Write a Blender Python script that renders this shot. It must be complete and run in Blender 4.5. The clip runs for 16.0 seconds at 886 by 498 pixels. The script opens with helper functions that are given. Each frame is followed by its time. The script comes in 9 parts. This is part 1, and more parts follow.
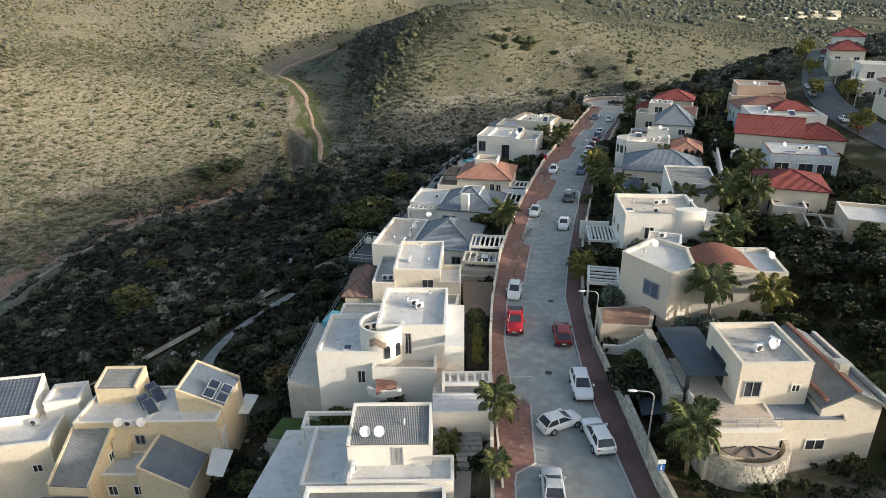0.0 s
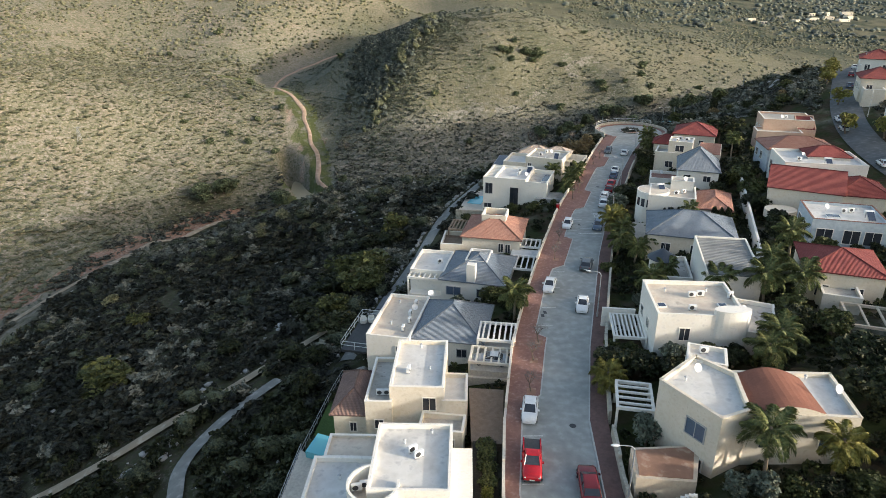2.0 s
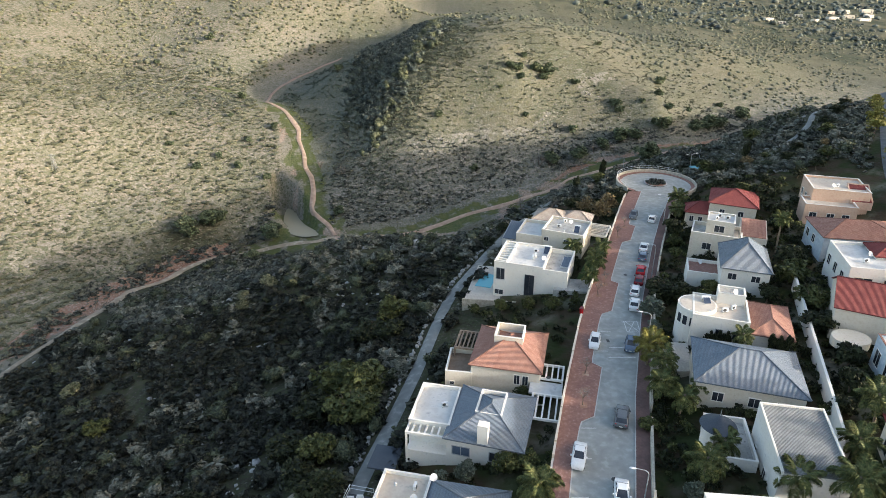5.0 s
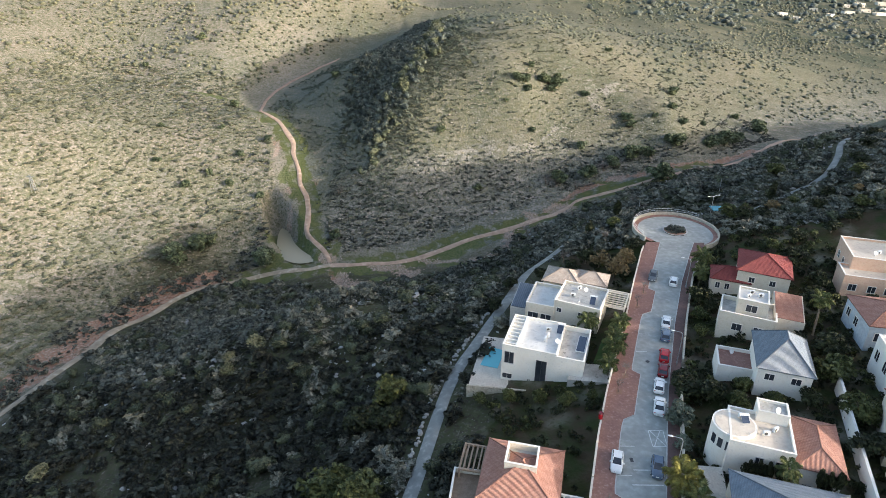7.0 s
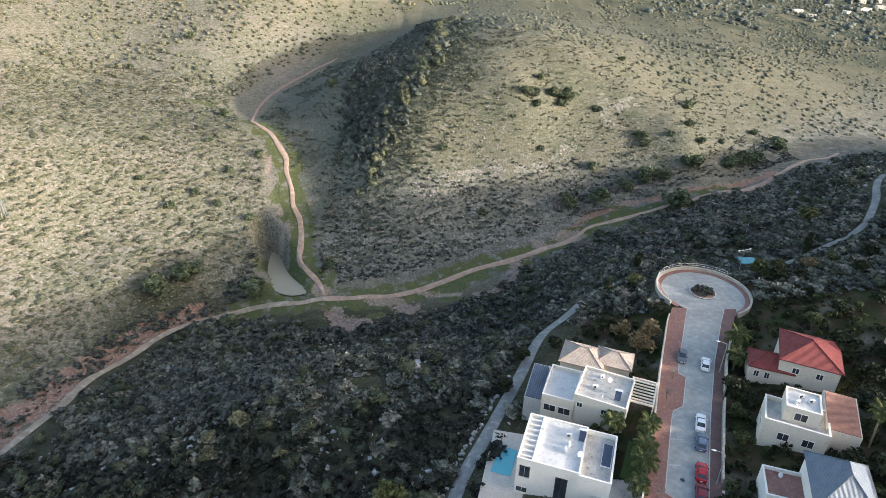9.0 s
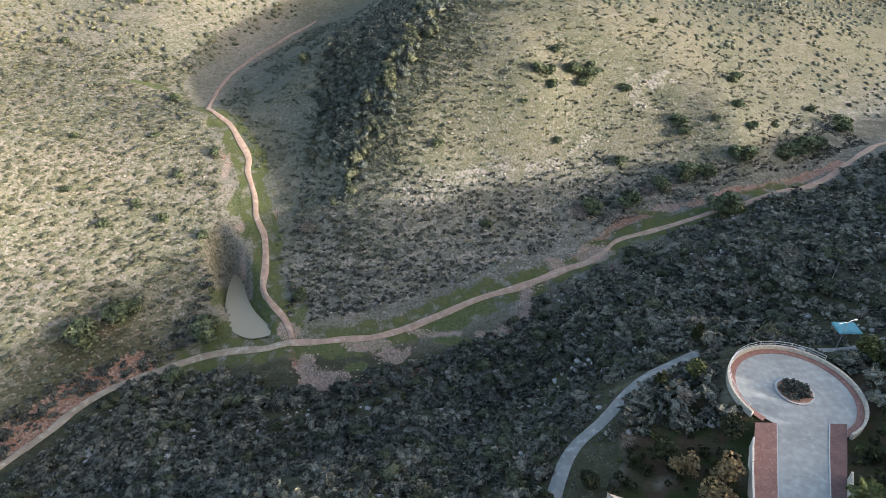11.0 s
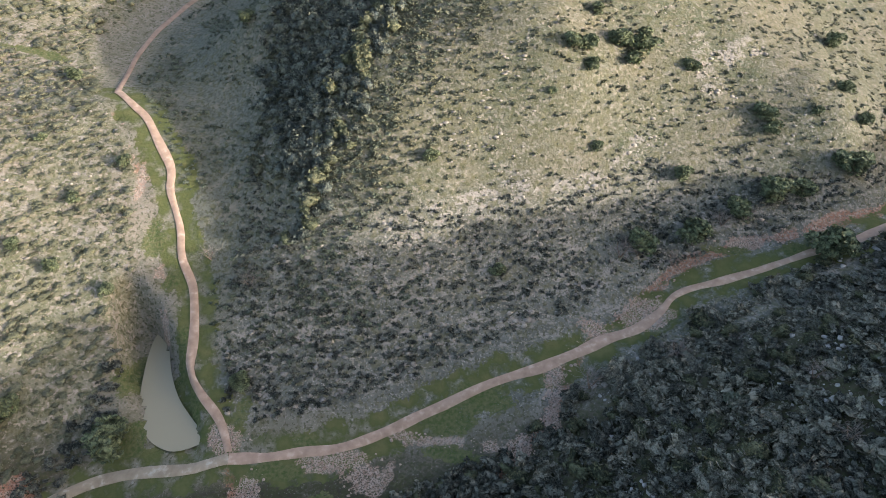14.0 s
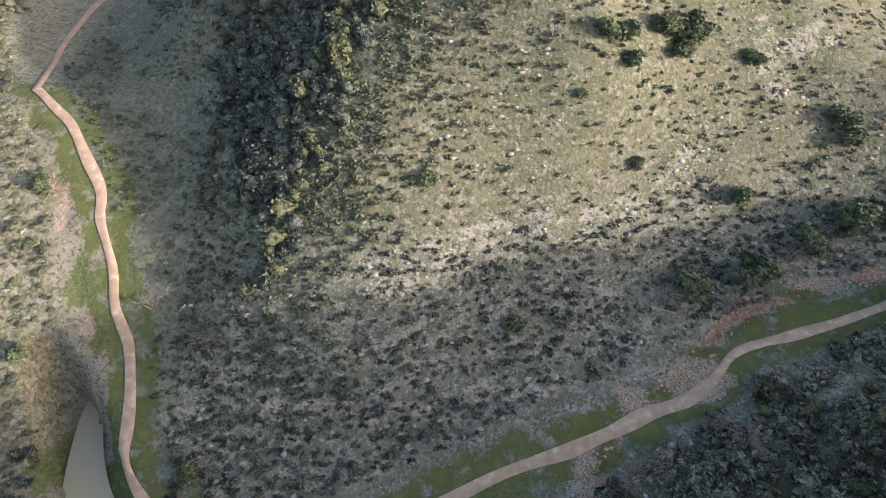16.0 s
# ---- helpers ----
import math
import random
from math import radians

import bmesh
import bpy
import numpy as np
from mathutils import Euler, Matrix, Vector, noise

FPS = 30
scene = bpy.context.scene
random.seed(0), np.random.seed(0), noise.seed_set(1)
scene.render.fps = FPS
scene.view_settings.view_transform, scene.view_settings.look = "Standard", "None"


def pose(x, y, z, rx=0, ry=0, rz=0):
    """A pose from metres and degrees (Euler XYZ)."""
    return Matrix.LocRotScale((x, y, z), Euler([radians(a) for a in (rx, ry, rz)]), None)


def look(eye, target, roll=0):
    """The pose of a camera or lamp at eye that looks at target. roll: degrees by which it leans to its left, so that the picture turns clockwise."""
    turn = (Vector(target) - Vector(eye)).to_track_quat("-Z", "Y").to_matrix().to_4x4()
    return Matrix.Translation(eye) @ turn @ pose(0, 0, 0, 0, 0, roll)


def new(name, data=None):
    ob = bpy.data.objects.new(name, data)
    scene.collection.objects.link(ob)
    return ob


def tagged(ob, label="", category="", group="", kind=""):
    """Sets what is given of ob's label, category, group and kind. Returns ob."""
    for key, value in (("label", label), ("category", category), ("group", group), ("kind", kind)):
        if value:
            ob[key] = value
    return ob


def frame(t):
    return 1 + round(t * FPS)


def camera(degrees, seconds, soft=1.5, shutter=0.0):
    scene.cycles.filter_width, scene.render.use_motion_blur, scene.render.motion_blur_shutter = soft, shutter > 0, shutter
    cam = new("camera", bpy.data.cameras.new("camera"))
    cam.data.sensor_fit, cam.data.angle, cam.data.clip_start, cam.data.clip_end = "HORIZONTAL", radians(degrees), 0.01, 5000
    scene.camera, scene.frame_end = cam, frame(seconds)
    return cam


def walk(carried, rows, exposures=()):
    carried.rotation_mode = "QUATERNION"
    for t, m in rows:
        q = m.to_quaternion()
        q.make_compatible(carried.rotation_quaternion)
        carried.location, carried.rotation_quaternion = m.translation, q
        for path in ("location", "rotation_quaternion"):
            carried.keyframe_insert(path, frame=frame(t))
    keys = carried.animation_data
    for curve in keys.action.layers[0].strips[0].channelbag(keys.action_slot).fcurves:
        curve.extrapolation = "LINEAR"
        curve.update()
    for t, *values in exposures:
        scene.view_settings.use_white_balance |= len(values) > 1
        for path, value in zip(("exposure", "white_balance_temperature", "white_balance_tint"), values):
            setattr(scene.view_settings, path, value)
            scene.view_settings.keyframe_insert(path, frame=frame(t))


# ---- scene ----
cam = camera(69.8, 16.0, soft=0.5)
PATH = [
    (0, (0.12, -0.29, 33.97), (0.114, 18.169, 26.285), -0.59),
    (0.5, (0.09, 2.91, 35.65), (0.067, 21.338, 27.885), -0.58),
    (1, (0.10, 6.35, 37.29), (0.054, 24.778, 29.505), -0.62),
    (1.5, (0.03, 9.75, 38.82), (-0.016, 28.162, 30.995), -0.65),
    (2, (0.03, 13.38, 40.61), (-0.049, 31.762, 32.738), -0.49),
    (3, (-0.31, 20.71, 44.30), (-0.374, 39.032, 36.280), -0.35),
    (4, (-0.59, 28.41, 48.26), (-0.657, 46.649, 40.060), -0.11),
    (6.5, (-0.80, 48.70, 59.53), (-0.948, 66.639, 50.683), 0.37),
    (7, (-1.44, 53.17, 62.30), (-1.533, 71.021, 53.281), 0.65),
    (7.5, (-1.99, 57.40, 64.63), (-2.060, 75.182, 55.477), 0.93),
    (8, (-2.75, 62.03, 67.14), (-2.752, 79.732, 57.835), 1.25),
    (8.5, (-3.38, 66.56, 69.46), (-3.339, 84.175, 60.000), 1.49),
    (9, (-3.48, 72.75, 70.90), (-3.453, 90.292, 61.286), 1.63),
    (9.2, (-3.45, 76.17, 70.82), (-3.467, 93.682, 61.151), 1.69),
    (11.5, (-0.16, 126.85, 69.94), (-0.338, 143.252, 58.503), 0.26),
    (12, (0.26, 135.83, 69.17), (0.047, 152.030, 57.442), 0.18),
    (12.5, (-0.13, 146.68, 69.00), (-0.314, 162.541, 56.817), 0.29),
    (13, (-0.37, 156.85, 68.53), (-0.517, 172.373, 55.915), 0.39),
    (13.5, (-0.59, 165.76, 68.20), (-0.707, 180.948, 55.195), 0.39),
    (14, (-0.84, 174.92, 67.30), (-0.923, 189.782, 53.914), 0.40),
    (14.5, (-1.11, 182.84, 66.16), (-1.153, 197.418, 52.471), 0.51),
    (15, (-1.70, 190.51, 63.62), (-1.667, 204.913, 49.741), 0.62),
    (15.5, (-2.10, 197.58, 61.16), (-1.992, 211.816, 47.111), 0.76),
    (16, (-2.43, 203.99, 59.44), (-2.255, 218.041, 45.208), 0.91),
]
walk(cam, [(t, look(eye, target, roll)) for t, eye, target, roll in PATH], exposures=[(0.0, 0.42, 6800, 9.5), (2.0, 0.66, 6800, 9.5), (4.0, 0.88, 6700, 10), (9.0, 1.08, 6350, 13), (13.0, 1.12, 6500, 15), (16.0, 1.08, 6600, 15)])

# ---- sky, sun ----
SUN_AZ, SUN_EL = radians(110.0), radians(12.3)
world = bpy.data.worlds.new("sky")
scene.world = world
world.use_nodes = True
wn, wl = world.node_tree.nodes, world.node_tree.links
sky = wn.new("ShaderNodeTexSky")
sky.sky_type, sky.sun_disc, sky.sun_elevation, sky.sun_rotation = "NISHITA", False, SUN_EL, SUN_AZ
sky.air_density, sky.dust_density, sky.ozone_density = 0.97, 2.9, 0.85
wn["Background"].inputs[1].default_value = 0.245
wl.new(sky.outputs[0], wn["Background"].inputs[0])
sun_data = bpy.data.lights.new("sun", "SUN")
sun_data.energy, sun_data.angle, sun_data.color = 3.6, radians(0.9), (1.0, 0.95, 0.88)
sun = new("sun", sun_data)
sun_dir = Vector((math.sin(SUN_AZ) * math.cos(SUN_EL), math.cos(SUN_AZ) * math.cos(SUN_EL), math.sin(SUN_EL)))
sun.matrix_world = look(sun_dir * 300, (0, 0, 0))


# ---- materials ----
def mat(name, c1, c2=None, scale=1.0, rough=0.85, bump=0.15, c3=None, fine=9.0, metal=0.0, vary=0.0, spec=0.3, wave=None):
    """Two-scale mottled surface; c3 shows as stains; wave: ribs a metre across the UV's u."""
    m = bpy.data.materials.new(name)
    m.use_nodes = True
    n, l = m.node_tree.nodes, m.node_tree.links
    b = n["Principled BSDF"]
    b.inputs["Roughness"].default_value, b.inputs["Metallic"].default_value = rough, metal
    b.inputs["Specular IOR Level"].default_value = spec
    geo = n.new("ShaderNodeNewGeometry")
    big = n.new("ShaderNodeTexNoise")
    big.inputs["Scale"].default_value, big.inputs["Detail"].default_value = scale, 5
    small = n.new("ShaderNodeTexNoise")
    small.inputs["Scale"].default_value, small.inputs["Detail"].default_value = fine, 4
    l.new(geo.outputs["Position"], big.inputs["Vector"])
    l.new(geo.outputs["Position"], small.inputs["Vector"])
    ramp = n.new("ShaderNodeMapRange")
    ramp.inputs[1].default_value, ramp.inputs[2].default_value = 0.35, 0.65
    l.new(big.outputs[0], ramp.inputs[0])
    mix = n.new("ShaderNodeMix")
    mix.data_type = "RGBA"
    mix.inputs[6].default_value, mix.inputs[7].default_value = (*c1, 1), (*(c2 or [v * 0.82 for v in c1]), 1)
    l.new(ramp.outputs[0], mix.inputs[0])
    out = mix.outputs[2]
    grain = n.new("ShaderNodeMix")
    grain.data_type, grain.blend_type = "RGBA", "OVERLAY"
    grain.inputs[0].default_value = 0.35
    l.new(out, grain.inputs[6])
    l.new(small.outputs[0], grain.inputs[7])
    out = grain.outputs[2]
    if c3:
        st = n.new("ShaderNodeMapRange")
        st.inputs[1].default_value, st.inputs[2].default_value = 0.56, 0.72
        l.new(small.outputs[0], st.inputs[0])
        mx = n.new("ShaderNodeMix")
        mx.data_type = "RGBA"
        mx.inputs[7].default_value = (*c3, 1)
        l.new(st.outputs[0], mx.inputs[0])
        l.new(out, mx.inputs[6])
        out = mx.outputs[2]
    if vary:
        info = n.new("ShaderNodeObjectInfo")
        hsv = n.new("ShaderNodeHueSaturation")
        mr = n.new("ShaderNodeMapRange")
        mr.inputs[3].default_value, mr.inputs[4].default_value = 1 - vary, 1 + vary
        l.new(info.outputs["Random"], mr.inputs[0])
        l.new(mr.outputs[0], hsv.inputs["Value"])
        l.new(out, hsv.inputs["Color"])
        out = hsv.outputs[0]
    height = small.outputs[0]
    if wave:
        uv = n.new("ShaderNodeUVMap")
        wv = n.new("ShaderNodeTexWave")
        wv.wave_type, wv.bands_direction = "BANDS", "X"
        wv.inputs["Scale"].default_value, wv.inputs["Distortion"].default_value = wave, 0.0
        l.new(uv.outputs[0], wv.inputs["Vector"])
        dk = n.new("ShaderNodeMix")
        dk.data_type, dk.blend_type = "RGBA", "MULTIPLY"
        dk.inputs[0].default_value = 0.36
        l.new(out, dk.inputs[6])
        l.new(wv.outputs[0], dk.inputs[7])
        courses = n.new("ShaderNodeTexWave")
        courses.wave_type, courses.bands_direction, courses.wave_profile = "BANDS", "Y", "SAW"
        courses.inputs["Scale"].default_value = wave * 0.8
        l.new(uv.outputs[0], courses.inputs["Vector"])
        lap = n.new("ShaderNodeMix")
        lap.data_type, lap.blend_type = "RGBA", "MULTIPLY"
        lap.inputs[0].default_value = 0.3
        l.new(dk.outputs[2], lap.inputs[6])
        l.new(courses.outputs[0], lap.inputs[7])
        gain = n.new("ShaderNodeHueSaturation")
        gain.inputs["Value"].default_value = 1.3
        l.new(lap.outputs[2], gain.inputs["Color"])
        out = gain.outputs[0]
        height = wv.outputs[1]
    l.new(out, b.inputs["Base Color"])
    bp = n.new("ShaderNodeBump")
    bp.inputs["Strength"].default_value, bp.inputs["Distance"].default_value = bump, 0.06
    l.new(height, bp.inputs["Height"])
    l.new(bp.outputs[0], b.inputs["Normal"])
    return m


def leaf_mat(name, c1, c2, rough=0.6, speck=1.1, leaf=4.5):
    """Foliage: colour varies from plant to plant, clump by clump and leaf by leaf."""
    m = bpy.data.materials.new(name)
    m.use_nodes = True
    n, l = m.node_tree.nodes, m.node_tree.links
    b = n["Principled BSDF"]
    b.inputs["Roughness"].default_value, b.inputs["Specular IOR Level"].default_value = rough, 0.25
    geo = n.new("ShaderNodeNewGeometry")
    mix = n.new("ShaderNodeMix")
    mix.data_type = "RGBA"
    mix.inputs[6].default_value, mix.inputs[7].default_value = (*c1, 1), (*c2, 1)
    patch = n.new("ShaderNodeTexNoise")
    patch.inputs["Scale"].default_value, patch.inputs["Detail"].default_value = 0.45, 5
    l.new(geo.outputs["Position"], patch.inputs["Vector"])
    stretch = n.new("ShaderNodeMapRange")
    stretch.clamp = False
    stretch.inputs[1].default_value, stretch.inputs[2].default_value = 0.35, 0.65
    stretch.inputs[3].default_value, stretch.inputs[4].default_value = -0.4, 0.4
    l.new(patch.outputs[0], stretch.inputs[0])
    add = n.new("ShaderNodeMath")
    add.use_clamp = True
    l.new(geo.outputs["Random Per Island"], add.inputs[0])
    l.new(stretch.outputs[0], add.inputs[1])
    fine = n.new("ShaderNodeTexNoise")
    fine.inputs["Scale"].default_value, fine.inputs["Detail"].default_value = leaf, 3
    l.new(geo.outputs["Position"], fine.inputs["Vector"])
    fleck = n.new("ShaderNodeMapRange")
    fleck.clamp = False
    fleck.inputs[1].default_value, fleck.inputs[2].default_value = 0.35, 0.65
    fleck.inputs[3].default_value, fleck.inputs[4].default_value = -0.5 * speck, 0.5 * speck
    l.new(fine.outputs[0], fleck.inputs[0])
    both = n.new("ShaderNodeMath")
    both.use_clamp = True
    l.new(add.outputs[0], both.inputs[0])
    l.new(fleck.outputs[0], both.inputs[1])
    l.new(both.outputs[0], mix.inputs[0])
    l.new(mix.outputs[2], b.inputs["Base Color"])
    bp = n.new("ShaderNodeBump")
    bp.inputs["Strength"].default_value, bp.inputs["Distance"].default_value = 0.9, 0.35
    l.new(fine.outputs[0], bp.inputs["Height"])
    l.new(bp.outputs[0], b.inputs["Normal"])
    return m


M_WHITE = mat("white_render", (0.80, 0.765, 0.70), (0.74, 0.70, 0.635), 0.35, c3=(0.66, 0.63, 0.58), fine=2.5)
M_CREAM = mat("cream_render", (0.70, 0.635, 0.535), (0.64, 0.575, 0.475), 0.35, c3=(0.56, 0.49, 0.38), fine=2.5)
M_BEIGE = mat("beige_render", (0.62, 0.52, 0.40), (0.56, 0.46, 0.35), 0.35, c3=(0.50, 0.41, 0.31), fine=2.5)
M_YELLOW = mat("yellow_render", (0.68, 0.58, 0.41), (0.62, 0.52, 0.36), 0.35, c3=(0.55, 0.44, 0.27), fine=2.5)
M_PEACH = mat("peach_render", (0.66, 0.46, 0.34), (0.60, 0.41, 0.30), 0.35, c3=(0.54, 0.37, 0.27), fine=2.5)
M_BLUEW = mat("pale_blue_render", (0.50, 0.56, 0.60), (0.44, 0.50, 0.55), 0.35, fine=2.5)
M_GREYW = mat("grey_render", (0.42, 0.42, 0.41), (0.36, 0.36, 0.35), 0.35, fine=2.5)
M_DECK = mat("roof_membrane", (0.64, 0.63, 0.60), (0.54, 0.53, 0.505), 0.5, c3=(0.44, 0.44, 0.43), fine=1.3)
M_DECKC = mat("beige_roof_coat", (0.62, 0.55, 0.46), (0.54, 0.47, 0.39), 0.5, c3=(0.42, 0.37, 0.31), fine=1.3)
M_CONC = mat("stained_concrete", (0.52, 0.50, 0.46), (0.36, 0.35, 0.32), 0.6, c3=(0.22, 0.21, 0.20), fine=1.6)
M_TBLUE = mat("blue_grey_tiles", (0.14, 0.18, 0.225), (0.19, 0.225, 0.27), 0.8, rough=0.55, bump=0.8, wave=2.4, spec=0.5)
M_TGREY = mat("grey_tiles", (0.26, 0.27, 0.27), (0.20, 0.21, 0.21), 0.8, rough=0.65, bump=0.8, wave=2.4)
M_TRED = mat("red_tiles", (0.22, 0.050, 0.046), (0.27, 0.070, 0.062), 0.9, bump=0.8, wave=2.4)
M_TPINK = mat("terracotta_tiles", (0.36, 0.175, 0.13), (0.44, 0.235, 0.175), 1.2, bump=0.8, wave=2.4)
M_TORANGE = mat("orange_metal_roof", (0.40, 0.165, 0.11), (0.34, 0.14, 0.095), 0.9, bump=0.8, wave=1.3)
M_TTAN = mat("tan_tiles", (0.50, 0.42, 0.35), (0.42, 0.34, 0.28), 1.0, bump=0.8, wave=2.4)
M_TBROWN = mat("brown_tiles", (0.22, 0.14, 0.12), (0.28, 0.18, 0.15), 1.0, bump=0.8, wave=2.4)
M_TDARK = mat("dark_metal_roof", (0.09, 0.11, 0.14), (0.12, 0.14, 0.17), 0.6, rough=0.5, bump=0.5, wave=0.9)
M_ASPH = mat("worn_asphalt", (0.345, 0.352, 0.328), (0.285, 0.292, 0.272), 0.25, c3=(0.38, 0.39, 0.375), fine=1.1, bump=0.1)
M_ASPHD = mat("dark_asphalt", (0.135, 0.138, 0.138), (0.10, 0.104, 0.104), 0.25, c3=(0.17, 0.17, 0.168), fine=1.1, bump=0.1)
M_PAVE = mat("red_pavers", (0.29, 0.155, 0.12), (0.24, 0.125, 0.10), 0.6, c3=(0.34, 0.22, 0.18), fine=3.0)
M_PAVED = mat("dark_red_pavers", (0.17, 0.10, 0.085), (0.13, 0.08, 0.07), 0.6, fine=3.0)
M_KERB = mat("kerb_stone", (0.50, 0.49, 0.46), (0.42, 0.41, 0.39), 2.0)
M_PAINT = mat("road_paint", (0.75, 0.75, 0.72), (0.55, 0.55, 0.53), 3.0, c3=(0.3, 0.3, 0.3), fine=6.0)
M_STONE = mat("limestone_wall", (0.50, 0.46, 0.38), (0.36, 0.33, 0.27), 2.2, c3=(0.20, 0.18, 0.15), fine=3.5, bump=0.6)
M_ROCK = mat("limestone_rock", (0.40, 0.388, 0.365), (0.27, 0.262, 0.245), 1.2, c3=(0.20, 0.195, 0.185), fine=3.0, bump=0.5, vary=0.1)
M_BLOCK = mat("limestone_blocks", (0.56, 0.51, 0.42), (0.44, 0.40, 0.33), 1.2, c3=(0.30, 0.27, 0.22), fine=3.0, bump=0.5, vary=0.25)
M_ROCKT = mat("tan_limestone", (0.315, 0.29, 0.25), (0.215, 0.195, 0.165), 1.2, c3=(0.16, 0.145, 0.125), fine=3.0, bump=0.5)
M_ROCKP = mat("pinkish_stones", (0.42, 0.325, 0.265), (0.32, 0.235, 0.185), 1.2, c3=(0.24, 0.17, 0.13), fine=3.0, bump=0.5)
M_TRACK = mat("dirt_track", (0.40, 0.285, 0.215), (0.32, 0.225, 0.165), 0.5, c3=(0.48, 0.37, 0.29), fine=0.8, bump=0.4)
M_TRACK2 = mat("gravel_track", (0.33, 0.272, 0.20), (0.25, 0.205, 0.148), 0.22, c3=(0.44, 0.40, 0.33), fine=0.8, bump=0.4)
# copy of the dirt track's colour, dulled to stand for the side valley's shade
M_TRACK_SHADE = mat("shade_dulled_track", (0.34, 0.24, 0.18), (0.27, 0.185, 0.135), 0.5, c3=(0.30, 0.225, 0.17), fine=0.8, bump=0.4)
M_PATH = mat("grey_path", (0.24, 0.24, 0.225), (0.20, 0.20, 0.185), 0.3, c3=(0.35, 0.34, 0.31), fine=1.0)
M_REDSOIL = mat("red_soil", (0.34, 0.19, 0.13), (0.27, 0.15, 0.10), 0.4, c3=(0.42, 0.30, 0.22), fine=1.2, bump=0.6)
M_WOOD = mat("weathered_wood", (0.30, 0.22, 0.16), (0.24, 0.17, 0.12), 2.0, vary=0.15)
M_PAVING = mat("pale_terrace_tiles", (0.55, 0.50, 0.43), (0.48, 0.43, 0.37), 0.8, fine=4.0)
M_TERR = mat("warm_terrace_tiles", (0.56, 0.47, 0.38), (0.50, 0.41, 0.33), 0.9, c3=(0.44, 0.36, 0.29), fine=2.0)
M_METAL = mat("galvanised_metal", (0.45, 0.46, 0.47), (0.38, 0.39, 0.40), 3.0, rough=0.45, metal=0.6)
M_WMETAL = mat("white_metal", (0.74, 0.74, 0.73), (0.68, 0.68, 0.67), 3.0, rough=0.4)
M_DARK = mat("dark_metal", (0.04, 0.042, 0.045), (0.06, 0.06, 0.062), 3.0, rough=0.5)
M_PANEL = mat("solar_glass", (0.035, 0.05, 0.08), (0.05, 0.065, 0.10), 2.0, rough=0.15, bump=0.0, spec=0.6)
M_GLASS = mat("window_glass", (0.025, 0.03, 0.04), (0.05, 0.055, 0.065), 0.7, rough=0.12, bump=0.0, spec=0.6)
M_RUBBER = mat("tyre_rubber", (0.025, 0.025, 0.026), (0.035, 0.035, 0.035), 4.0)
M_BARK = mat("bark", (0.20, 0.15, 0.11), (0.14, 0.10, 0.075), 4.0, bump=0.6)
M_PBARK = mat("palm_bark", (0.26, 0.21, 0.15), (0.19, 0.15, 0.11), 5.0, bump=0.6)
M_LEAF = leaf_mat("green_leaves", (0.034, 0.045, 0.014), (0.125, 0.132, 0.045))
M_LEAFD = leaf_mat("dark_green_leaves", (0.010, 0.014, 0.006), (0.050, 0.058, 0.022))
M_LEAFY = leaf_mat("yellow_green_leaves", (0.17, 0.17, 0.035), (0.26, 0.23, 0.06))
M_LEAFG = leaf_mat("grey_green_leaves", (0.10, 0.12, 0.085), (0.17, 0.19, 0.14))
M_LEAFP = leaf_mat("palm_leaves", (0.075, 0.100, 0.034), (0.20, 0.205, 0.075))
M_LEAFB = leaf_mat("brown_leaves", (0.16, 0.11, 0.05), (0.24, 0.18, 0.09))
M_TWIG = leaf_mat("bare_twigs", (0.15, 0.13, 0.115), (0.24, 0.21, 0.185))
M_SHRUBG = leaf_mat("grey_shrub_leaves", (0.060, 0.064, 0.046), (0.260, 0.255, 0.200))
# scrub leaves darkened to carry the near slope's deep shade
M_SHRUB_SHADE = leaf_mat("shade_dark_shrub_leaves", (0.005, 0.006, 0.004), (0.050, 0.054, 0.037))
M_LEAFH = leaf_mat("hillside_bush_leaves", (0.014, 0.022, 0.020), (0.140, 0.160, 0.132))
M_LEAFYP = leaf_mat("yellow_palm_leaves", (0.16, 0.15, 0.035), (0.26, 0.23, 0.06))
M_SIGNB, M_TEAL = mat("blue_sign_paint", (0.03, 0.16, 0.45)), mat("teal_canvas", (0.12, 0.33, 0.38))
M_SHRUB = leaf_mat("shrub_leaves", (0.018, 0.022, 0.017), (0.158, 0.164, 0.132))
M_SHRUBL = leaf_mat("hill_shrub_leaves", (0.060, 0.068, 0.042), (0.145, 0.150, 0.100))
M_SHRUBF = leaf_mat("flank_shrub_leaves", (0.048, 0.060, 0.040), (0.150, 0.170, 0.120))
M_SHRUBW = leaf_mat("west_hill_leaves", (0.090, 0.095, 0.056), (0.165, 0.165, 0.106))
M_LEAFP2 = leaf_mat("pale_olive_leaves", (0.085, 0.092, 0.048), (0.30, 0.29, 0.17))
M_LEAFT = leaf_mat("slope_bush_leaves", (0.020, 0.028, 0.015), (0.110, 0.120, 0.066))
M_LEAFE = leaf_mat("olive_crown_leaves", (0.050, 0.064, 0.036), (0.165, 0.170, 0.098))
M_LEAFHB = leaf_mat("hill_bush_leaves", (0.045, 0.062, 0.034), (0.185, 0.215, 0.115))
M_GARDEN = mat("dark_garden_soil", (0.055, 0.040, 0.028), (0.035, 0.030, 0.020), 1.2, c3=(0.09, 0.07, 0.05), fine=4.0, bump=0.4)
M_LAWN = mat("lawn", (0.045, 0.085, 0.02), (0.065, 0.11, 0.03), 0.8, fine=6.0, bump=0.3)
M_WATER = bpy.data.materials.new("muddy_water")
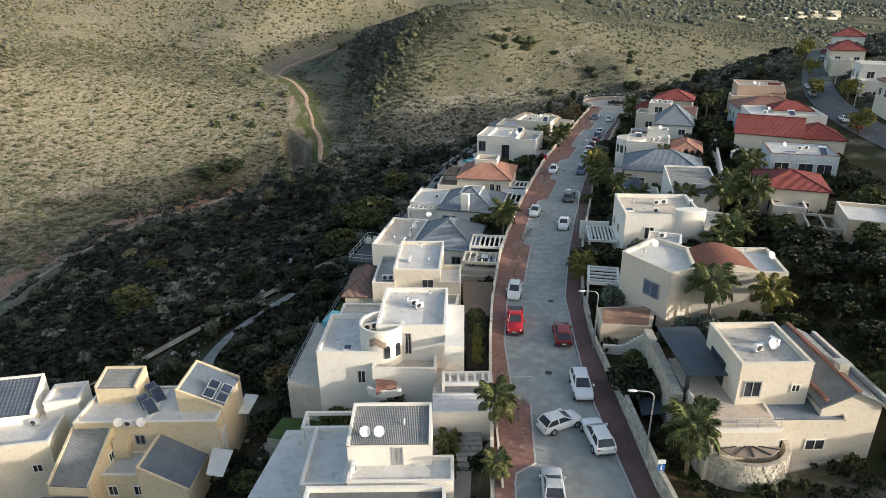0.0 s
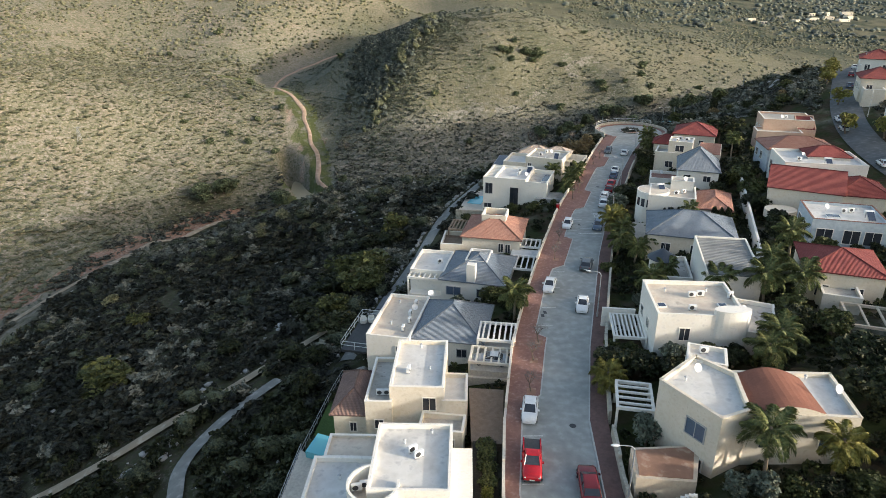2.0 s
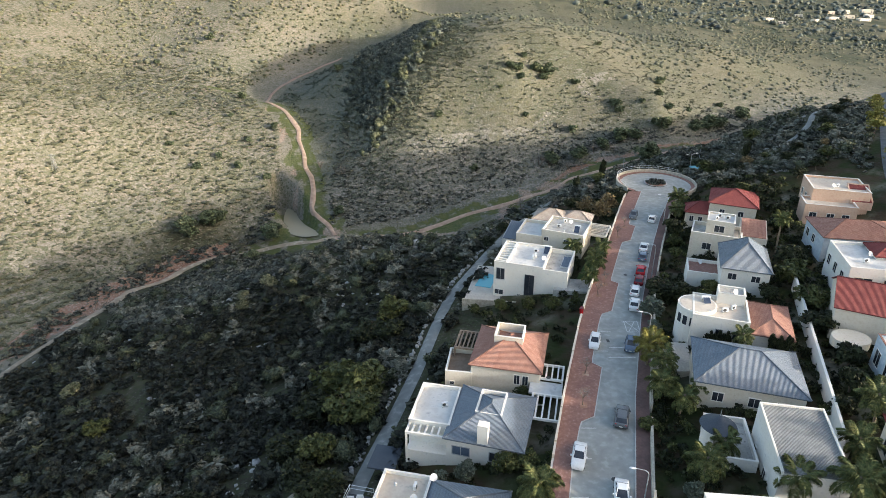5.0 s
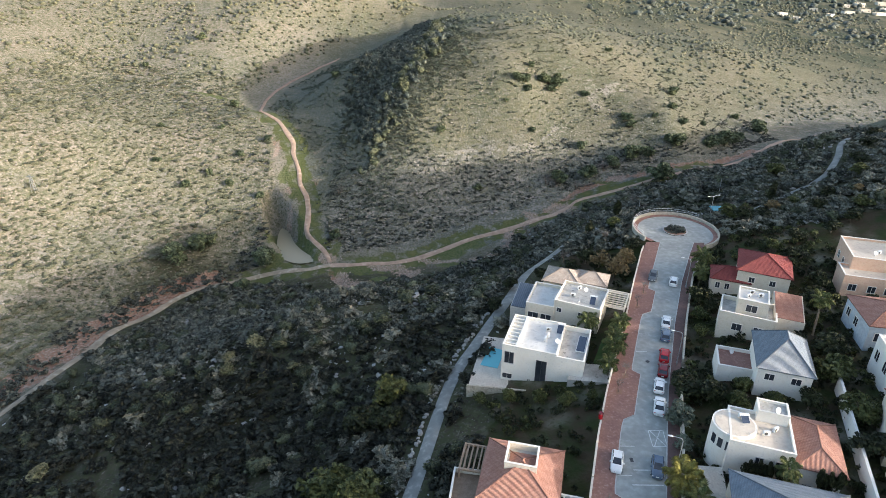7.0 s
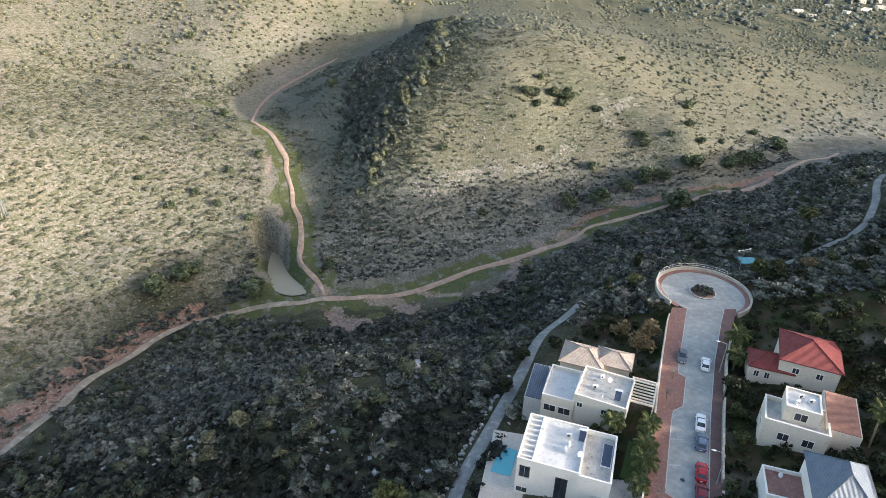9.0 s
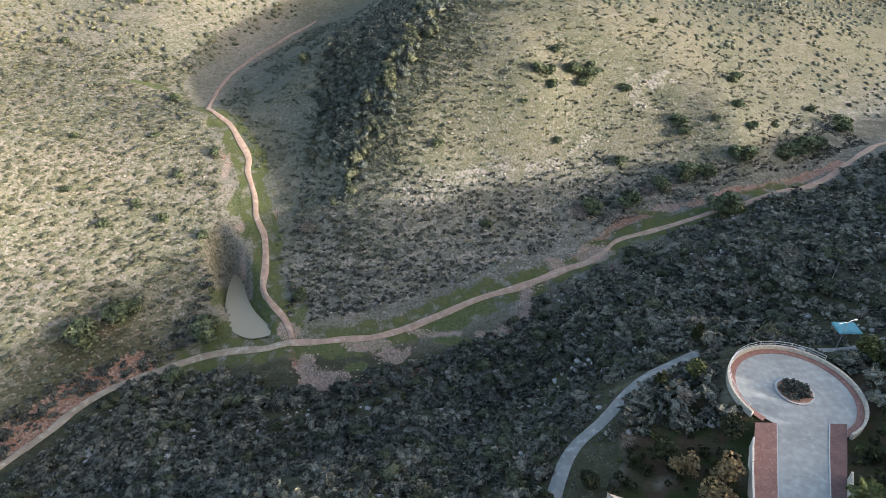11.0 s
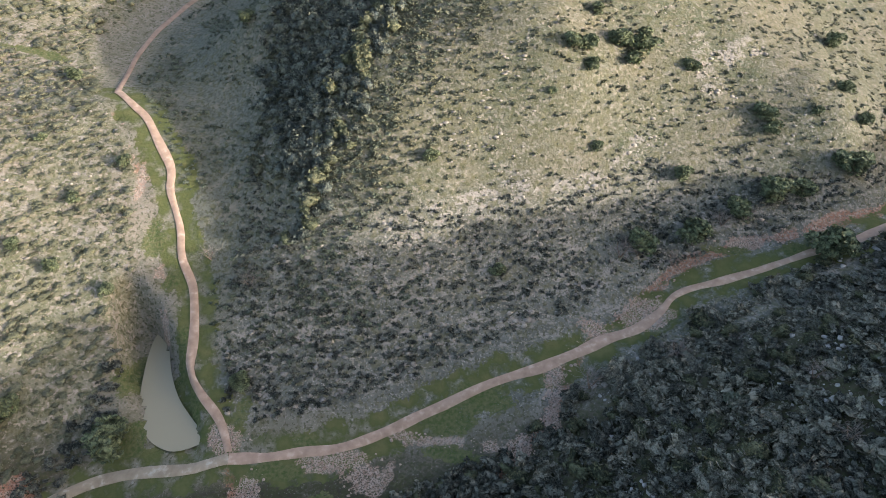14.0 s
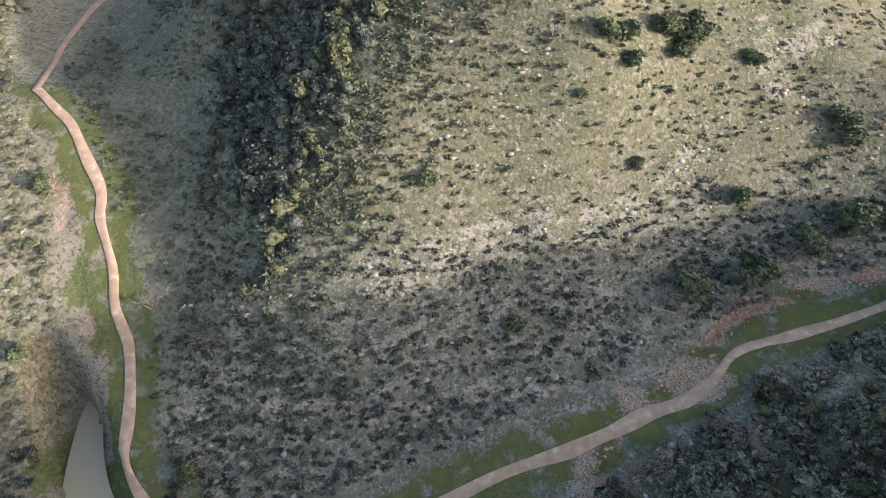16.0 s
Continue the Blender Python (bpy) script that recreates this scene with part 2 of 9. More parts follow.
M_WATER.use_nodes = True
_b = M_WATER.node_tree.nodes["Principled BSDF"]
_b.inputs["Base Color"].default_value, _b.inputs["Roughness"].default_value = (0.28, 0.255, 0.175, 1), 0.3
M_POOL = bpy.data.materials.new("pool_water")
M_POOL.use_nodes = True
_b = M_POOL.node_tree.nodes["Principled BSDF"]
_b.inputs["Base Color"].default_value, _b.inputs["Roughness"].default_value = (0.12, 0.42, 0.48, 1), 0.08


def paint(name, c, rough=0.25):
    return mat(name, c, [v * 0.92 for v in c], 2.0, rough=rough, bump=0.0, spec=0.6)


M_CARW, M_CARR, M_CARDR = paint("white_car_paint", (0.78, 0.78, 0.77)), paint("red_car_paint", (0.42, 0.012, 0.018)), paint("dark_red_car_paint", (0.16, 0.012, 0.016))
M_CARS, M_CARG, M_CARB = paint("silver_car_paint", (0.45, 0.47, 0.48)), paint("grey_car_paint", (0.12, 0.13, 0.14)), paint("blue_grey_car_paint", (0.09, 0.13, 0.19))


# ---- mesh helpers ----
def mesh_from(name, verts, faces, material, uvs=None):
    me = bpy.data.meshes.new(name)
    me.from_pydata([tuple(v) for v in verts], [], faces)
    if uvs is not None:
        lay = me.uv_layers.new(name="UVMap")
        lay.data.foreach_set("uv", np.asarray(uvs, dtype=np.float32).ravel())
    me.materials.append(material)
    me.update()
    return me


def thing(name, at, label, category, group="", kind=""):
    ob = new(name)
    ob.empty_display_size = 0.3
    ob.location = at
    return tagged(ob, label, category, group, kind)


def part(name, bm, material, parent, label=""):
    """Links a bmesh as one mesh object under a thing or a part."""
    me = bpy.data.meshes.new(name)
    bm.to_mesh(me)
    bm.free()
    me.materials.append(material)
    ob = new(name, me)
    ob.parent = parent
    if label:
        ob["label"] = label
    return ob


def part_mesh(name, me, parent, label=""):
    ob = new(name, me)
    ob.parent = parent
    if label:
        ob["label"] = label
    return ob


def box(bm, x0, x1, y0, y1, z0, z1, m=None):
    """An upright box; m moves it."""
    vs = [bm.verts.new((x, y, z)) for z in (z0, z1) for x, y in ((x0, y0), (x1, y0), (x1, y1), (x0, y1))]
    for f in ((3, 2, 1, 0), (4, 5, 6, 7), (0, 1, 5, 4), (1, 2, 6, 5), (2, 3, 7, 6), (3, 0, 4, 7)):
        bm.faces.new([vs[i] for i in f])
    if m is not None:
        bmesh.ops.transform(bm, matrix=m, verts=vs)
    return vs


def prism(bm, pts, z0, z1):
    """An upright prism over a plan polygon given anticlockwise."""
    lo = [bm.verts.new((x, y, z0)) for x, y in pts]
    hi = [bm.verts.new((x, y, z1)) for x, y in pts]
    bm.faces.new(lo[::-1])
    bm.faces.new(hi)
    n = len(pts)
    for i in range(n):
        bm.faces.new((lo[i], lo[(i + 1) % n], hi[(i + 1) % n], hi[i]))


def rod(bm, p, q, r0, r1=None, sides=6):
    """A tapered rod from p to q."""
    p, q = Vector(p), Vector(q)
    w = (q - p).normalized()
    a = w.orthogonal().normalized()
    b = w.cross(a)
    rings = []
    for c, r in ((p, r0), (q, r0 if r1 is None else r1)):
        rings.append([bm.verts.new(c + r * (math.cos(2 * math.pi * i / sides) * a + math.sin(2 * math.pi * i / sides) * b)) for i in range(sides)])
    for i in range(sides):
        j = (i + 1) % sides
        bm.faces.new((rings[0][i], rings[0][j], rings[1][j], rings[1][i]))
    bm.faces.new(rings[0][::-1])
    bm.faces.new(rings[1])


def ellipsoid(bm, c, r, seg=10, rings=6):
    m = Matrix.Translation(c) @ Matrix.Diagonal((*r, 1))
    bmesh.ops.create_uvsphere(bm, u_segments=seg, v_segments=rings, radius=1, matrix=m)


# ---- the lie of the land: heights along its lines ----
STREET = [(9, -60, 3.9), (9, -10, 2.4), (8, 30, 1.5), (9, 52, 1.4), (13, 75, 1.5), (20, 104, 1.5), (32, 138, 1.5), (49, 182, 1.9)]
UPPER = [(30, 40, 3.9), (36, 65, 4), (48, 105, 4.2), (58, 145, 3.9), (55, 20, 6.5), (62, 90, 6.1), (78, 140, 6.5), (95, 190, 10.7), (112, 245, 5), (95, 88, 9.8)]
# ridge added out of view, heights set to cast the valley's shadow edge
UNSEEN_RIDGE = [(165, -90, 30), (165, -40, 32), (165, 10, 33.2), (165, 50, 33.3), (165, 85, 33.7), (165, 115, 26.9), (165, 145, 17), (165, 175, 22.7), (165, 200, 27.3), (165, 225, 10.1), (165, 250, 11.1), (165, 275, 8), (165, 310, -9.1), (230, 0, 36), (230, 120, 36), (240, 220, 30), (330, 200, 40), (330, 50, 45), (120, -60, 22), (300, 300, 14)]
TERRACE = [(-4, 40, -2.2), (-3, 60, -2.2), (1, 80, -1.5), (6, 105, -1.9), (14, 140, -2.1), (24, 162, -1.8), (36, 180, -0.7), (-6, 20, -2.4), (-14, 70, -5.6), (-9, 97, -5.1), (-6, 130, -6.8), (2, 158, -5.2), (25, 192, -4), (50, 205, -0.3), (70, 225, 0.4)]
SLOPE = [(-25, 45, -9.2), (-34, 102, -12.6), (-49, 91, -14.2), (-39, 60, -13.6), (-28, 139, -16.3), (-41, 160, -13.6), (-51, 134, -19), (-60, 147, -19.9), (-24, 181, -10.8), (-26, 188, -31), (-47, 180, -21.3), (-62, 183, -28.6), (-41, 199, -32.9), (-15, 209, -31.2), (19, 200, -25.9), (17, 217, -25.9), (55, 210, -16.6), (44, 227, -16), (74, 228, -5.8), (72, 248, -13.6), (119, 269, -13.6), (-60, 49, -22), (-82, 147, -26.3), (-73, 107, -23.5), (-28, -1, -8.3), (-74, -5, -20.2)]
VALLEY = [(-108, 44, -32.4), (-129, 87, -38.4), (-115, 133, -37.2), (-94, 168, -31.1), (-91, 194, -32), (-86, 203, -37.8), (-68, 218, -35.2), (-53, 234, -34.9), (-44, 243, -32.1), (-21, 238, -34.3), (2, 238, -33.8), (19, 244, -30.9), (32, 254, -27.4), (43, 267, -23.8), (55, 267, -21.9), (75, 276, -17.2), (101, 289, -16.9), (154, 318, -17.1), (217, 332, -20.5), (339, 349, -17.8)]
SIDE_VALLEY = [(-51, 255, -27.8), (-55, 271, -21.0), (-65, 292, -9.4), (-77, 312, -5.6), (-80, 332, -5.4), (-78, 352, -4.6), (-69, 372, -3), (-57, 395, 0), (-36, 425, 6)]
SPUR = [(-38, 250, -29.3), (-39, 266, -20.4), (-21, 266, -18.6), (-6, 257, -26), (9, 268, -20.2), (-37, 283, -9.2), (-19, 284, -1.8), (-3, 281, -5.5), (13, 283, -6.9), (28, 288, -6.7), (51, 294, -5.4), (71, 297, -4.9), (33, 304, 7.4), (-21, 292, 3.6), (-1, 308, 14.4), (30, 314, 14.2), (39, 313, 11.4), (64, 333, 13.7), (89, 324, 0.6), (43, 334, 20.6), (26, 367, 25.9), (-46, 324, 9.2), (-24, 405, 15), (-22, 511, 13.4), (107, 448, 8.1), (140, 400, 8.1)]
FLANK = [(-41, 297, -6), (-44, 308, -3.2), (-47, 282, -15), (-42, 273, -20), (-54, 313, -4.2), (-62, 322, -4.6), (-66, 345, -4.5), (-52, 350, 1.0), (-52, 372, 1.0)]
SPUR_FACE = [(-4, 281, -5.6), (49, 286, -13.1), (9, 266, -21.4), (-39, 246, -31.6), (30, 288, -7.3), (19, 293, 3.1), (6, 278, -14), (25, 297, 10.3), (-82, 315, -7.2), (75, 268, -17.7), (-65, 225, -40.6), (84, 299, 0.2), (-48, 321, 6.2), (-85, 307, -3.7), (7, 225, -32.5), (44, 214, -11.8), (51, 221, -11.8), (-6, 238, -36.3), (-39, 263, -23.1), (-49, 270, -22.6), (43, 266, -23.6), (-45, 157, -15.5), (-102, 232, -24.3)]
WEST_HILL = [(-108, 234, -25.7), (-112, 237, -22.5), (-80, 273, -17.3), (-58, 274, -19.5), (-94, 268, -15.5), (-127, 258, -4), (-76, 303, -5), (-114, 299, -3.3), (-77, 290, -9.9), (-152, 326, 3.2), (-167, 240, 7.8), (-180, 185, -20.9), (-133, 177, -28), (-192, 286, 17.6), (-112, 352, 6), (-100, 385, 16), (-150, 370, 14), (-210, 350, 26), (-85, 425, 25), (-140, 430, 32), (-230, 430, 42), (-300, 330, 38), (-330, 200, 30), (-50, 470, 32), (-110, 520, 48), (-220, 540, 58), (-360, 470, 60), (-460, 300, 55), (-60, 640, 56), (-250, 700, 74), (-480, 600, 80)]
FAR = [(20, 560, 40), (90, 520, 20), (68, 640, 36), (199, 545, 8), (347, 537, -6), (330, 720, 14), (120, 800, 40), (503, 774, 0), (509, 487, -14), (263, 376, -17.3), (339, 295, -4)]

NODES = np.array([n for line in (STREET, UPPER, UNSEEN_RIDGE, TERRACE, SLOPE, VALLEY, SIDE_VALLEY, SPUR, FLANK, SPUR_FACE, WEST_HILL, FAR) for n in line])


def _spread(a, b):
    return np.sqrt(((a[:, None, :2] - b[None, :, :2]) ** 2).sum(-1) + 10.0**2)


_n = len(NODES)
_plane = np.c_[np.ones(_n), NODES[:, :2] / 100]
_sys = np.zeros((_n + 3, _n + 3))
_sys[:_n, :_n], _sys[:_n, _n:], _sys[_n:, :_n] = _spread(NODES, NODES) - 2.0 * np.eye(_n), _plane, _plane.T
_w = np.linalg.solve(_sys, np.r_[NODES[:, 2], 0, 0, 0])

# the street: for each y the left wall, left kerb, right kerb and right wall
SY = [-40, 0, 20, 34, 45, 53, 62, 75, 89, 101, 118, 127, 145, 160, 172, 178]
S_LW = [1, 1.5, 2.5, 3.5, 4.2, 4.7, 5.6, 7.6, 11.0, 14.3, 19.4, 22.5, 29.5, 35, 39.6, 42.4]
S_LK = [3, 3.5, 4.0, 5.0, 5.9, 6.0, 7.2, 9.8, 13.2, 17.0, 22.3, 25.5, 32.1, 38, 42.9, 45.4]
S_RK = [16, 15, 13.4, 12.7, 12.2, 12.7, 13.4, 16.2, 19.9, 23.1, 28.4, 31.3, 37.9, 44.0, 49.6, 52.6]
S_RW = [18, 17, 15.3, 14.5, 14.5, 14.3, 15.2, 17.8, 21.6, 24.9, 30.2, 32.9, 39.7, 45.8, 52, 55.0]
STREET_Z = 2.0
CIRCLE = (50.0, 183.0)
POND_Z = -35.1


def between(y, values):
    return np.interp(y, SY, values)


def smoothstep(a, b, x):
    q = np.clip((x - a) / (b - a), 0, 1)
    return q * q * (3 - 2 * q)


POND = [(-59.8, 263), (-61.0, 260), (-60.6, 254), (-59.0, 246), (-56.6, 239.7), (-53.2, 235.8), (-48.7, 234.1), (-44.2, 235.9), (-44.4, 237.6), (-47.8, 241.2), (-51.4, 245.4), (-54.6, 251), (-57.0, 257), (-58.6, 261)]


def wetness(x, y):
    """Below 1 in the pond's hollow."""
    return np.hypot((x + 54.9 + 0.55 * (y - 247)) / 5.2, (y - 247) / 16.0)


def ground(x, y):
    """Height of the ground at arrays x, y."""
    x, y = np.atleast_1d(np.asarray(x, float)), np.atleast_1d(np.asarray(y, float))
    q = np.stack([x, y], 1)
    z = np.concatenate([_spread(c, NODES) @ _w[:_n] + np.c_[np.ones(len(c)), c / 100] @ _w[_n:] for c in np.array_split(q, len(q) // 4000 + 1)])
    far = smoothstep(760, 1300, np.hypot(x, y - 200))
    z = z * (1 - far) + (-6 + 22 * np.sin(x / 400) * np.cos(y / 600)) * far
    # the street's bed, open to the gardens on its upper side
    lw, rw = between(y, S_LW), between(y, S_RW)
    on = (y < 178) & (y > -60)
    bed = np.where(on & (x > lw - 0.1), 1 - smoothstep(rw + 1, rw + 9, x), 0)
    ring = 1 - smoothstep(9.6, 13.5, np.hypot(x - CIRCLE[0], y - CIRCLE[1]))
    bed = np.maximum(bed, ring)
    z = z * (1 - bed) + (STREET_Z - 0.35) * bed
    yard = smoothstep(15, 17, x) * (1 - smoothstep(33, 37, x)) * smoothstep(18, 24, y) * (1 - smoothstep(36.5, 40, y))
    z = z * (1 - yard) + 1.3 * yard
    wet = 1 - smoothstep(0.92, 1.25, wetness(x, y))
    return z * (1 - wet) + (POND_Z - 0.6) * wet


def curve_points(pts, step):
    """Points every step metres along a smooth line through pts."""
    p = np.array(pts, float)
    ext = np.vstack([2 * p[0] - p[1], p, 2 * p[-1] - p[-2]])
    out = []
    for i in range(1, len(ext) - 2):
        a, b, c, d = ext[i - 1 : i + 3]
        k = max(2, int(np.linalg.norm(c - b) / step))
        for s in np.linspace(0, 1, k, endpoint=False):
            out.append(0.5 * (2 * b + (c - a) * s + (2 * a - 5 * b + 4 * c - d) * s**2 + (3 * b - a - 3 * c + d) * s**3))
    out.append(p[-1])
    return np.array(out)


MAIN_TRACK = [(-112, 118), (-106, 134), (-99.4, 147), (-94.8, 158), (-91.5, 169), (-88.3, 180), (-87.8, 192), (-85.5, 203), (-81, 212.5), (-71.2, 222.4), (-65, 228), (-57, 230.4), (-45.7, 231), (-38.6, 232.7), (-30.6, 233.2), (-21.4, 234.7), (-14.1, 237.2), (-6, 241.4), (1.1, 244), (9, 247.2), (18.4, 249.7), (29, 254), (36.3, 256.2), (41.3, 259.9), (44.6, 263), (50.2, 264.8), (60, 266.6), (71.5, 269.3), (84, 272.6), (101, 282), (116, 291), (133, 304.5), (158, 322)]
SIDE_TRACK = [(-38.8, 233.8), (-41.7, 239.4), (-46, 244.1), (-48.9, 248.4), (-49.3, 254.6), (-51.2, 263.1), (-55.1, 270), (-56.5, 276.3), (-59.4, 283), (-60.2, 287.5), (-64.1, 293.6), (-69.8, 301.5), (-78, 309.5), (-80, 318), (-80.5, 332), (-78, 352), (-70, 372), (-58, 395)]
GULLY = [(120, 296), (104, 288), (88.8, 279.5), (66.2, 274.2), (59, 273.6), (48.5, 270.5), (43, 266.8), (37.2, 260.7), (28.2, 255), (23, 249.5), (18.9, 240.3), (14, 233.5), (9.3, 230.1)]
WASH = [(-38.6, 231.6), (-36.2, 227.1), (-31.3, 220.6), (-21.8, 219.6), (-15.1, 221.4), (-5.4, 224.9)]
SIDE_GULLY = [(-57.2, 256.9), (-58.6, 259.9), (-58.1, 266), (-61.1, 271.7), (-63.8, 280.3), (-67.3, 287), (-71.4, 294.7), (-78.1, 304.7)]
RED_BANK = [(-111, 140), (-106, 152), (-101.5, 163), (-97.5, 173), (-94, 184), (-92.5, 194), (-90, 204.5), (-85, 213.5), (-74.5, 224)]
BACK_ROAD = [(-13, 84), (-11, 93), (-8.1, 104.5), (-5, 117.6), (-0.4, 137.4), (5, 149), (11, 162.2), (17, 177), (23.4, 183), (31, 190), (40, 194)]
HILL_PATH = [(58, 194), (66.6, 194.5), (82, 199), (92.4, 204), (103, 217), (112, 231), (126, 246), (140, 262)]
LOW_PATH = [(-75, 60), (-60, 66), (-52, 69.3), (-46.4, 71.4), (-40.3, 74.6), (-34.5, 79.2), (-30, 82.3), (-20.8, 91.5), (-15, 97)]
LOW_ROAD = [(-26, 52), (-28.5, 63.6), (-29.9, 70), (-27, 77), (-22, 83)]
UPPER_ROAD = [(74, 60), (78, 95), (84, 130), (94, 162), (118, 205), (146, 250), (175, 290)]
LINES = {"track": [(MAIN_TRACK, 1.5), (SIDE_TRACK, 1.3), (BACK_ROAD, 1.8), (HILL_PATH, 1.6), (LOW_PATH, 1.9), (LOW_ROAD, 1.9), (UPPER_ROAD, 5)]}

GRAVEL = [(-34, 224, 3.0, 6.6, -1), (-27, 222, 8.3, 3.0, -2), (-12, 229, 5.5, 5.2, -1), (-19, 233, 7.4, 1.8, 4), (-4, 237, 7.7, 1.2, -9), (7, 235, 3.1, 1.7, -14), (29, 257, 6.0, 3.1, -5), (37, 259, 5.3, 3.8, -10), (19, 243, 2.3, 6.6, -13), (13, 234, 2.5, 3.7, -18), (-39, 236, 3.8, 3.1, 1), (62, 274, 8.2, 1.3, -8), (-57, 258, 1.2, 3.8, 2), (-59, 267, 2.5, 2.7, 5), (-66, 282, 1.5, 6.7, 3)]
GREEN = [(10, 243, 9.5, 3.9, -10), (1, 240, 7.7, 2.4, -9), (-61, 247, 2.1, 10.3, 1), (-57, 236, 3.3, 4.1, -4), (-52, 251, 2.5, 6.6, -1), (-48, 242, 1.6, 5.7, -1), (-31, 231, 4.9, 2.1, 1), (-0, 234, 7.5, 1.7, -13), (-61, 274, 2.6, 5.9, 4), (-56, 265, 2.5, 3.4, 2), (71, 271, 7.7, 2.0, -13), (-38, 241, 2.3, 3.7, 1), (-26, 236, 5.0, 1.4, 4), (-103, 324, 13.0, 2.0, -6), (-69, 263, 2.7, 3.7, 8), (40, 190, 3.2, 1.1, -11), (57, 273, 6.8, 1.4, -8), (-22, 225, 4.2, 2.2, -0)]
LEDGE = [(-3, 274, 4, 1.6, 20), (5, 277.5, 5, 1.8, 15), (14, 280, 6, 1.5, 10), (27, 283, 8, 1.4, 18), (38, 289, 5, 1.8, 40), (56, 308, 3, 7, 10), (65, 312, 7, 3, 30), (-9, 270, 5, 1.2, 10), (-8, 262, 9, 2, 5), (10, 258, 8, 1.6, 10), (30, 268, 10, 2, 20)]
# the wood's two edges, for each y
WOOD_Y = [272, 279, 286, 293, 303, 312, 327, 345, 372, 396]
WOOD_R = [-27, -25, -21.5, -19.5, -15, -11, -8, -6, -3, -1]
WOOD_L = [-29.5, -32, -34.5, -37, -39.5, -40, -38, -34, -24, -12]


def near_line(x, y, pts):
    """Distance from points to a line."""
    c = curve_points(pts, 2.0)
    out = np.full(len(x), 1e9)
    for k in np.array_split(np.arange(len(x)), len(x) // 20000 + 1):
        if len(k):
            out[k] = np.sqrt(((x[k, None] - c[None, :, 0]) ** 2 + (y[k, None] - c[None, :, 1]) ** 2).min(1))
    return out


def off_track(x, y):
    d = np.full(len(x), 1e9)
    for pts, w in LINES["track"]:
        d = np.minimum(d, near_line(x, y, pts) - w)
    return d


def oval_mask(x, y, ovals, inner, outer, rag):
    """1 inside the ovals, fading out between the two radii."""
    out = np.zeros(len(x))
    for cx, cy, rx, ry, a in ovals:
        ca, sa = math.cos(radians(a)), math.sin(radians(a))
        u, v = (x - cx) * ca + (y - cy) * sa, -(x - cx) * sa + (y - cy) * ca
        out = np.maximum(out, 1 - smoothstep(inner, outer, np.hypot(u / rx, v / ry) + rag))
    return out


# ---- ground ----
def steps(a, b, fine, far, grow=1.25):
    mid = np.arange(a, b + 0.1, fine)
    lo, hi, s = [a], [b], fine
    while hi[-1] < far:
        s *= grow
        lo.append(lo[-1] - s)
        hi.append(hi[-1] + s)
    return np.concatenate([lo[:0:-1], mid, hi[1:]])


gx, gy = steps(-132, 128, 1.4, 3800, 1.2), steps(24, 345, 1.4, 4300, 1.2)
GX, GY = np.meshgrid(gx, gy)
fx, fy = GX.ravel(), GY.ravel()
gz = ground(fx, fy)
d_track = off_track(fx, fy)
d_gully = np.minimum(near_line(fx, fy, GULLY), np.minimum(near_line(fx, fy, WASH), 1.0 + near_line(fx, fy, SIDE_GULLY)))
town = (fy < 190) & (fx > between(fy, S_LW) - 17)
relief = np.array([noise.fractal((x / 6, y / 6, 0.3), 0.9, 2.0, 4) for x, y in zip(fx, fy)])
broad = np.array([noise.noise((x / 30, y / 30, 3.1)) for x, y in zip(fx, fy)])
ledges = oval_mask(fx, fy, LEDGE, 0.6, 1.25, 0.3 * relief)
terraced = smoothstep(245, 262, fy) * smoothstep(-50, -30, fx)
rough_amp = smoothstep(0.4, 3.0, d_track) * np.where(town, 0.12, 1.0)
gz = gz + rough_amp * (0.42 * relief + 0.42 * np.abs(np.sin(gz * 1.3 + 2 * broad)) * terraced + 0.5 * ledges * np.abs(relief)) - 1.1 * (1 - smoothstep(0.4, 2.6, d_gully)) * smoothstep(0.6, 3, d_track)
nx_, ny_ = len(gx), len(gy)
idx = np.arange(nx_ * ny_).reshape(ny_, nx_)
quads = np.stack([idx[:-1, :-1], idx[:-1, 1:], idx[1:, 1:], idx[1:, :-1]], -1).reshape(-1, 4)
me = bpy.data.meshes.new("ground")
me.vertices.add(len(fx))
me.vertices.foreach_set("co", np.stack([fx, fy, gz], 1).astype(np.float32).ravel())
me.loops.add(quads.size)
me.loops.foreach_set("vertex_index", quads.astype(np.int32).ravel())
me.polygons.add(len(quads))
me.polygons.foreach_set("loop_start", (np.arange(len(quads)) * 4).astype(np.int32))
me.update(calc_edges=True)
me.polygons.foreach_set("use_smooth", np.ones(len(quads), bool))


def attribute(name, values):
    a = me.attributes.new(name, "FLOAT", "POINT")
    a.data.foreach_set("value", np.asarray(values, np.float32))


wob = 1.1 * relief
side_d = near_line(fx, fy, SIDE_TRACK[:13])
valley_d = np.minimum(near_line(fx, fy, MAIN_TRACK[10:30]), side_d)
spur_side = smoothstep(-55, -30, fx + 0.2 * (fy - 270)) * smoothstep(238, 256, fy)
wood_edge = np.interp(fy, WOOD_Y, WOOD_R)
side_x = np.interp(fy, [234, 244, 263, 283, 301, 318, 352, 395], [-39, -46, -51, -59, -70, -80, -78, -58])
# flank: the grassy side that should lie in shadow, left of the wood
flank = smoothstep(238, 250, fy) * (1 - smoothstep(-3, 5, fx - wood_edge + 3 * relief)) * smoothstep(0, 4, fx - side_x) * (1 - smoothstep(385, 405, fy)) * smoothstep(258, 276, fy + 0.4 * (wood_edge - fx))
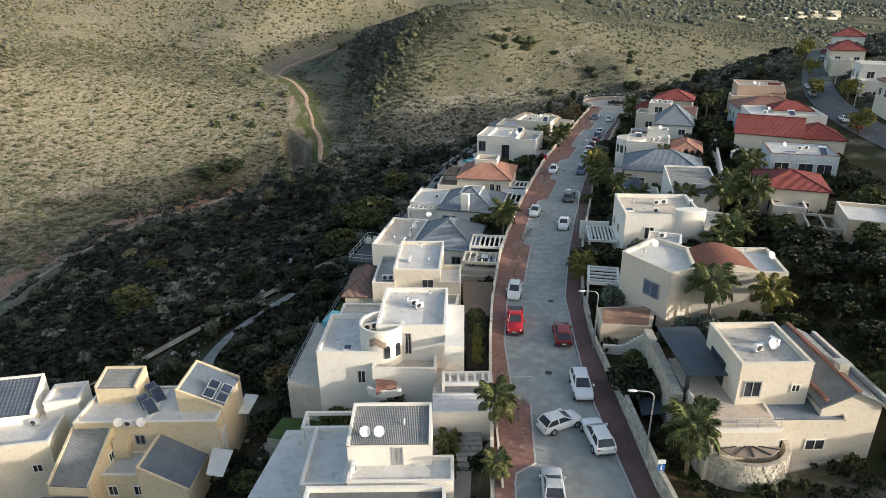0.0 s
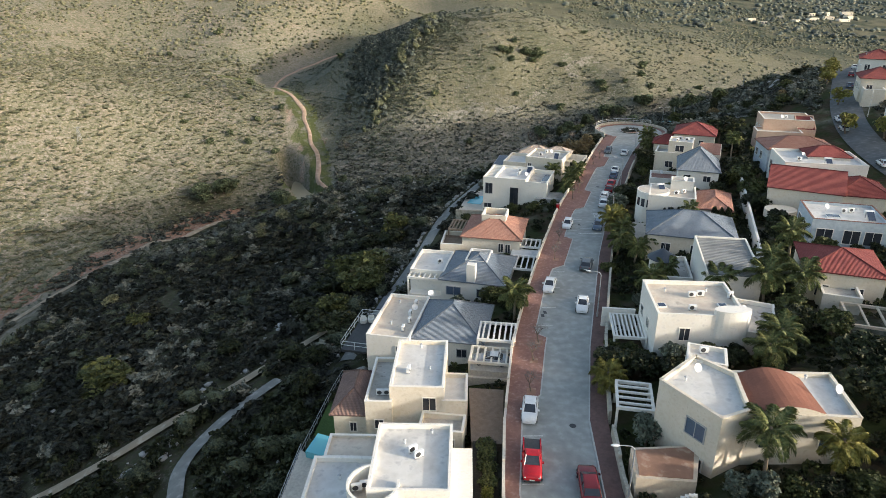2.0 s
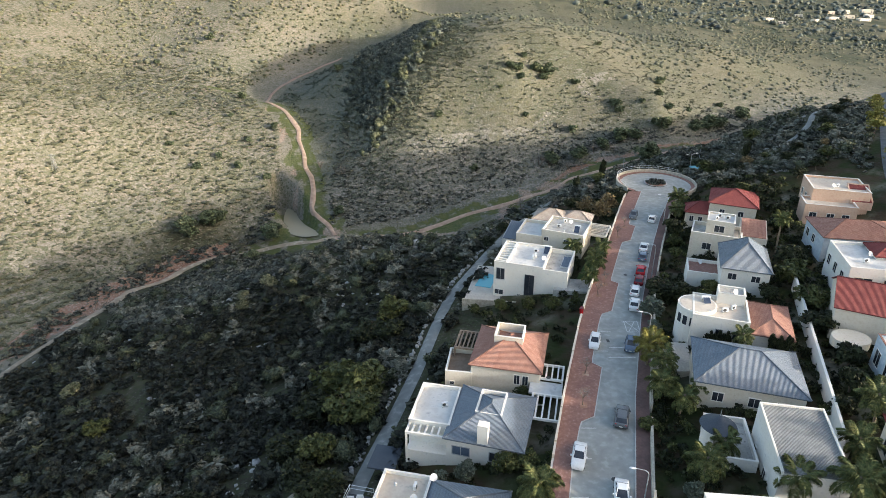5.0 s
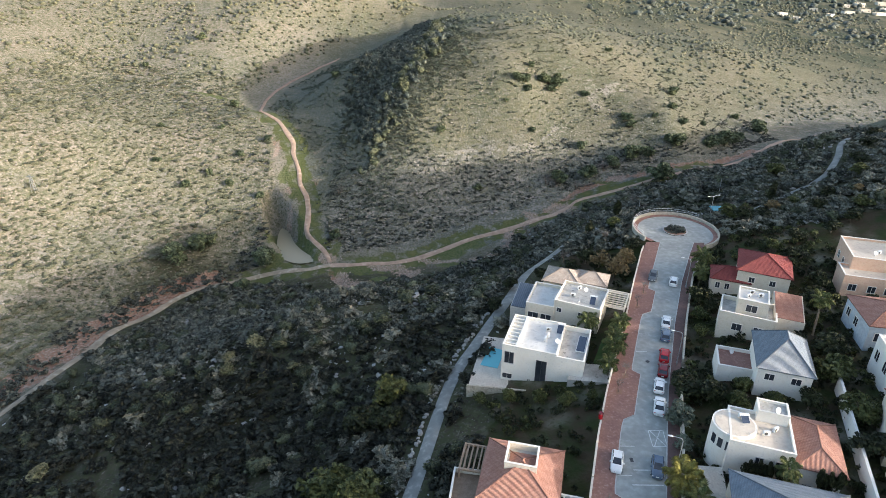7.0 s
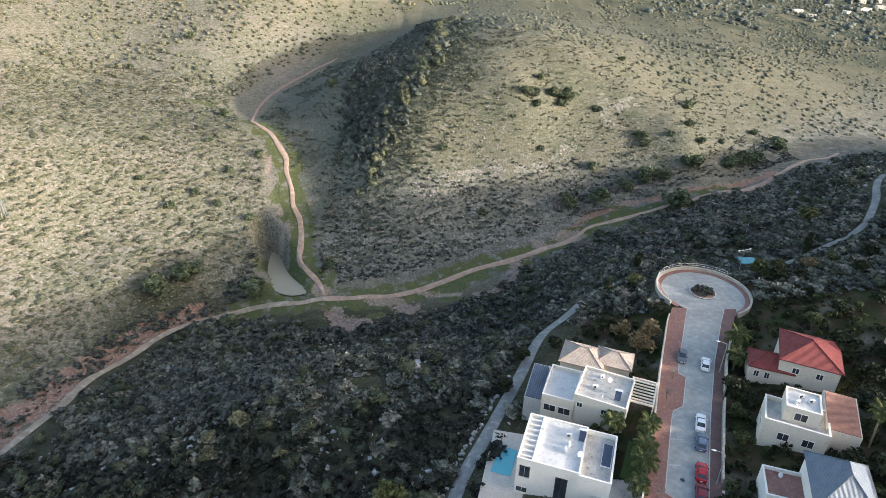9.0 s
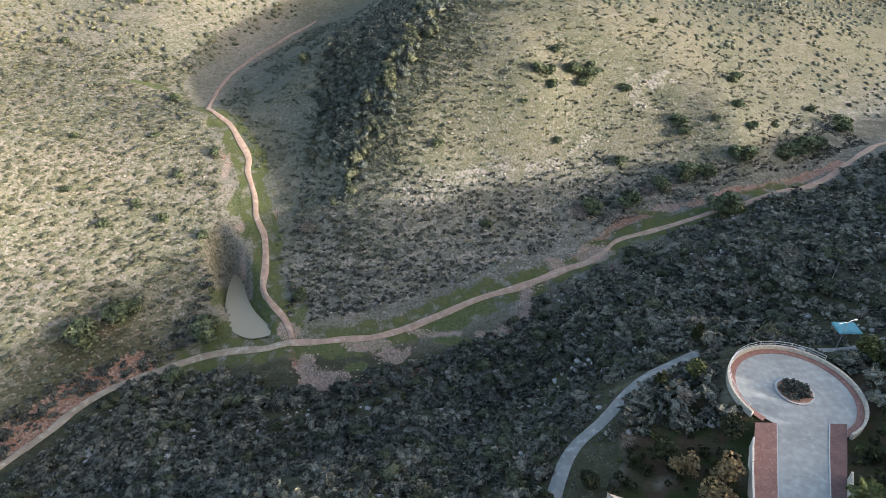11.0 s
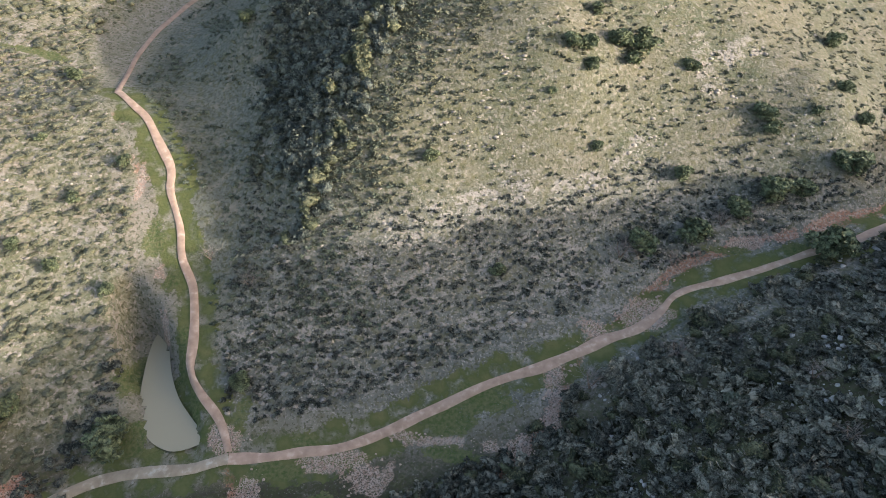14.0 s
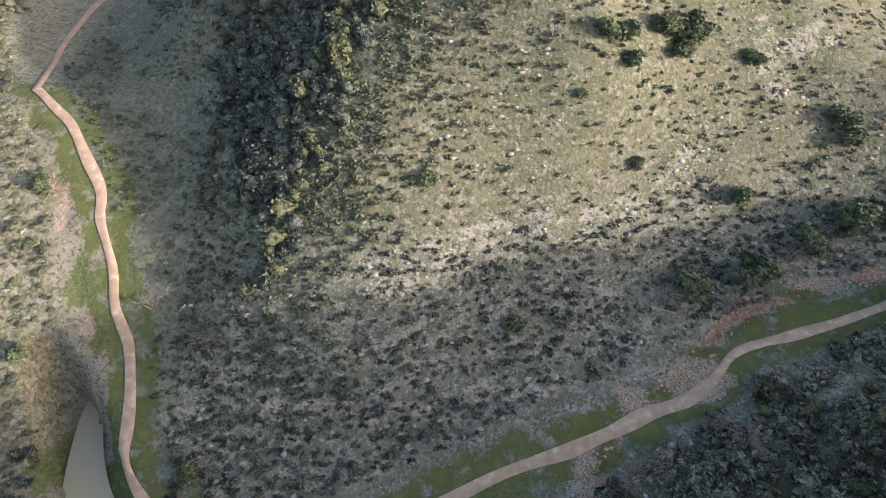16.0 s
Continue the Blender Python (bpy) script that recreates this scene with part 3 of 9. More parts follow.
# foot: height mask set along the shadow's edge on the spur
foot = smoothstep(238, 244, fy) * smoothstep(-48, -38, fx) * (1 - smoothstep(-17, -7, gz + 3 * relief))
attribute("gravel", oval_mask(fx, fy, GRAVEL, 0.35, 1.25, 0.9 * relief))
attribute("soil", np.clip((1 - smoothstep(0.4, 2.4, d_gully + wob)) + 1.0 * (1 - smoothstep(2.0, 6.5, near_line(fx, fy, RED_BANK) + 3.0 * wob)), 0, 1))
attribute("grass", np.clip(1 - smoothstep(2.2, 6.5, valley_d + 2 * wob), 0, 1) * (1 - smoothstep(320, 350, fy)))
attribute("meadow", spur_side)
attribute("west", 1 - smoothstep(-4, 6, fx - np.interp(fy, [150, 190, 215, 235, 260, 290, 312, 330, 420, 520], [-103, -99, -90, -68, -62, -70, -84, -92, -80, 20]) + 3 * relief))
attribute("lush", 0.85 * oval_mask(fx, fy, GREEN, 0.5, 1.2, 0.7 * relief))
attribute("flank", flank)
attribute("ledges", ledges)
attribute("foot", foot)
attribute("bare", np.clip(0.5 - 0.2 * spur_side - 0.55 * flank + 0.62 * foot + 0.9 * ledges, 0.06, 1) * (1 - 0.9 * town))
attribute("far", smoothstep(400, 560, np.hypot(fx, fy)) * np.where(fx > 60, 1.0, 0.3))
attribute("garden", town.astype(float) * smoothstep(-0.2, 0.5, relief + 0.6))
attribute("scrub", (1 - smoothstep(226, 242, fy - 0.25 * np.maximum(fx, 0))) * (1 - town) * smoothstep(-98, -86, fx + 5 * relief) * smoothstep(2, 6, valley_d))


def ground_material():
    m = bpy.data.materials.new("hillside")
    m.use_nodes = True
    n, l = m.node_tree.nodes, m.node_tree.links
    b = n["Principled BSDF"]
    b.inputs["Roughness"].default_value, b.inputs["Specular IOR Level"].default_value = 0.95, 0.1
    geo = n.new("ShaderNodeNewGeometry")

    def tex(scale, detail=4, squash=None):
        t = n.new("ShaderNodeTexNoise")
        t.inputs["Scale"].default_value, t.inputs["Detail"].default_value = scale, detail
        src = geo.outputs["Position"]
        if squash:
            mp = n.new("ShaderNodeMapping")
            mp.inputs["Scale"].default_value = squash
            l.new(src, mp.inputs["Vector"])
            src = mp.outputs[0]
        l.new(src, t.inputs["Vector"])
        return t.outputs[0]

    def band(src, a, b_):
        r = n.new("ShaderNodeMapRange")
        r.inputs[1].default_value, r.inputs[2].default_value = a, b_
        l.new(src, r.inputs[0])
        return r.outputs[0]

    def mixed(a, b_, fac):
        x = n.new("ShaderNodeMix")
        x.data_type = "RGBA"
        for s, v in ((6, a), (7, b_)):
            if isinstance(v, tuple):
                x.inputs[s].default_value = (*v, 1)
            else:
                l.new(v, x.inputs[s])
        l.new(fac, x.inputs[0])
        return x.outputs[2]

    def attr(name):
        a = n.new("ShaderNodeAttribute")
        a.attribute_name = name
        return a.outputs["Fac"]

    def times(a, b_):
        x = n.new("ShaderNodeMath")
        x.operation = "MULTIPLY"
        l.new(a, x.inputs[0])
        if isinstance(b_, float):
            x.inputs[1].default_value = b_
        else:
            l.new(b_, x.inputs[1])
        return x.outputs[0]

    def ragged(name):
        x = n.new("ShaderNodeMath")
        l.new(attr(name), x.inputs[0])
        l.new(fine, x.inputs[1])
        return band(x.outputs[0], 0.93, 1.08)

    patch, mid, fine, grit = tex(0.045), tex(0.3), tex(1.5, 6), tex(4.5, 4)
    turf = mixed((0.212, 0.190, 0.152), (0.160, 0.152, 0.114), band(patch, 0.35, 0.65))
    meadow = mixed(mixed((0.148, 0.136, 0.098), (0.084, 0.096, 0.060), band(patch, 0.40, 0.60)), mixed((0.165, 0.150, 0.110), (0.070, 0.082, 0.048), band(fine, 0.40, 0.60)), band(tex(0.9, 5, squash=(0.5, 0.8, 2.2)), 0.42, 0.62))
    c = mixed(turf, meadow, attr("meadow"))
    c = mixed(c, mixed(mixed((0.222, 0.196, 0.152), (0.168, 0.164, 0.112), band(patch, 0.38, 0.62)), (0.118, 0.124, 0.074), band(tex(0.6, 5), 0.48, 0.60)), attr("west"))
    # stony foot, its grey cooled so the colour carries the shade
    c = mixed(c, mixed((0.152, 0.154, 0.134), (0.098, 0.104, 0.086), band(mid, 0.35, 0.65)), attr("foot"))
    # soil under the scrub, coloured darker to deepen the slope's shade
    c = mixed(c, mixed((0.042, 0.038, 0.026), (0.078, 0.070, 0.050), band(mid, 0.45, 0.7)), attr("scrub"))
    # flank grass greyed, its shade put into the colour
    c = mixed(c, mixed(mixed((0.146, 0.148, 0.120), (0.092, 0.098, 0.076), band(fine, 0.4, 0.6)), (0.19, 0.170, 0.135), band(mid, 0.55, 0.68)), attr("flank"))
    c = mixed(c, (0.29, 0.255, 0.215), times(attr("west"), band(tex(1.0, 6), 0.55, 0.63)))
    c = mixed(c, (0.212, 0.196, 0.158), times(attr("meadow"), band(tex(1.2, 6), 0.55, 0.63)))
    stone = mixed((0.335, 0.31, 0.275), (0.23, 0.212, 0.185), band(fine, 0.3, 0.7))
    beds = tex(0.36, 6, squash=(0.6, 0.9, 2.6))
    bare = attr("bare")
    c = mixed(c, stone, times(times(band(beds, 0.52, 0.60), band(fine, 0.40, 0.54)), bare))
    c = mixed(c, stone, times(times(band(fine, 0.57, 0.61), band(patch, 0.25, 0.55)), bare))
    c = mixed(c, (0.42, 0.395, 0.355), times(band(tex(2.8, 5), 0.60, 0.66), times(bare, 0.6)))
    c = mixed(c, mixed((0.30, 0.278, 0.245), (0.20, 0.185, 0.158), band(grit, 0.35, 0.65)), times(ragged("ledges"), band(beds, 0.46, 0.56)))
    c = mixed(c, (0.105, 0.105, 0.055), times(band(tex(0.75, 4), 0.54, 0.62), 0.6))
    c = mixed(c, (0.062, 0.068, 0.036), times(band(tex(1.6, 4), 0.555, 0.61), 0.7))
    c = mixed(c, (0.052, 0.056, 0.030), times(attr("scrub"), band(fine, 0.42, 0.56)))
    c = mixed(c, mixed((0.27, 0.140, 0.095), (0.36, 0.27, 0.22), band(fine, 0.46, 0.62)), times(ragged("soil"), band(grit, 0.40, 0.50)))
    c = mixed(c, mixed((0.060, 0.082, 0.026), (0.12, 0.122, 0.052), band(mid, 0.4, 0.7)), times(ragged("grass"), band(mid, 0.36, 0.52)))
    c = mixed(c, mixed((0.40, 0.320, 0.265), (0.30, 0.205, 0.16), band(fine, 0.4, 0.6)), times(ragged("gravel"), band(grit, 0.42, 0.54)))
    c = mixed(c, mixed((0.062, 0.088, 0.030), (0.125, 0.128, 0.060), band(fine, 0.35, 0.65)), times(ragged("lush"), band(grit, 0.30, 0.45)))
    c = mixed(c, mixed((0.060, 0.045, 0.028), (0.034, 0.044, 0.016), band(mid, 0.4, 0.6)), attr("garden"))
    c = mixed(c, mixed((0.050, 0.060, 0.040), (0.115, 0.110, 0.074), band(patch, 0.42, 0.60)), attr("far"))
    l.new(c, b.inputs["Base Color"])
    bp = n.new("ShaderNodeBump")
    bp.inputs["Strength"].default_value, bp.inputs["Distance"].default_value = 0.7, 0.35
    l.new(fine, bp.inputs["Height"])
    l.new(bp.outputs[0], b.inputs["Normal"])
    return m


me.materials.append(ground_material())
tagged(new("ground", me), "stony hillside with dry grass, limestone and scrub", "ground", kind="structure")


# ---- ribbons laid on the ground: tracks, paths ----
def ribbon(name, pts, width, material, label, lift=0.22, seed=1, wobble=0.35, category="track", flat=None):
    c = curve_points(pts, 1.3)
    d = np.gradient(c, axis=0)
    d /= np.linalg.norm(d, axis=1)[:, None] + 1e-9
    side = np.stack([-d[:, 1], d[:, 0]], 1)
    verts, faces = [], []
    cols = (-1.0, -0.55, 0.0, 0.55, 1.0)
    for k, s in enumerate(cols):
        w = width * s * (1 + wobble * np.array([noise.noise((i * 0.22, seed * 7.1 + s, 0.5)) for i in range(len(c))]))
        p = c + side * w[:, None]
        z = ground(p[:, 0], p[:, 1]) + lift - 0.16 * abs(s) ** 3 if flat is None else np.full(len(c), flat)
        verts.append(np.c_[p, z])
    n = len(c)
    v = np.concatenate(verts)
    for k in range(len(cols) - 1):
        for i in range(n - 1):
            faces.append((k * n + i, k * n + i + 1, (k + 1) * n + i + 1, (k + 1) * n + i)[::-1])
    m = mesh_from(name, v, faces, material)
    m.polygons.foreach_set("use_smooth", np.ones(len(m.polygons), bool))
    return tagged(new(name, m), label, category, kind="structure")


ribbon("road_lower_track", MAIN_TRACK[:14], 1.0, M_TRACK2, "pale gravel track along the foot of the slope", seed=2, wobble=0.4, lift=0.35)
ribbon("road_valley_track", MAIN_TRACK[13:], 0.95, M_TRACK, "rutted reddish dirt track along the valley floor", seed=2, wobble=0.6)
ribbon("road_upper_track", SIDE_TRACK[12:], 0.7, M_TRACK_SHADE, "brown track up the side valley, colour dulled for shade", seed=6, lift=0.3, wobble=0.5)
ribbon("road_side_track", SIDE_TRACK[:13], 0.85, M_TRACK, "reddish dirt track climbing the side valley", seed=3, lift=0.35, wobble=0.6)
ribbon("road_back_lane", BACK_ROAD, 1.05, M_PATH, "grey paved lane behind the houses", wobble=0.05, category="lane")
ribbon("road_hill_path", HILL_PATH, 0.8, M_PATH, "pale path over the hill", wobble=0.1, category="path")
ribbon("road_low_path", LOW_PATH, 0.8, M_TRACK2, "pale gravel path on the slope", seed=8, category="path", lift=0.5)
ribbon("road_low_lane", LOW_ROAD, 0.9, M_PATH, "grey curved lane below the houses", wobble=0.05, lift=0.5, category="lane")
ribbon("road_upper_street", UPPER_ROAD, 3.2, M_ASPHD, "grey asphalt of the upper street", wobble=0.0, lift=0.3, category="road")

# the pond
pp = curve_points([*POND, POND[0]], 1.0)[:-1]
bm = bmesh.new()
bm.faces.new([bm.verts.new((x, y, 0)) for x, y in pp])
me_p = bpy.data.meshes.new("water")
bm.to_mesh(me_p)
bm.free()
me_p.materials.append(M_WATER)
pond = tagged(new("water_pond", me_p), "still muddy pond beside the dirt track", "pond", kind="structure")
pond.location.z = POND_Z

# ---- the street ----
BULGES = [(36, 43), (66, 77), (97, 107), (122, 131), (149, 156)]


def kerb_left(y):
    out = between(y, S_LK)
    for a, b in BULGES:
        out = out + 1.5 * smoothstep(a - 1.2, a, y) * (1 - smoothstep(b, b + 1.2, y))
    return out


def strip(name, ys, xa, xb, za, zb, material, label, category, depth=0.0, cols=2):
    """A sheet between two lines over y, with a skirt of that depth at its second line."""
    n = len(ys)
    verts, faces = [], []
    for k in range(cols):
        s = k / (cols - 1)
        verts += [(a + (b - a) * s, y, za + (zb - za) * s) for a, b, y in zip(xa, xb, ys)]
    if depth:
        verts += [(b, y, zb - depth) for b, y in zip(xb, ys)]
    for k in range(cols - 1 + bool(depth)):
        for i in range(n - 1):
            faces.append((k * n + i, (k + 1) * n + i, (k + 1) * n + i + 1, k * n + i + 1))
    return tagged(new(name, mesh_from(name, verts, faces, material)), label, category, kind="structure")


ys = np.arange(-40, 177.6, 1.0)
lw, lk, rk, rw = between(ys, S_LW), kerb_left(ys), between(ys, S_RK), between(ys, S_RW)
Z0 = STREET_Z
strip("road_street", ys, lk - 0.2, rk + 0.2, Z0, Z0, M_ASPH, "pale worn asphalt of the residential street", "road", cols=6)
strip("pavement_left", ys, lw, lk - 0.12, Z0 + 0.14, Z0 + 0.12, M_PAVE, "red brick paved pavement with planted bulges", "pavement", cols=4)
strip("pavement_right", ys, rw, rk + 0.12, Z0 + 0.14, Z0 + 0.12, M_PAVED, "narrow dark red paved pavement", "pavement", cols=3)
strip("kerb_left", ys, lk - 0.13, lk, Z0 + 0.128, Z0 + 0.128, M_KERB, "grey stone kerb", "kerb", depth=0.2)
strip("kerb_right", ys, rk + 0.13, rk, Z0 + 0.128, Z0 + 0.128, M_KERB, "grey stone kerb", "kerb", depth=0.2)


def disc(name, c, r0, r1, z, material, label, category, seg=64, gap=None, skirt=0.0):
    verts, faces = [], []
    for i in range(seg):
        a = 2 * math.pi * i / seg
        verts += [(c[0] + r * math.cos(a), c[1] + r * math.sin(a), z) for r in (r0, r1)]
        verts.append((c[0] + r0 * math.cos(a), c[1] + r0 * math.sin(a), z - skirt))
    for i in range(seg):
        a = math.degrees(2 * math.pi * (i + 0.5) / seg)
        if gap and gap[0] < a < gap[1]:
            continue
        j = (i + 1) % seg
        faces.append((i * 3, i * 3 + 1, j * 3 + 1, j * 3))
        if skirt:
            faces.append((i * 3 + 2, i * 3, j * 3, j * 3 + 2))
    return tagged(new(name, mesh_from(name, verts, faces, material)), label, category, kind="structure")


disc("road_turning_circle", CIRCLE, 2.6, 8.1, Z0 + 0.012, M_ASPH, "pale asphalt turning circle at the street's end", "road")
disc("pavement_circle", CIRCLE, 8.1, 9.0, Z0 + 0.13, M_PAVE, "red paved pavement round the turning circle", "pavement", gap=(222, 288), skirt=0.2)
disc("kerb_island", CIRCLE, 2.4, 2.7, Z0 + 0.2, M_KERB, "stone kerb of the round planted island", "kerb")
disc("ground_island", CIRCLE, 0.0, 2.42, Z0 + 0.19, M_REDSOIL, "dark soil bed of the round island", "flower bed")
# low wall round the circle, and kerb blocks
bm = bmesh.new()
for i in range(70):
    a0, a1 = radians(-65 + i * 4.1), radians(-65 + (i + 1) * 4.1)
    if -65 + i * 4.1 > 208:
        break
    pts = [(CIRCLE[0] + r * math.cos(a), CIRCLE[1] + r * math.sin(a)) for r, a in ((9.0, a0), (9.35, a0), (9.35, a1), (9.0, a1))]
    prism(bm, pts, -2.5, Z0 + 0.75)
me_w = bpy.data.meshes.new("wall_circle")
bm.to_mesh(me_w)
bm.free()
me_w.materials.append(M_STONE)
tagged(new("wall_circle", me_w), "low stone wall round the turning circle", "wall", kind="structure")
# left boundary wall: holds the street above the gardens
bm = bmesh.new()
for a, b in zip(range(-40, 174, 2), range(-38, 176, 2)):
    xa, xb = float(between(a, S_LW)), float(between(b, S_LW))
    top = Z0 + 0.62 + 0.12 * ((a * 7) % 3)
    if not (31 < a < 35 or 44 < a < 47 or 60 < a < 63 or 86 < a < 89 or 118 < a < 121):
        prism(bm, [(xa - 0.25, a), (xa, a), (xb, b), (xb - 0.25, b)], -6, top)
    else:
        prism(bm, [(xa - 0.25, a), (xa, a), (xb, b), (xb - 0.25, b)], -6, Z0 + 0.1)
me_w = bpy.data.meshes.new("wall_left")
bm.to_mesh(me_w)
bm.free()
me_w.materials.append(M_CREAM)
tagged(new("wall_left", me_w), "pale rendered garden walls along the pavement", "wall", kind="structure")
bm = bmesh.new()
for a in range(-40, 170, 2):
    b = a + 2
    xa, xb = float(between(a, S_RW)), float(between(b, S_RW))
    if (a // 2) % 9 in (3,):
        continue
    prism(bm, [(xa, a), (xa + 0.3, a), (xb + 0.3, b), (xb, b)], 0.5, Z0 + 0.9 + 0.35 * ((a // 14) % 3))
me_w = bpy.data.meshes.new("wall_right")
bm.to_mesh(me_w)
bm.free()
me_w.materials.append(M_STONE)
tagged(new("wall_right", me_w), "rough limestone garden walls along the narrow pavement", "wall", kind="structure")
# painted lines: bay marks, speed table, crossed box
bm = bmesh.new()
for y in (47, 54, 60, 80, 84.5, 90, 95, 111, 116, 137, 142):
    x = float(kerb_left(np.array([float(y)]))[0])
    box(bm, x + 0.1, x + 1.9, y - 0.05, y + 0.05, Z0 + 0.004, Z0 + 0.008)
for y in (109.5, 111.9):
    xa, xb = float(between(y, S_LK)) + 2.0, float(between(y, S_RK)) - 0.3
    box(bm, xa, xb, y - 0.08, y + 0.08, Z0 + 0.004, Z0 + 0.008)
for p, q in (((26.2, 116), (27.8, 119)), ((27.8, 116), (26.4, 119)), ((26, 116), (27.9, 116)), ((26.2, 119), (28.2, 119)), ((26, 116), (26.2, 119)), ((27.9, 116), (28.2, 119))):
    w = Vector((q[0] - p[0], q[1] - p[1], 0)).normalized()
    s = Vector((-w.y, w.x, 0)) * 0.05
    bm.faces.new([bm.verts.new(Vector((*v, Z0 + 0.008)) + k * s) for v, k in ((p, -1), (q, -1), (q, 1), (p, 1))])
me_l = bpy.data.meshes.new("road_marks")
bm.to_mesh(me_l)
bm.free()
me_l.materials.append(M_PAINT)
tagged(new("road_marks", me_l), "faded white bay marks on the asphalt", "road marking", kind="structure")


# ---- stuff that covers the slopes ----
def ico(level, seed, low=0.62, high=0.6):
    bm = bmesh.new()
    bmesh.ops.create_icosphere(bm, subdivisions=level, radius=1.0)
    rnd = np.random.RandomState(seed)
    v = np.array([x.co[:] for x in bm.verts])
    v *= (low + high * rnd.rand(len(v)))[:, None]
    f = np.array([[x.index for x in p.verts] for p in bm.faces])
    bm.free()
    return v, f


def cards(seed, n, size, flat=0.8, inner=0.55):
    """A bush of n leaf clumps: small crossed blades over a dome."""
    rnd = np.random.RandomState(seed)
    d = rnd.normal(size=(n, 3))
    d[:, 2] = np.abs(d[:, 2]) * flat
    d /= np.linalg.norm(d, axis=1)[:, None]
    c = d * (inner + (1 - inner) * rnd.rand(n))[:, None]
    verts, faces = [], []
    for k in range(n):
        a, b = rnd.normal(size=3), rnd.normal(size=3)
        a /= np.linalg.norm(a)
        b -= a * (a @ b)
        b /= np.linalg.norm(b)
        s = size * (0.7 + 0.6 * rnd.rand())
        i = len(verts)
        verts += [c[k] - a * s - b * s * 0.6, c[k] + a * s - b * s * 0.7, c[k] + a * s * 0.8 + b * s, c[k] - a * s * 0.9 + b * s * 0.8]
        faces += [(i, i + 1, i + 2), (i, i + 2, i + 3)]
    return np.array(verts), np.array(faces)


def mound(seed, level, n, size):
    """A shrub: a lumpy dense heart with leaf clumps standing out of it."""
    v, f = ico(level, seed, 0.55, 0.36)
    w, g = cards(seed + 500, n, size, inner=0.66)
    rnd = np.random.RandomState(seed + 900)
    a, b, e = rnd.uniform(0, 6.28), rnd.uniform(0, 6.28), rnd.uniform(0.1, 0.3)
    p = np.concatenate([v * (0.95, 0.95, 0.85), w])
    turn = np.arctan2(p[:, 1], p[:, 0])
    p[:, :2] *= (1 + e * np.cos(2 * turn + a) + 0.16 * np.cos(3 * turn + b))[:, None]
    return p, np.concatenate([f, g + len(v)])


def scatter(name, shapes, x, y, size, tall, material, label, category, sink=0.25, seed=5, base=None):
    """One mesh of many copies of some shapes standing on the ground."""
    rnd = np.random.RandomState(seed)
    z = ground(x, y) if base is None else base
    pick, turn = rnd.randint(len(shapes), size=len(x)), rnd.rand(len(x)) * 6.283
    vs, fs, off = [], [], 0
    for k, (v, f) in enumerate(shapes):
        i = np.nonzero(pick == k)[0]
        if not len(i):
            continue
        ca, sa = np.cos(turn[i])[:, None], np.sin(turn[i])[:, None]
        p = np.empty((len(i), len(v), 3))
        p[:, :, 0] = (v[:, 0] * ca - v[:, 1] * sa) * size[i, None] + x[i, None]
        p[:, :, 1] = (v[:, 0] * sa + v[:, 1] * ca) * size[i, None] + y[i, None]
        p[:, :, 2] = (v[:, 2] + 1 - 2 * sink) * tall[i, None] * 0.5 + z[i, None]
        vs.append(p.reshape(-1, 3))
        fs.append((f[None] + (np.arange(len(i)) * len(v))[:, None, None]).reshape(-1, 3) + off)
        off += len(i) * len(v)
    V, F = np.concatenate(vs), np.concatenate(fs)
    m = bpy.data.meshes.new(name)
    m.vertices.add(len(V))
    m.vertices.foreach_set("co", V.astype(np.float32).ravel())
    m.loops.add(F.size)
    m.loops.foreach_set("vertex_index", F.astype(np.int32).ravel())
    m.polygons.add(len(F))
    m.polygons.foreach_set("loop_start", (np.arange(len(F)) * 3).astype(np.int32))
    m.update(calc_edges=True)
    m.polygons.foreach_set("use_smooth", np.ones(len(F), bool))
    m.materials.append(material)
    return tagged(new(name, m), label, category, kind="stuff")


rs = np.random.RandomState(11)


def spaced(gap, x0, x1, y0, y1, keep):
    """Spots about gap metres apart, unevenly set, off the tracks and out of the water."""
    x, y = np.meshgrid(np.arange(x0, x1, gap), np.arange(y0, y1, gap))
    x, y = x.ravel() + rs.uniform(-0.48, 0.48, x.size) * gap, y.ravel() + rs.uniform(-0.48, 0.48, y.size) * gap
    k = keep(x, y)
    x, y = x[k], y[k]
    k = (off_track(x, y) > 0.35) & (wetness(x, y) > 1.2)
    return x[k], y[k]


def in_town(x, y):
    return ((y < 178) & (x > between(y, S_LW) - np.where(y > 122, 23.0, 16.5))) | (np.hypot(x - CIRCLE[0], y - CIRCLE[1]) < 11) | ((y < 150) & (x > 60))


def clump(x, y, s=14.0, o=0.0):
    return np.array([noise.noise((a / s + o, b / s, 1.7)) for a, b in zip(x, y)])


def in_ovals(x, y, ovals, grow=1.0):
    return oval_mask(x, y, ovals, grow - 0.01, grow + 0.01, 0.0) > 0.5


def open_ground(x, y):
    return in_ovals(x, y, GRAVEL, 0.9) | in_ovals(x, y, GREEN, 0.95)


def near_slope(x, y):
    """The scrubby slope between the houses and the valley track."""
    line = np.interp(x, [-110, -92, -85, -65, -30, 10, 45, 75, 100, 135], [120, 172, 205, 228, 218, 236, 258, 268, 281, 304])
    return ~in_town(x, y) & (y < line - 1.0) & (x > np.interp(y, [40, 150, 175, 205], [-100, -96, -90, -84]) + 3)


BUSH_F = [cards(s + 60, 56, 0.21) for s in range(5)]
MOUND = [mound(s, 1, 56, 0.21) for s in range(9)]
MOUND_M = [mound(s + 15, 1, 36, 0.25) for s in range(9)]
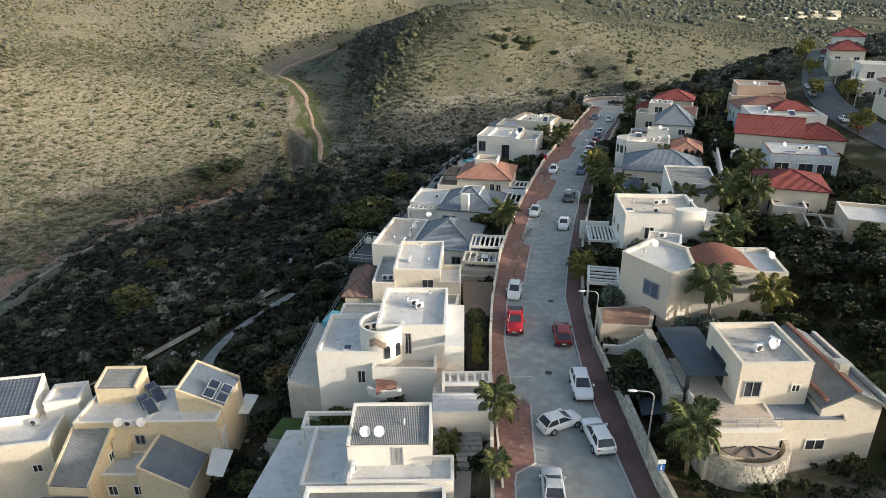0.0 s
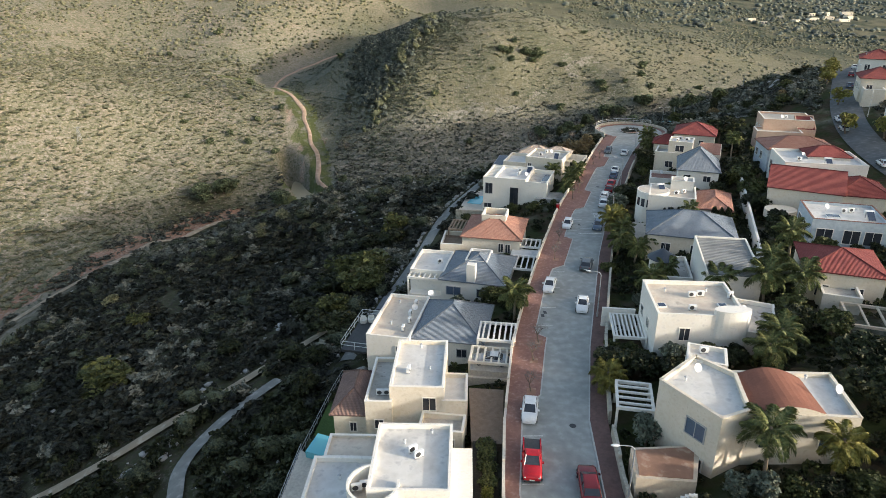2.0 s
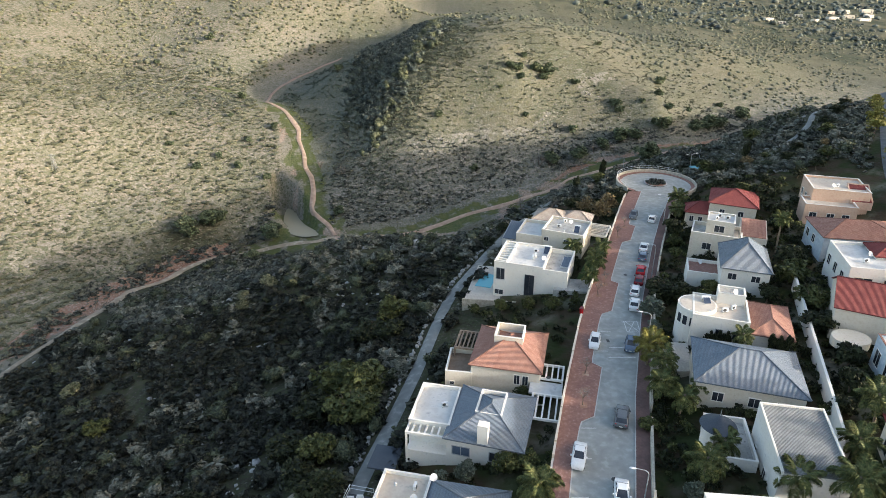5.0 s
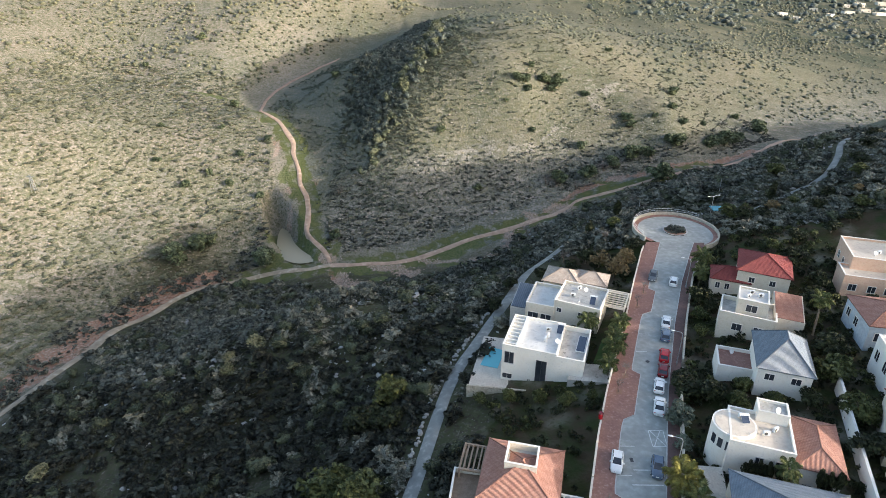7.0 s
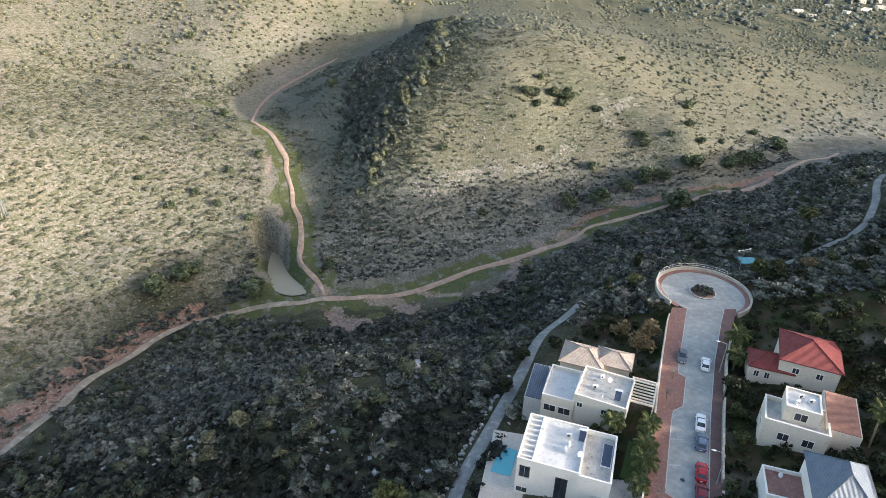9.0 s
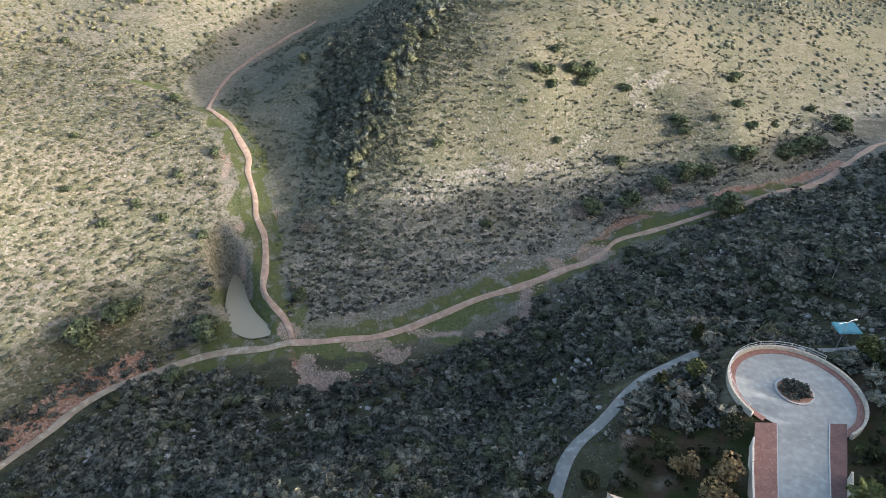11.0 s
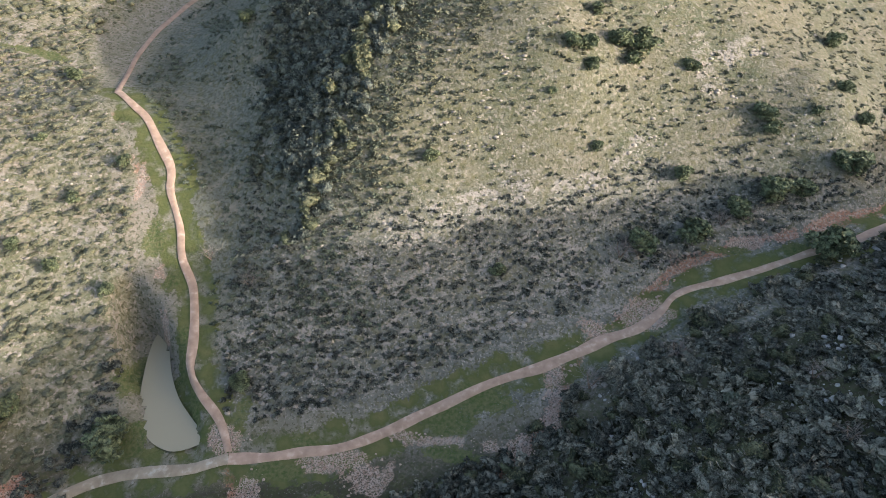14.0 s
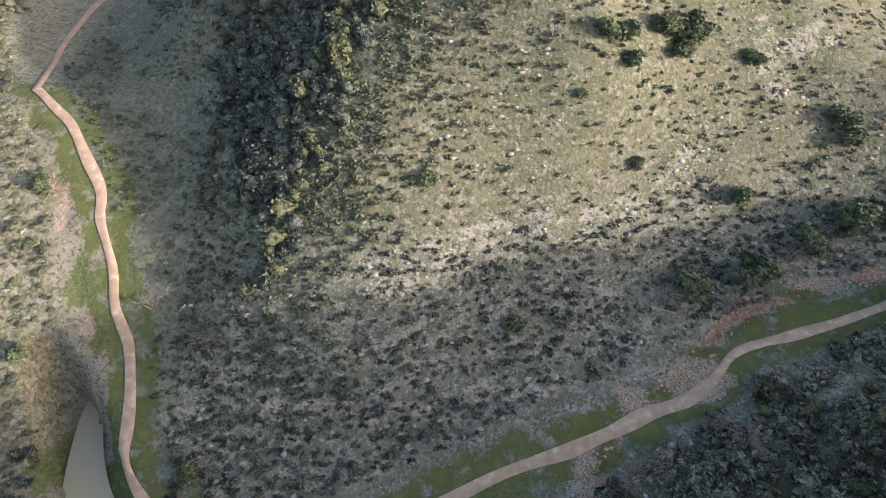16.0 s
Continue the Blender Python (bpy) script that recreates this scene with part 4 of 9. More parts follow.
MOUND_S = [mound(s + 30, 1, 22, 0.27) for s in range(8)]
MOUND_W = [mound(s + 45, 2, 30, 0.15) for s in range(8)]
BUSH_L = [mound(s + 90, 2, 90, 0.11) for s in range(6)]
TUFT = [ico(1, s + 70, 0.6, 0.6) for s in range(6)]
ROCK = [ico(1, s, 0.5, 0.8) for s in range(6)]

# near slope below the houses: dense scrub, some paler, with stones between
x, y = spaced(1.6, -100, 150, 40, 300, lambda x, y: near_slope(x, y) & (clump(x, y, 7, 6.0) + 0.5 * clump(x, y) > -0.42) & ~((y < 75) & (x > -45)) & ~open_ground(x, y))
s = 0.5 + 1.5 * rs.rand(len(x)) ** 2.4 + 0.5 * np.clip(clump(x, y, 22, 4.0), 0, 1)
# share of pale plants raised to the right to stand for sun there
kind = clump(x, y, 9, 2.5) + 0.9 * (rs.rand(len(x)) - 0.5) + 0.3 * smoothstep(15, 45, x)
# the upper part takes the leaf colour darkened for shade
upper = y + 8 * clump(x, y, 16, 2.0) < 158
for k, nm, m_, lb in ((upper & (kind < 0.42), "slope_shrubs", M_SHRUB_SHADE, "dense dark Mediterranean scrub, darkened further for the shade on the slope"), (~upper & (kind < 0.3), "lower_slope_shrubs", M_SHRUB, "dark green scrub on the lower stony slope"), (~upper & (kind >= 0.3) | upper & (kind >= 0.42), "slope_pale_shrubs", M_SHRUBG, "grey-green low shrubs on the stony slope")):
    scatter(nm, MOUND if m_ is M_SHRUB_SHADE else MOUND_M, x[k], y[k], s[k], s[k] * 1.35, m_, lb, "shrubs", sink=0.22)
x, y = spaced(5.0, -95, 150, 60, 300, lambda x, y: near_slope(x, y) & (clump(x, y, 16, 3.0) > -0.1) & ~open_ground(x, y))
s = 1.1 + 1.1 * rs.rand(len(x)) ** 2
scatter("slope_tall_shrubs", BUSH_L, x, y, s, s * 1.7, M_LEAFT, "taller rounded green shrubs on the slope", "shrubs", sink=0.2)
x, y = spaced(1.5, -98, 150, 40, 300, lambda x, y: near_slope(x, y) & (clump(x, y, 10, 9.0) > 0.12))
s = 0.14 + 0.6 * rs.rand(len(x)) ** 3
scatter("slope_rocks", ROCK, x, y, s * 1.2, s * 1.1, M_ROCK, "pale limestone boulders among the scrub", "rocks", sink=0.3)


# the spur's stony foot, its grassy face and the far side's valley
def spur_face(x, y):
    return (y > np.interp(x, [-50, -30, 0, 45, 75, 110, 140], [238, 240, 250, 270, 278, 294, 312])) & (x > np.interp(y, [238, 263, 300, 340], [-41, -44, -42, -40])) & ~open_ground(x, y)


x, y = spaced(1.3, -48, 135, 238, 345, lambda x, y: spur_face(x, y) & (clump(x, y, 5, 2.0) > -0.45))
# below the shadow's edge shrubs get a darker, cooler leaf colour for shade
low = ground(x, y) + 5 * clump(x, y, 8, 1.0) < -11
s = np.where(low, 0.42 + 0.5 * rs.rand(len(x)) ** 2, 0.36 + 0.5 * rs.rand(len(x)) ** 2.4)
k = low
scatter("spur_foot_shrubs", MOUND_S, x[k], y[k], s[k], s[k] * 1.35, M_SHRUB, "dense low shrubs at the foot of the spur, coloured darker for shade", "shrubs")
green_side = 1 - smoothstep(0, 45, x - np.interp(y, WOOD_Y, WOOD_R))
k = ~low & (rs.rand(len(x)) < 0.62 + 0.38 * green_side + 0.5 * clump(x, y, 13, 7.0))
s = np.where(low, s, s * (0.95 + 0.5 * green_side))
scatter("spur_shrubs", MOUND_S, x[k], y[k], s[k], s[k] * 1.3, M_SHRUBL, "low olive-green shrubs on the grassy spur", "shrubs")
x, y = spaced(1.25, -46, 130, 238, 335, lambda x, y: spur_face(x, y) & ((clump(x, y, 12, 6.0) > 0.2) | (ground(x, y) < -14) & (clump(x, y, 7, 2.0) > -0.1) | in_ovals(x, y, LEDGE, 1.1) & (clump(x, y, 3, 1.0) > 0.05)))
s = 0.12 + 0.42 * rs.rand(len(x)) ** 3.0 + 0.14 * in_ovals(x, y, LEDGE, 1.2)
scatter("spur_rocks", ROCK, x, y, s * 1.5, s * 0.9, M_ROCKT, "grey limestone rocks and low ledges on the spur", "rocks", sink=0.3)
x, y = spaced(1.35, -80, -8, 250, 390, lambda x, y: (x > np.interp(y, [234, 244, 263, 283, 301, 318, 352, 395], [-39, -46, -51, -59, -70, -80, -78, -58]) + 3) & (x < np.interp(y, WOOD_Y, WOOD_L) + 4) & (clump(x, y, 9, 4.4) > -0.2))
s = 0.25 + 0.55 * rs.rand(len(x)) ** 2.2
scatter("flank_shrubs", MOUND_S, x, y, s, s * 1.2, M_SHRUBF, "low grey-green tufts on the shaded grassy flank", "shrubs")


# west hill: rounded shrubs over pale stony ground
def west_side(x, y):
    return (x < np.interp(y, [150, 190, 215, 235, 260, 290, 312, 330, 420], [-103, -99, -90, -68, -62, -70, -84, -92, -100]))


x, y = spaced(1.95, -170, -58, 150, 345, lambda x, y: west_side(x, y) & (clump(x, y, 6, 3.0) > -0.5) & ~open_ground(x, y))
s = 0.42 + 0.45 * rs.rand(len(x)) + 1.0 * rs.rand(len(x)) ** 5
scatter("west_hill_shrubs", MOUND_W, x, y, s * 1.1, s * 0.9, M_SHRUBW, "rounded olive-green shrubs on the sunlit hillside", "shrubs")
x, y = spaced(2.2, -150, -58, 160, 330, lambda x, y: west_side(x, y) & (clump(x, y, 11, 8.0) > 0.12))
s = 0.14 + 0.45 * rs.rand(len(x)) ** 2.5
scatter("west_hill_rocks", ROCK, x, y, s * 1.2, s, M_ROCKT, "pale limestone rocks on the sunlit hillside", "rocks", sink=0.35)
x, y = spaced(3.1, -330, 20, 190, 520, lambda x, y: (west_side(x, y) & (x < -165) | (y > 335) & (x < np.interp(y, [335, 352, 372, 395, 425, 470, 520], [-88, -84, -76, -63, -42, -5, 30]) - 4)) & (clump(x, y, 14, 3.0) > -0.3))
s = 0.6 + 1.0 * rs.rand(len(x)) ** 2
scatter("west_far_shrubs", TUFT, x, y, s, s * 1.3, M_SHRUBW, "shrubs dotted over the far hillside", "shrubs")
# far hills
x, y = spaced(2.8, -75, 330, 330, 620, lambda x, y: (x > np.interp(y, WOOD_Y, WOOD_R) + 3) & (clump(x, y, 22, 5.0) > -0.3) & (y > 345 - 0.6 * np.maximum(x - 130, 0)))
s = 0.5 + 1.0 * rs.rand(len(x)) ** 2.5
scatter("far_shrubs", TUFT, x, y, s, s * 1.3, M_SHRUBL, "scattered shrubs on the far hills", "shrubs")
x, y = spaced(9.0, -200, 900, 500, 1250, lambda x, y: (x > 60 - 0.2 * (y - 640)) & (clump(x, y, 45, 2.0) > -0.2))
s = 1.3 + 2.4 * rs.rand(len(x)) ** 2
scatter("far_woods", TUFT, x, y, s, s * 1.3, M_LEAFH, "hazy dark woods on the farthest hills", "woods")
# scrub between the gardens and the upper street, and past the turning circle
x, y = spaced(2.3, 58, 140, 60, 262, lambda x, y: (x > 52 + 0.22 * y) & ~near_slope(x, y) & (clump(x, y, 12, 4.0) > -0.4) & (np.hypot(x - CIRCLE[0], y - CIRCLE[1]) > 11))
s = 0.5 + 0.9 * rs.rand(len(x)) ** 2
scatter("upper_slope_shrubs", MOUND_S, x, y, s, s * 1.5, M_SHRUB, "dark green scrub beside the upper street", "shrubs")
# dark thicket between the west hill and the track
x, y = spaced(1.5, -125, -60, 95, 262, lambda x, y: ~west_side(x + 1, y) & ~near_slope(x, y) & (x < np.interp(y, [95, 150, 190, 215, 235, 262], [-108, -98, -90, -80, -62, -60])) & (clump(x, y, 6, 2.0) > -0.25))
s = 0.4 + 1.0 * rs.rand(len(x)) ** 2.2
scatter("valley_edge_shrubs", MOUND_M, x, y, s, s * 1.3, M_SHRUB, "dark thicket on the red bank beside the track", "shrubs")
# close grey-green cover beside the wood, over the crest
x, y = spaced(1.15, -42, 26, 256, 372, lambda x, y: (x > np.interp(y, WOOD_Y, WOOD_R) - 3) & (x < np.interp(y, WOOD_Y, WOOD_R) + 14 + 14 * clump(x, y, 9, 3.0)) & (rs.rand(len(x)) < 0.85))
s = 0.42 + 0.5 * rs.rand(len(x)) ** 1.8
scatter("crest_shrubs", MOUND_S, x, y, s, s * 1.4, M_SHRUBF, "close grey-green shrubs along the crest of the spur", "shrubs", sink=0.2)
# the dark wood in the fold of the spur, thinning out towards the crest
x, y = spaced(1.7, -50, 8, 270, 397, lambda x, y: y > 0)
past = np.maximum(x - np.interp(y, WOOD_Y, WOOD_R) - 2 * clump(x, y, 7, 1.0), np.interp(y, WOOD_Y, WOOD_L) + 2 * clump(x, y, 7, 5.0) - x)
k = (past < 0) & (rs.rand(len(x)) < 0.9) | ((past < 7) & (past >= 0) & (rs.rand(len(x)) < 0.45 * np.exp(-past / 2.2)))
x, y = x[k], y[k]
s = 1.05 + 0.95 * rs.rand(len(x))
edge = (np.interp(y, WOOD_Y, WOOD_R) - x < 6) & (rs.rand(len(x)) < 0.28)
WOODY = [mound(k + 80, 2, 60, 0.12) for k in range(6)]
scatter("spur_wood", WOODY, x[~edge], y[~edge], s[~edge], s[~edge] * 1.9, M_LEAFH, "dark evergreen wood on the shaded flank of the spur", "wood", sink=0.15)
scatter("spur_wood_light_trees", WOODY, x[edge], y[edge], s[edge], s[edge] * 2.3, M_LEAFE, "paler olive trees at the wood's edge", "trees", sink=0.1)
# loose rubble wall along the lane
c = curve_points(BACK_ROAD[:7], 0.45)
d = np.gradient(c, axis=0)
d /= np.linalg.norm(d, axis=1)[:, None]
x, y = c[:, 0] - d[:, 1] * 2.0 + rs.normal(0, 0.2, len(c)), c[:, 1] + d[:, 0] * 2.0 + rs.normal(0, 0.2, len(c))
s = 0.22 + 0.25 * rs.rand(len(x))
scatter("rubble_wall", ROCK, x, y, s, s * 1.6, M_ROCK, "loose limestone rubble wall along the lane", "stones", sink=0.2)
# stones strewn over the dry wash and the gully
x, y = rs.uniform(-48, 70, 9000), rs.uniform(216, 280, 9000)
k = (in_ovals(x, y, GRAVEL, 1.1) | (near_line(x, y, GULLY) < 2.2)) & (off_track(x, y) > -0.3)
x, y = x[k], y[k]
s = 0.08 + 0.3 * rs.rand(len(x)) ** 2.4
scatter("wash_stones", ROCK, x, y, s, s, M_ROCKP, "loose pale stones strewn over the dry wash", "rocks", sink=0.3)


# ---- houses ----
def at(h, c, rot=0.0):
    """Moves a part's own plan (centre c, turned by rot) into the house's frame."""
    return Matrix.Translation((c[0] - h.location.x, c[1] - h.location.y, -h.location.z)) @ Matrix.Rotation(radians(rot), 4, "Z")


def house(c, z, label, group="houses along the street"):
    return thing("house", (c[0], c[1], z), label, "house", group)


FOOT = []  # plans that no plant stands in


def bm_box(h, c, rot, x0, x1, y0, y1, z0, z1):
    bm = bmesh.new()
    box(bm, x0, x1, y0, y1, z0, z1, at(h, c, rot))
    return bm


def flat_block(h, c, rot, W, D, z0, z1, wall=None, deck=None, par=0.42, coping=None):
    """A rendered block with a parapet round a sunken flat roof."""
    wall, deck = wall or M_WHITE, deck or M_DECK
    FOOT.append(quad(c, rot, W, D))
    w, d, t = W / 2, D / 2, 0.2
    part("wall", bm_box(h, c, rot, -w, w, -d, d, z0, z1 - par), wall, h)
    part("roof", bm_box(h, c, rot, -w + t, w - t, -d + t, d - t, z1 - par - 0.1, z1 - par + 0.03), deck, h, "flat roof coated in grey")
    bm = bmesh.new()
    m = at(h, c, rot)
    for x0, x1, y0, y1 in ((-w, w, -d, -d + t), (-w, w, d - t, d), (-w, -w + t, -d + t, d - t), (w - t, w, -d + t, d - t)):
        box(bm, x0, x1, y0, y1, z1 - par, z1, m)
    weld(part("parapet", bm, wall, h).data)
    bm = bmesh.new()
    for x0, x1, y0, y1 in ((-w - 0.03, w + 0.03, -d - 0.03, -d + t + 0.02), (-w - 0.03, w + 0.03, d - t - 0.02, d + 0.03), (-w - 0.03, -w + t + 0.02, -d + t + 0.02, d - t - 0.02), (w - t - 0.02, w + 0.03, -d + t + 0.02, d - t - 0.02)):
        box(bm, x0, x1, y0, y1, z1, z1 + 0.06, m)
    weld(part("coping", bm, coping or M_WHITE, h).data)


def poly_block(h, pts, z0, z1, wall, deck, par=0.4):
    """A flat-roofed block on any plan, with a parapet round its roof."""
    FOOT.append(list(pts))
    m = at(h, (0, 0))
    c = Vector((sum(p[0] for p in pts), sum(p[1] for p in pts))) / len(pts)
    for nm, grow, a, b, mt in (("wall", 1.0, z0, z1 - par, wall), ("roof", 0.97, z1 - par, z1 - par + 0.04, deck)):
        bm = bmesh.new()
        prism(bm, [c + (Vector(p) - c) * grow for p in pts], a, b)
        bm.transform(m)
        part(nm, bm, mt, h)
    for p, q in zip(pts, [*pts[1:], pts[0]]):
        p, q = Vector(p), Vector(q)
        d = (q - p).normalized() * 0.22
        n = Vector((-d.y, d.x))
        for nm, a, b, o in (("parapet", z1 - par, z1, 0.0), ("coping", z1, z1 + 0.07, 0.04)):
            bm = bmesh.new()
            k = n * (o / 0.22)
            prism(bm, [p - k, q - k, q + n + k - d * 0.95, p + n + k + d * 0.02], a, b)
            bm.transform(m)
            part(nm, bm, wall, h)


def solar_panel(h, p, u, v, w, d):
    """A framed panel lying on a roof: corner p, along u and v."""
    u, v = Vector(u).normalized(), Vector(v).normalized()
    n = u.cross(v).normalized()
    p = Vector(p) - Vector(h.location)
    fr = None
    for nm, e, a, b, mt in (("panel_frame", 0.0, 0.08, 0.14, M_WMETAL), ("panel_glass", 0.07, 0.14, 0.155, M_PANEL)):
        bm = bmesh.new()
        lo = [bm.verts.new(p + u * x + v * y + n * a) for x, y in ((e, e), (w - e, e), (w - e, d - e), (e, d - e))]
        hi = [bm.verts.new(p + u * x + v * y + n * b) for x, y in ((e, e), (w - e, e), (w - e, d - e), (e, d - e))]
        bm.faces.new(lo[::-1])
        bm.faces.new(hi)
        for i in range(4):
            bm.faces.new((lo[i], lo[(i + 1) % 4], hi[(i + 1) % 4], hi[i]))
        fr = part(nm, bm, mt, fr or h)


def weld(me):
    bm = bmesh.new()
    bm.from_mesh(me)
    bmesh.ops.remove_doubles(bm, verts=bm.verts, dist=0.002)
    bm.to_mesh(me)
    bm.free()
    return me


def roof_mesh(name, faces3, material, m, thick=0.14):
    """A roof of planes, each a list of corners from the eave's left end anticlockwise; its UV runs along the eave and up."""
    verts, faces, uvs = [], [], []
    for f in faces3:
        p = [m @ Vector(v) for v in f]
        u = (p[1] - p[0]).normalized()
        nrm = (p[1] - p[0]).cross(p[-1] - p[0]).normalized()
        v = nrm.cross(u)
        i = len(verts)
        verts += p
        faces.append(tuple(range(i, i + len(p))))
        uvs += [((q - p[0]).dot(u), (q - p[0]).dot(v)) for q in p]
        j = len(verts)
        verts += [q - Vector((0, 0, thick)) for q in p]
        faces.append(tuple(range(j + len(p) - 1, j - 1, -1)))
        uvs += [(0, 0)] * len(p)
        for k in range(len(p)):
            a, b = k, (k + 1) % len(p)
            faces.append((j + a, j + b, i + b, i + a))
            uvs += [(0, 0)] * 4
    return weld(mesh_from(name, verts, faces, material, uvs))


def ridge_caps(h, lines, m, material):
    for p, q in lines:
        bm = bmesh.new()
        rod(bm, m @ Vector(p), m @ Vector(q), 0.09, sides=6)
        part("ridge_tile", bm, material, h)


def hip_block(h, c, rot, W, D, z0, ze, zr, wall=None, tile=None, over=0.35, cap=None, walls=True):
    """Walls under a hipped roof: a ridge along the longer side, or a point."""
    FOOT.append(quad(c, rot, W, D))
    w, d = W / 2, D / 2
    if walls:
        part("wall", bm_box(h, c, rot, -w + over, w - over, -d + over, d - over, z0, ze - 0.05), wall or M_WHITE, h)
    m = at(h, c, rot)
    k = max(w - d, 0.0), max(d - w, 0.0)
    A, B, C, E = (-w, -d, ze), (w, -d, ze), (w, d, ze), (-w, d, ze)
    P, Q = (-k[0], -k[1], zr), (k[0], k[1], zr)
    if k[0] > 0.05:
        planes = [[A, B, Q, P], [B, C, Q], [C, E, P, Q], [E, A, P]]
    elif k[1] > 0.05:
        planes = [[A, B, P], [B, C, Q, P], [C, E, Q], [E, A, P, Q]]
    else:
        planes = [[A, B, P], [B, C, P], [C, E, P], [E, A, P]]
    part_mesh("roof", roof_mesh("roof", planes, tile or M_TBLUE, m), h, "hipped tiled roof")
    capm = cap or tile or M_TBLUE
    ridge_caps(h, [(A, P), (B, Q if k[0] > 0.05 else P), (C, Q), (E, P if k[0] > 0.05 else Q)] + ([(P, Q)] if max(k) > 0.05 else []), m, capm)


def gable_block(h, c, rot, W, D, z0, ze, zr, wall=None, tile=None, over=0.3, walls=True):
    """Walls under a gabled roof whose ridge runs along v."""
    FOOT.append(quad(c, rot, W, D))
    w, d = W / 2, D / 2
    m = at(h, c, rot)
    if walls:
        bm = bmesh.new()
        lo = [bm.verts.new(m @ Vector((x, y, z0))) for x, y in ((-w + over, -d + over), (w - over, -d + over), (w - over, d - over), (-w + over, d - over))]
        hi = [bm.verts.new(m @ Vector((x, y, ze))) for x, y in ((-w + over, -d + over), (w - over, -d + over), (w - over, d - over), (-w + over, d - over))]
        t0, t1 = bm.verts.new(m @ Vector((0, -d + over, zr - 0.15))), bm.verts.new(m @ Vector((0, d - over, zr - 0.15)))
        bm.faces.new(lo[::-1])
        bm.faces.new((lo[0], lo[1], hi[1], t0, hi[0]))
        bm.faces.new((lo[1], lo[2], hi[2], hi[1]))
        bm.faces.new((lo[2], lo[3], hi[3], t1, hi[2]))
        bm.faces.new((lo[3], lo[0], hi[0], hi[3]))
        part("wall", bm, wall or M_WHITE, h)
    planes = [[(w, -d, ze), (w, d, ze), (0, d, zr), (0, -d, zr)], [(-w, d, ze), (-w, -d, ze), (0, -d, zr), (0, d, zr)]]
    part_mesh("roof", roof_mesh("roof", planes, tile or M_TRED, m), h, "gabled tiled roof")
    ridge_caps(h, [((0, -d, zr), (0, d, zr))], m, tile or M_TRED)


def mono_block(h, c, rot, W, D, z0, zf, zb, wall=None, tile=None, rim=True, walls=True):
    """Walls under one tiled plane rising from zf at the front to zb at the back, framed by a parapet."""
    FOOT.append(quad(c, rot, W, D))
    w, d = W / 2, D / 2
    m = at(h, c, rot)
    if walls:
        bm = bmesh.new()
        lo = [bm.verts.new(m @ Vector(v)) for v in ((-w, -d, z0), (w, -d, z0), (w, d, z0), (-w, d, z0))]
        hi = [bm.verts.new(m @ Vector(v)) for v in ((-w, -d, zf - 0.1), (w, -d, zf - 0.1), (w, d, zb - 0.1), (-w, d, zb - 0.1))]
        bm.faces.new(lo[::-1])
        bm.faces.new(hi)
        for i in range(4):
            j = (i + 1) % 4
            bm.faces.new((lo[i], lo[j], hi[j], hi[i]))
        part("wall", bm, wall or M_WHITE, h)
    part_mesh("roof", roof_mesh("roof", [[(-w + 0.18, -d + 0.05, zf), (w - 0.18, -d + 0.05, zf), (w - 0.18, d - 0.18, zb), (-w + 0.18, d - 0.18, zb)]], tile or M_TGREY, m, 0.09), h, "single-pitch tiled roof")
    if rim:
        for x0, x1 in ((-w, -w + 0.2), (w - 0.2, w)):
            bm = bmesh.new()
            vs = [bm.verts.new(m @ Vector(v)) for v in ((x0, -d, zf - 0.2), (x1, -d, zf - 0.2), (x1, d, zb - 0.2), (x0, d, zb - 0.2), (x0, -d, zf + 0.2), (x1, -d, zf + 0.2), (x1, d, zb + 0.2), (x0, d, zb + 0.2))]
            for f in ((3, 2, 1, 0), (4, 5, 6, 7), (0, 1, 5, 4), (1, 2, 6, 5), (2, 3, 7, 6), (3, 0, 4, 7)):
                bm.faces.new([vs[i] for i in f])
            part("parapet", bm, wall or M_WHITE, h)
        part("parapet", bm_box(h, c, rot, -w + 0.2, w - 0.2, d - 0.18, d, zb - 0.2, zb + 0.2), wall or M_WHITE, h)


def window(h, c, rot, W, D, side, a, z, w, hgt, framed=None, name="window", pane=None):
    """A window set in one side of a block (F, B, L, R), a metres from that side's left end as seen from outside."""
    turn = {"F": 0, "R": 90, "B": 180, "L": 270}[side]
    half, off = (W / 2, D / 2) if side in "FB" else (D / 2, W / 2)
    m = at(h, c, rot) @ Matrix.Rotation(radians(turn), 4, "Z") @ Matrix.Translation((-half + a, -off, z))
    bm = bmesh.new()
    f, o = 0.09, 0.07
    for x0, x1, z0, z1 in ((-f, 0, -f, hgt + f), (w, w + f, -f, hgt + f), (0, w, -f, 0), (0, w, hgt, hgt + f), (w / 2 - 0.025, w / 2 + 0.025, 0, hgt)):
        box(bm, x0, x1, -o, 0.05, z0, z1, m)
    fr = part(name, bm, framed or M_WHITE, h)
    bm = bmesh.new()
    box(bm, 0.002, w - 0.002, -0.025, 0.04, 0.002, hgt - 0.002, m)
    part("pane", bm, pane or M_GLASS, fr, "dark glass pane")


def row(h, c, rot, W, D, side, z, w, hgt, spots, **k):
    for a in spots:
        window(h, c, rot, W, D, side, a, z, w, hgt, **k)


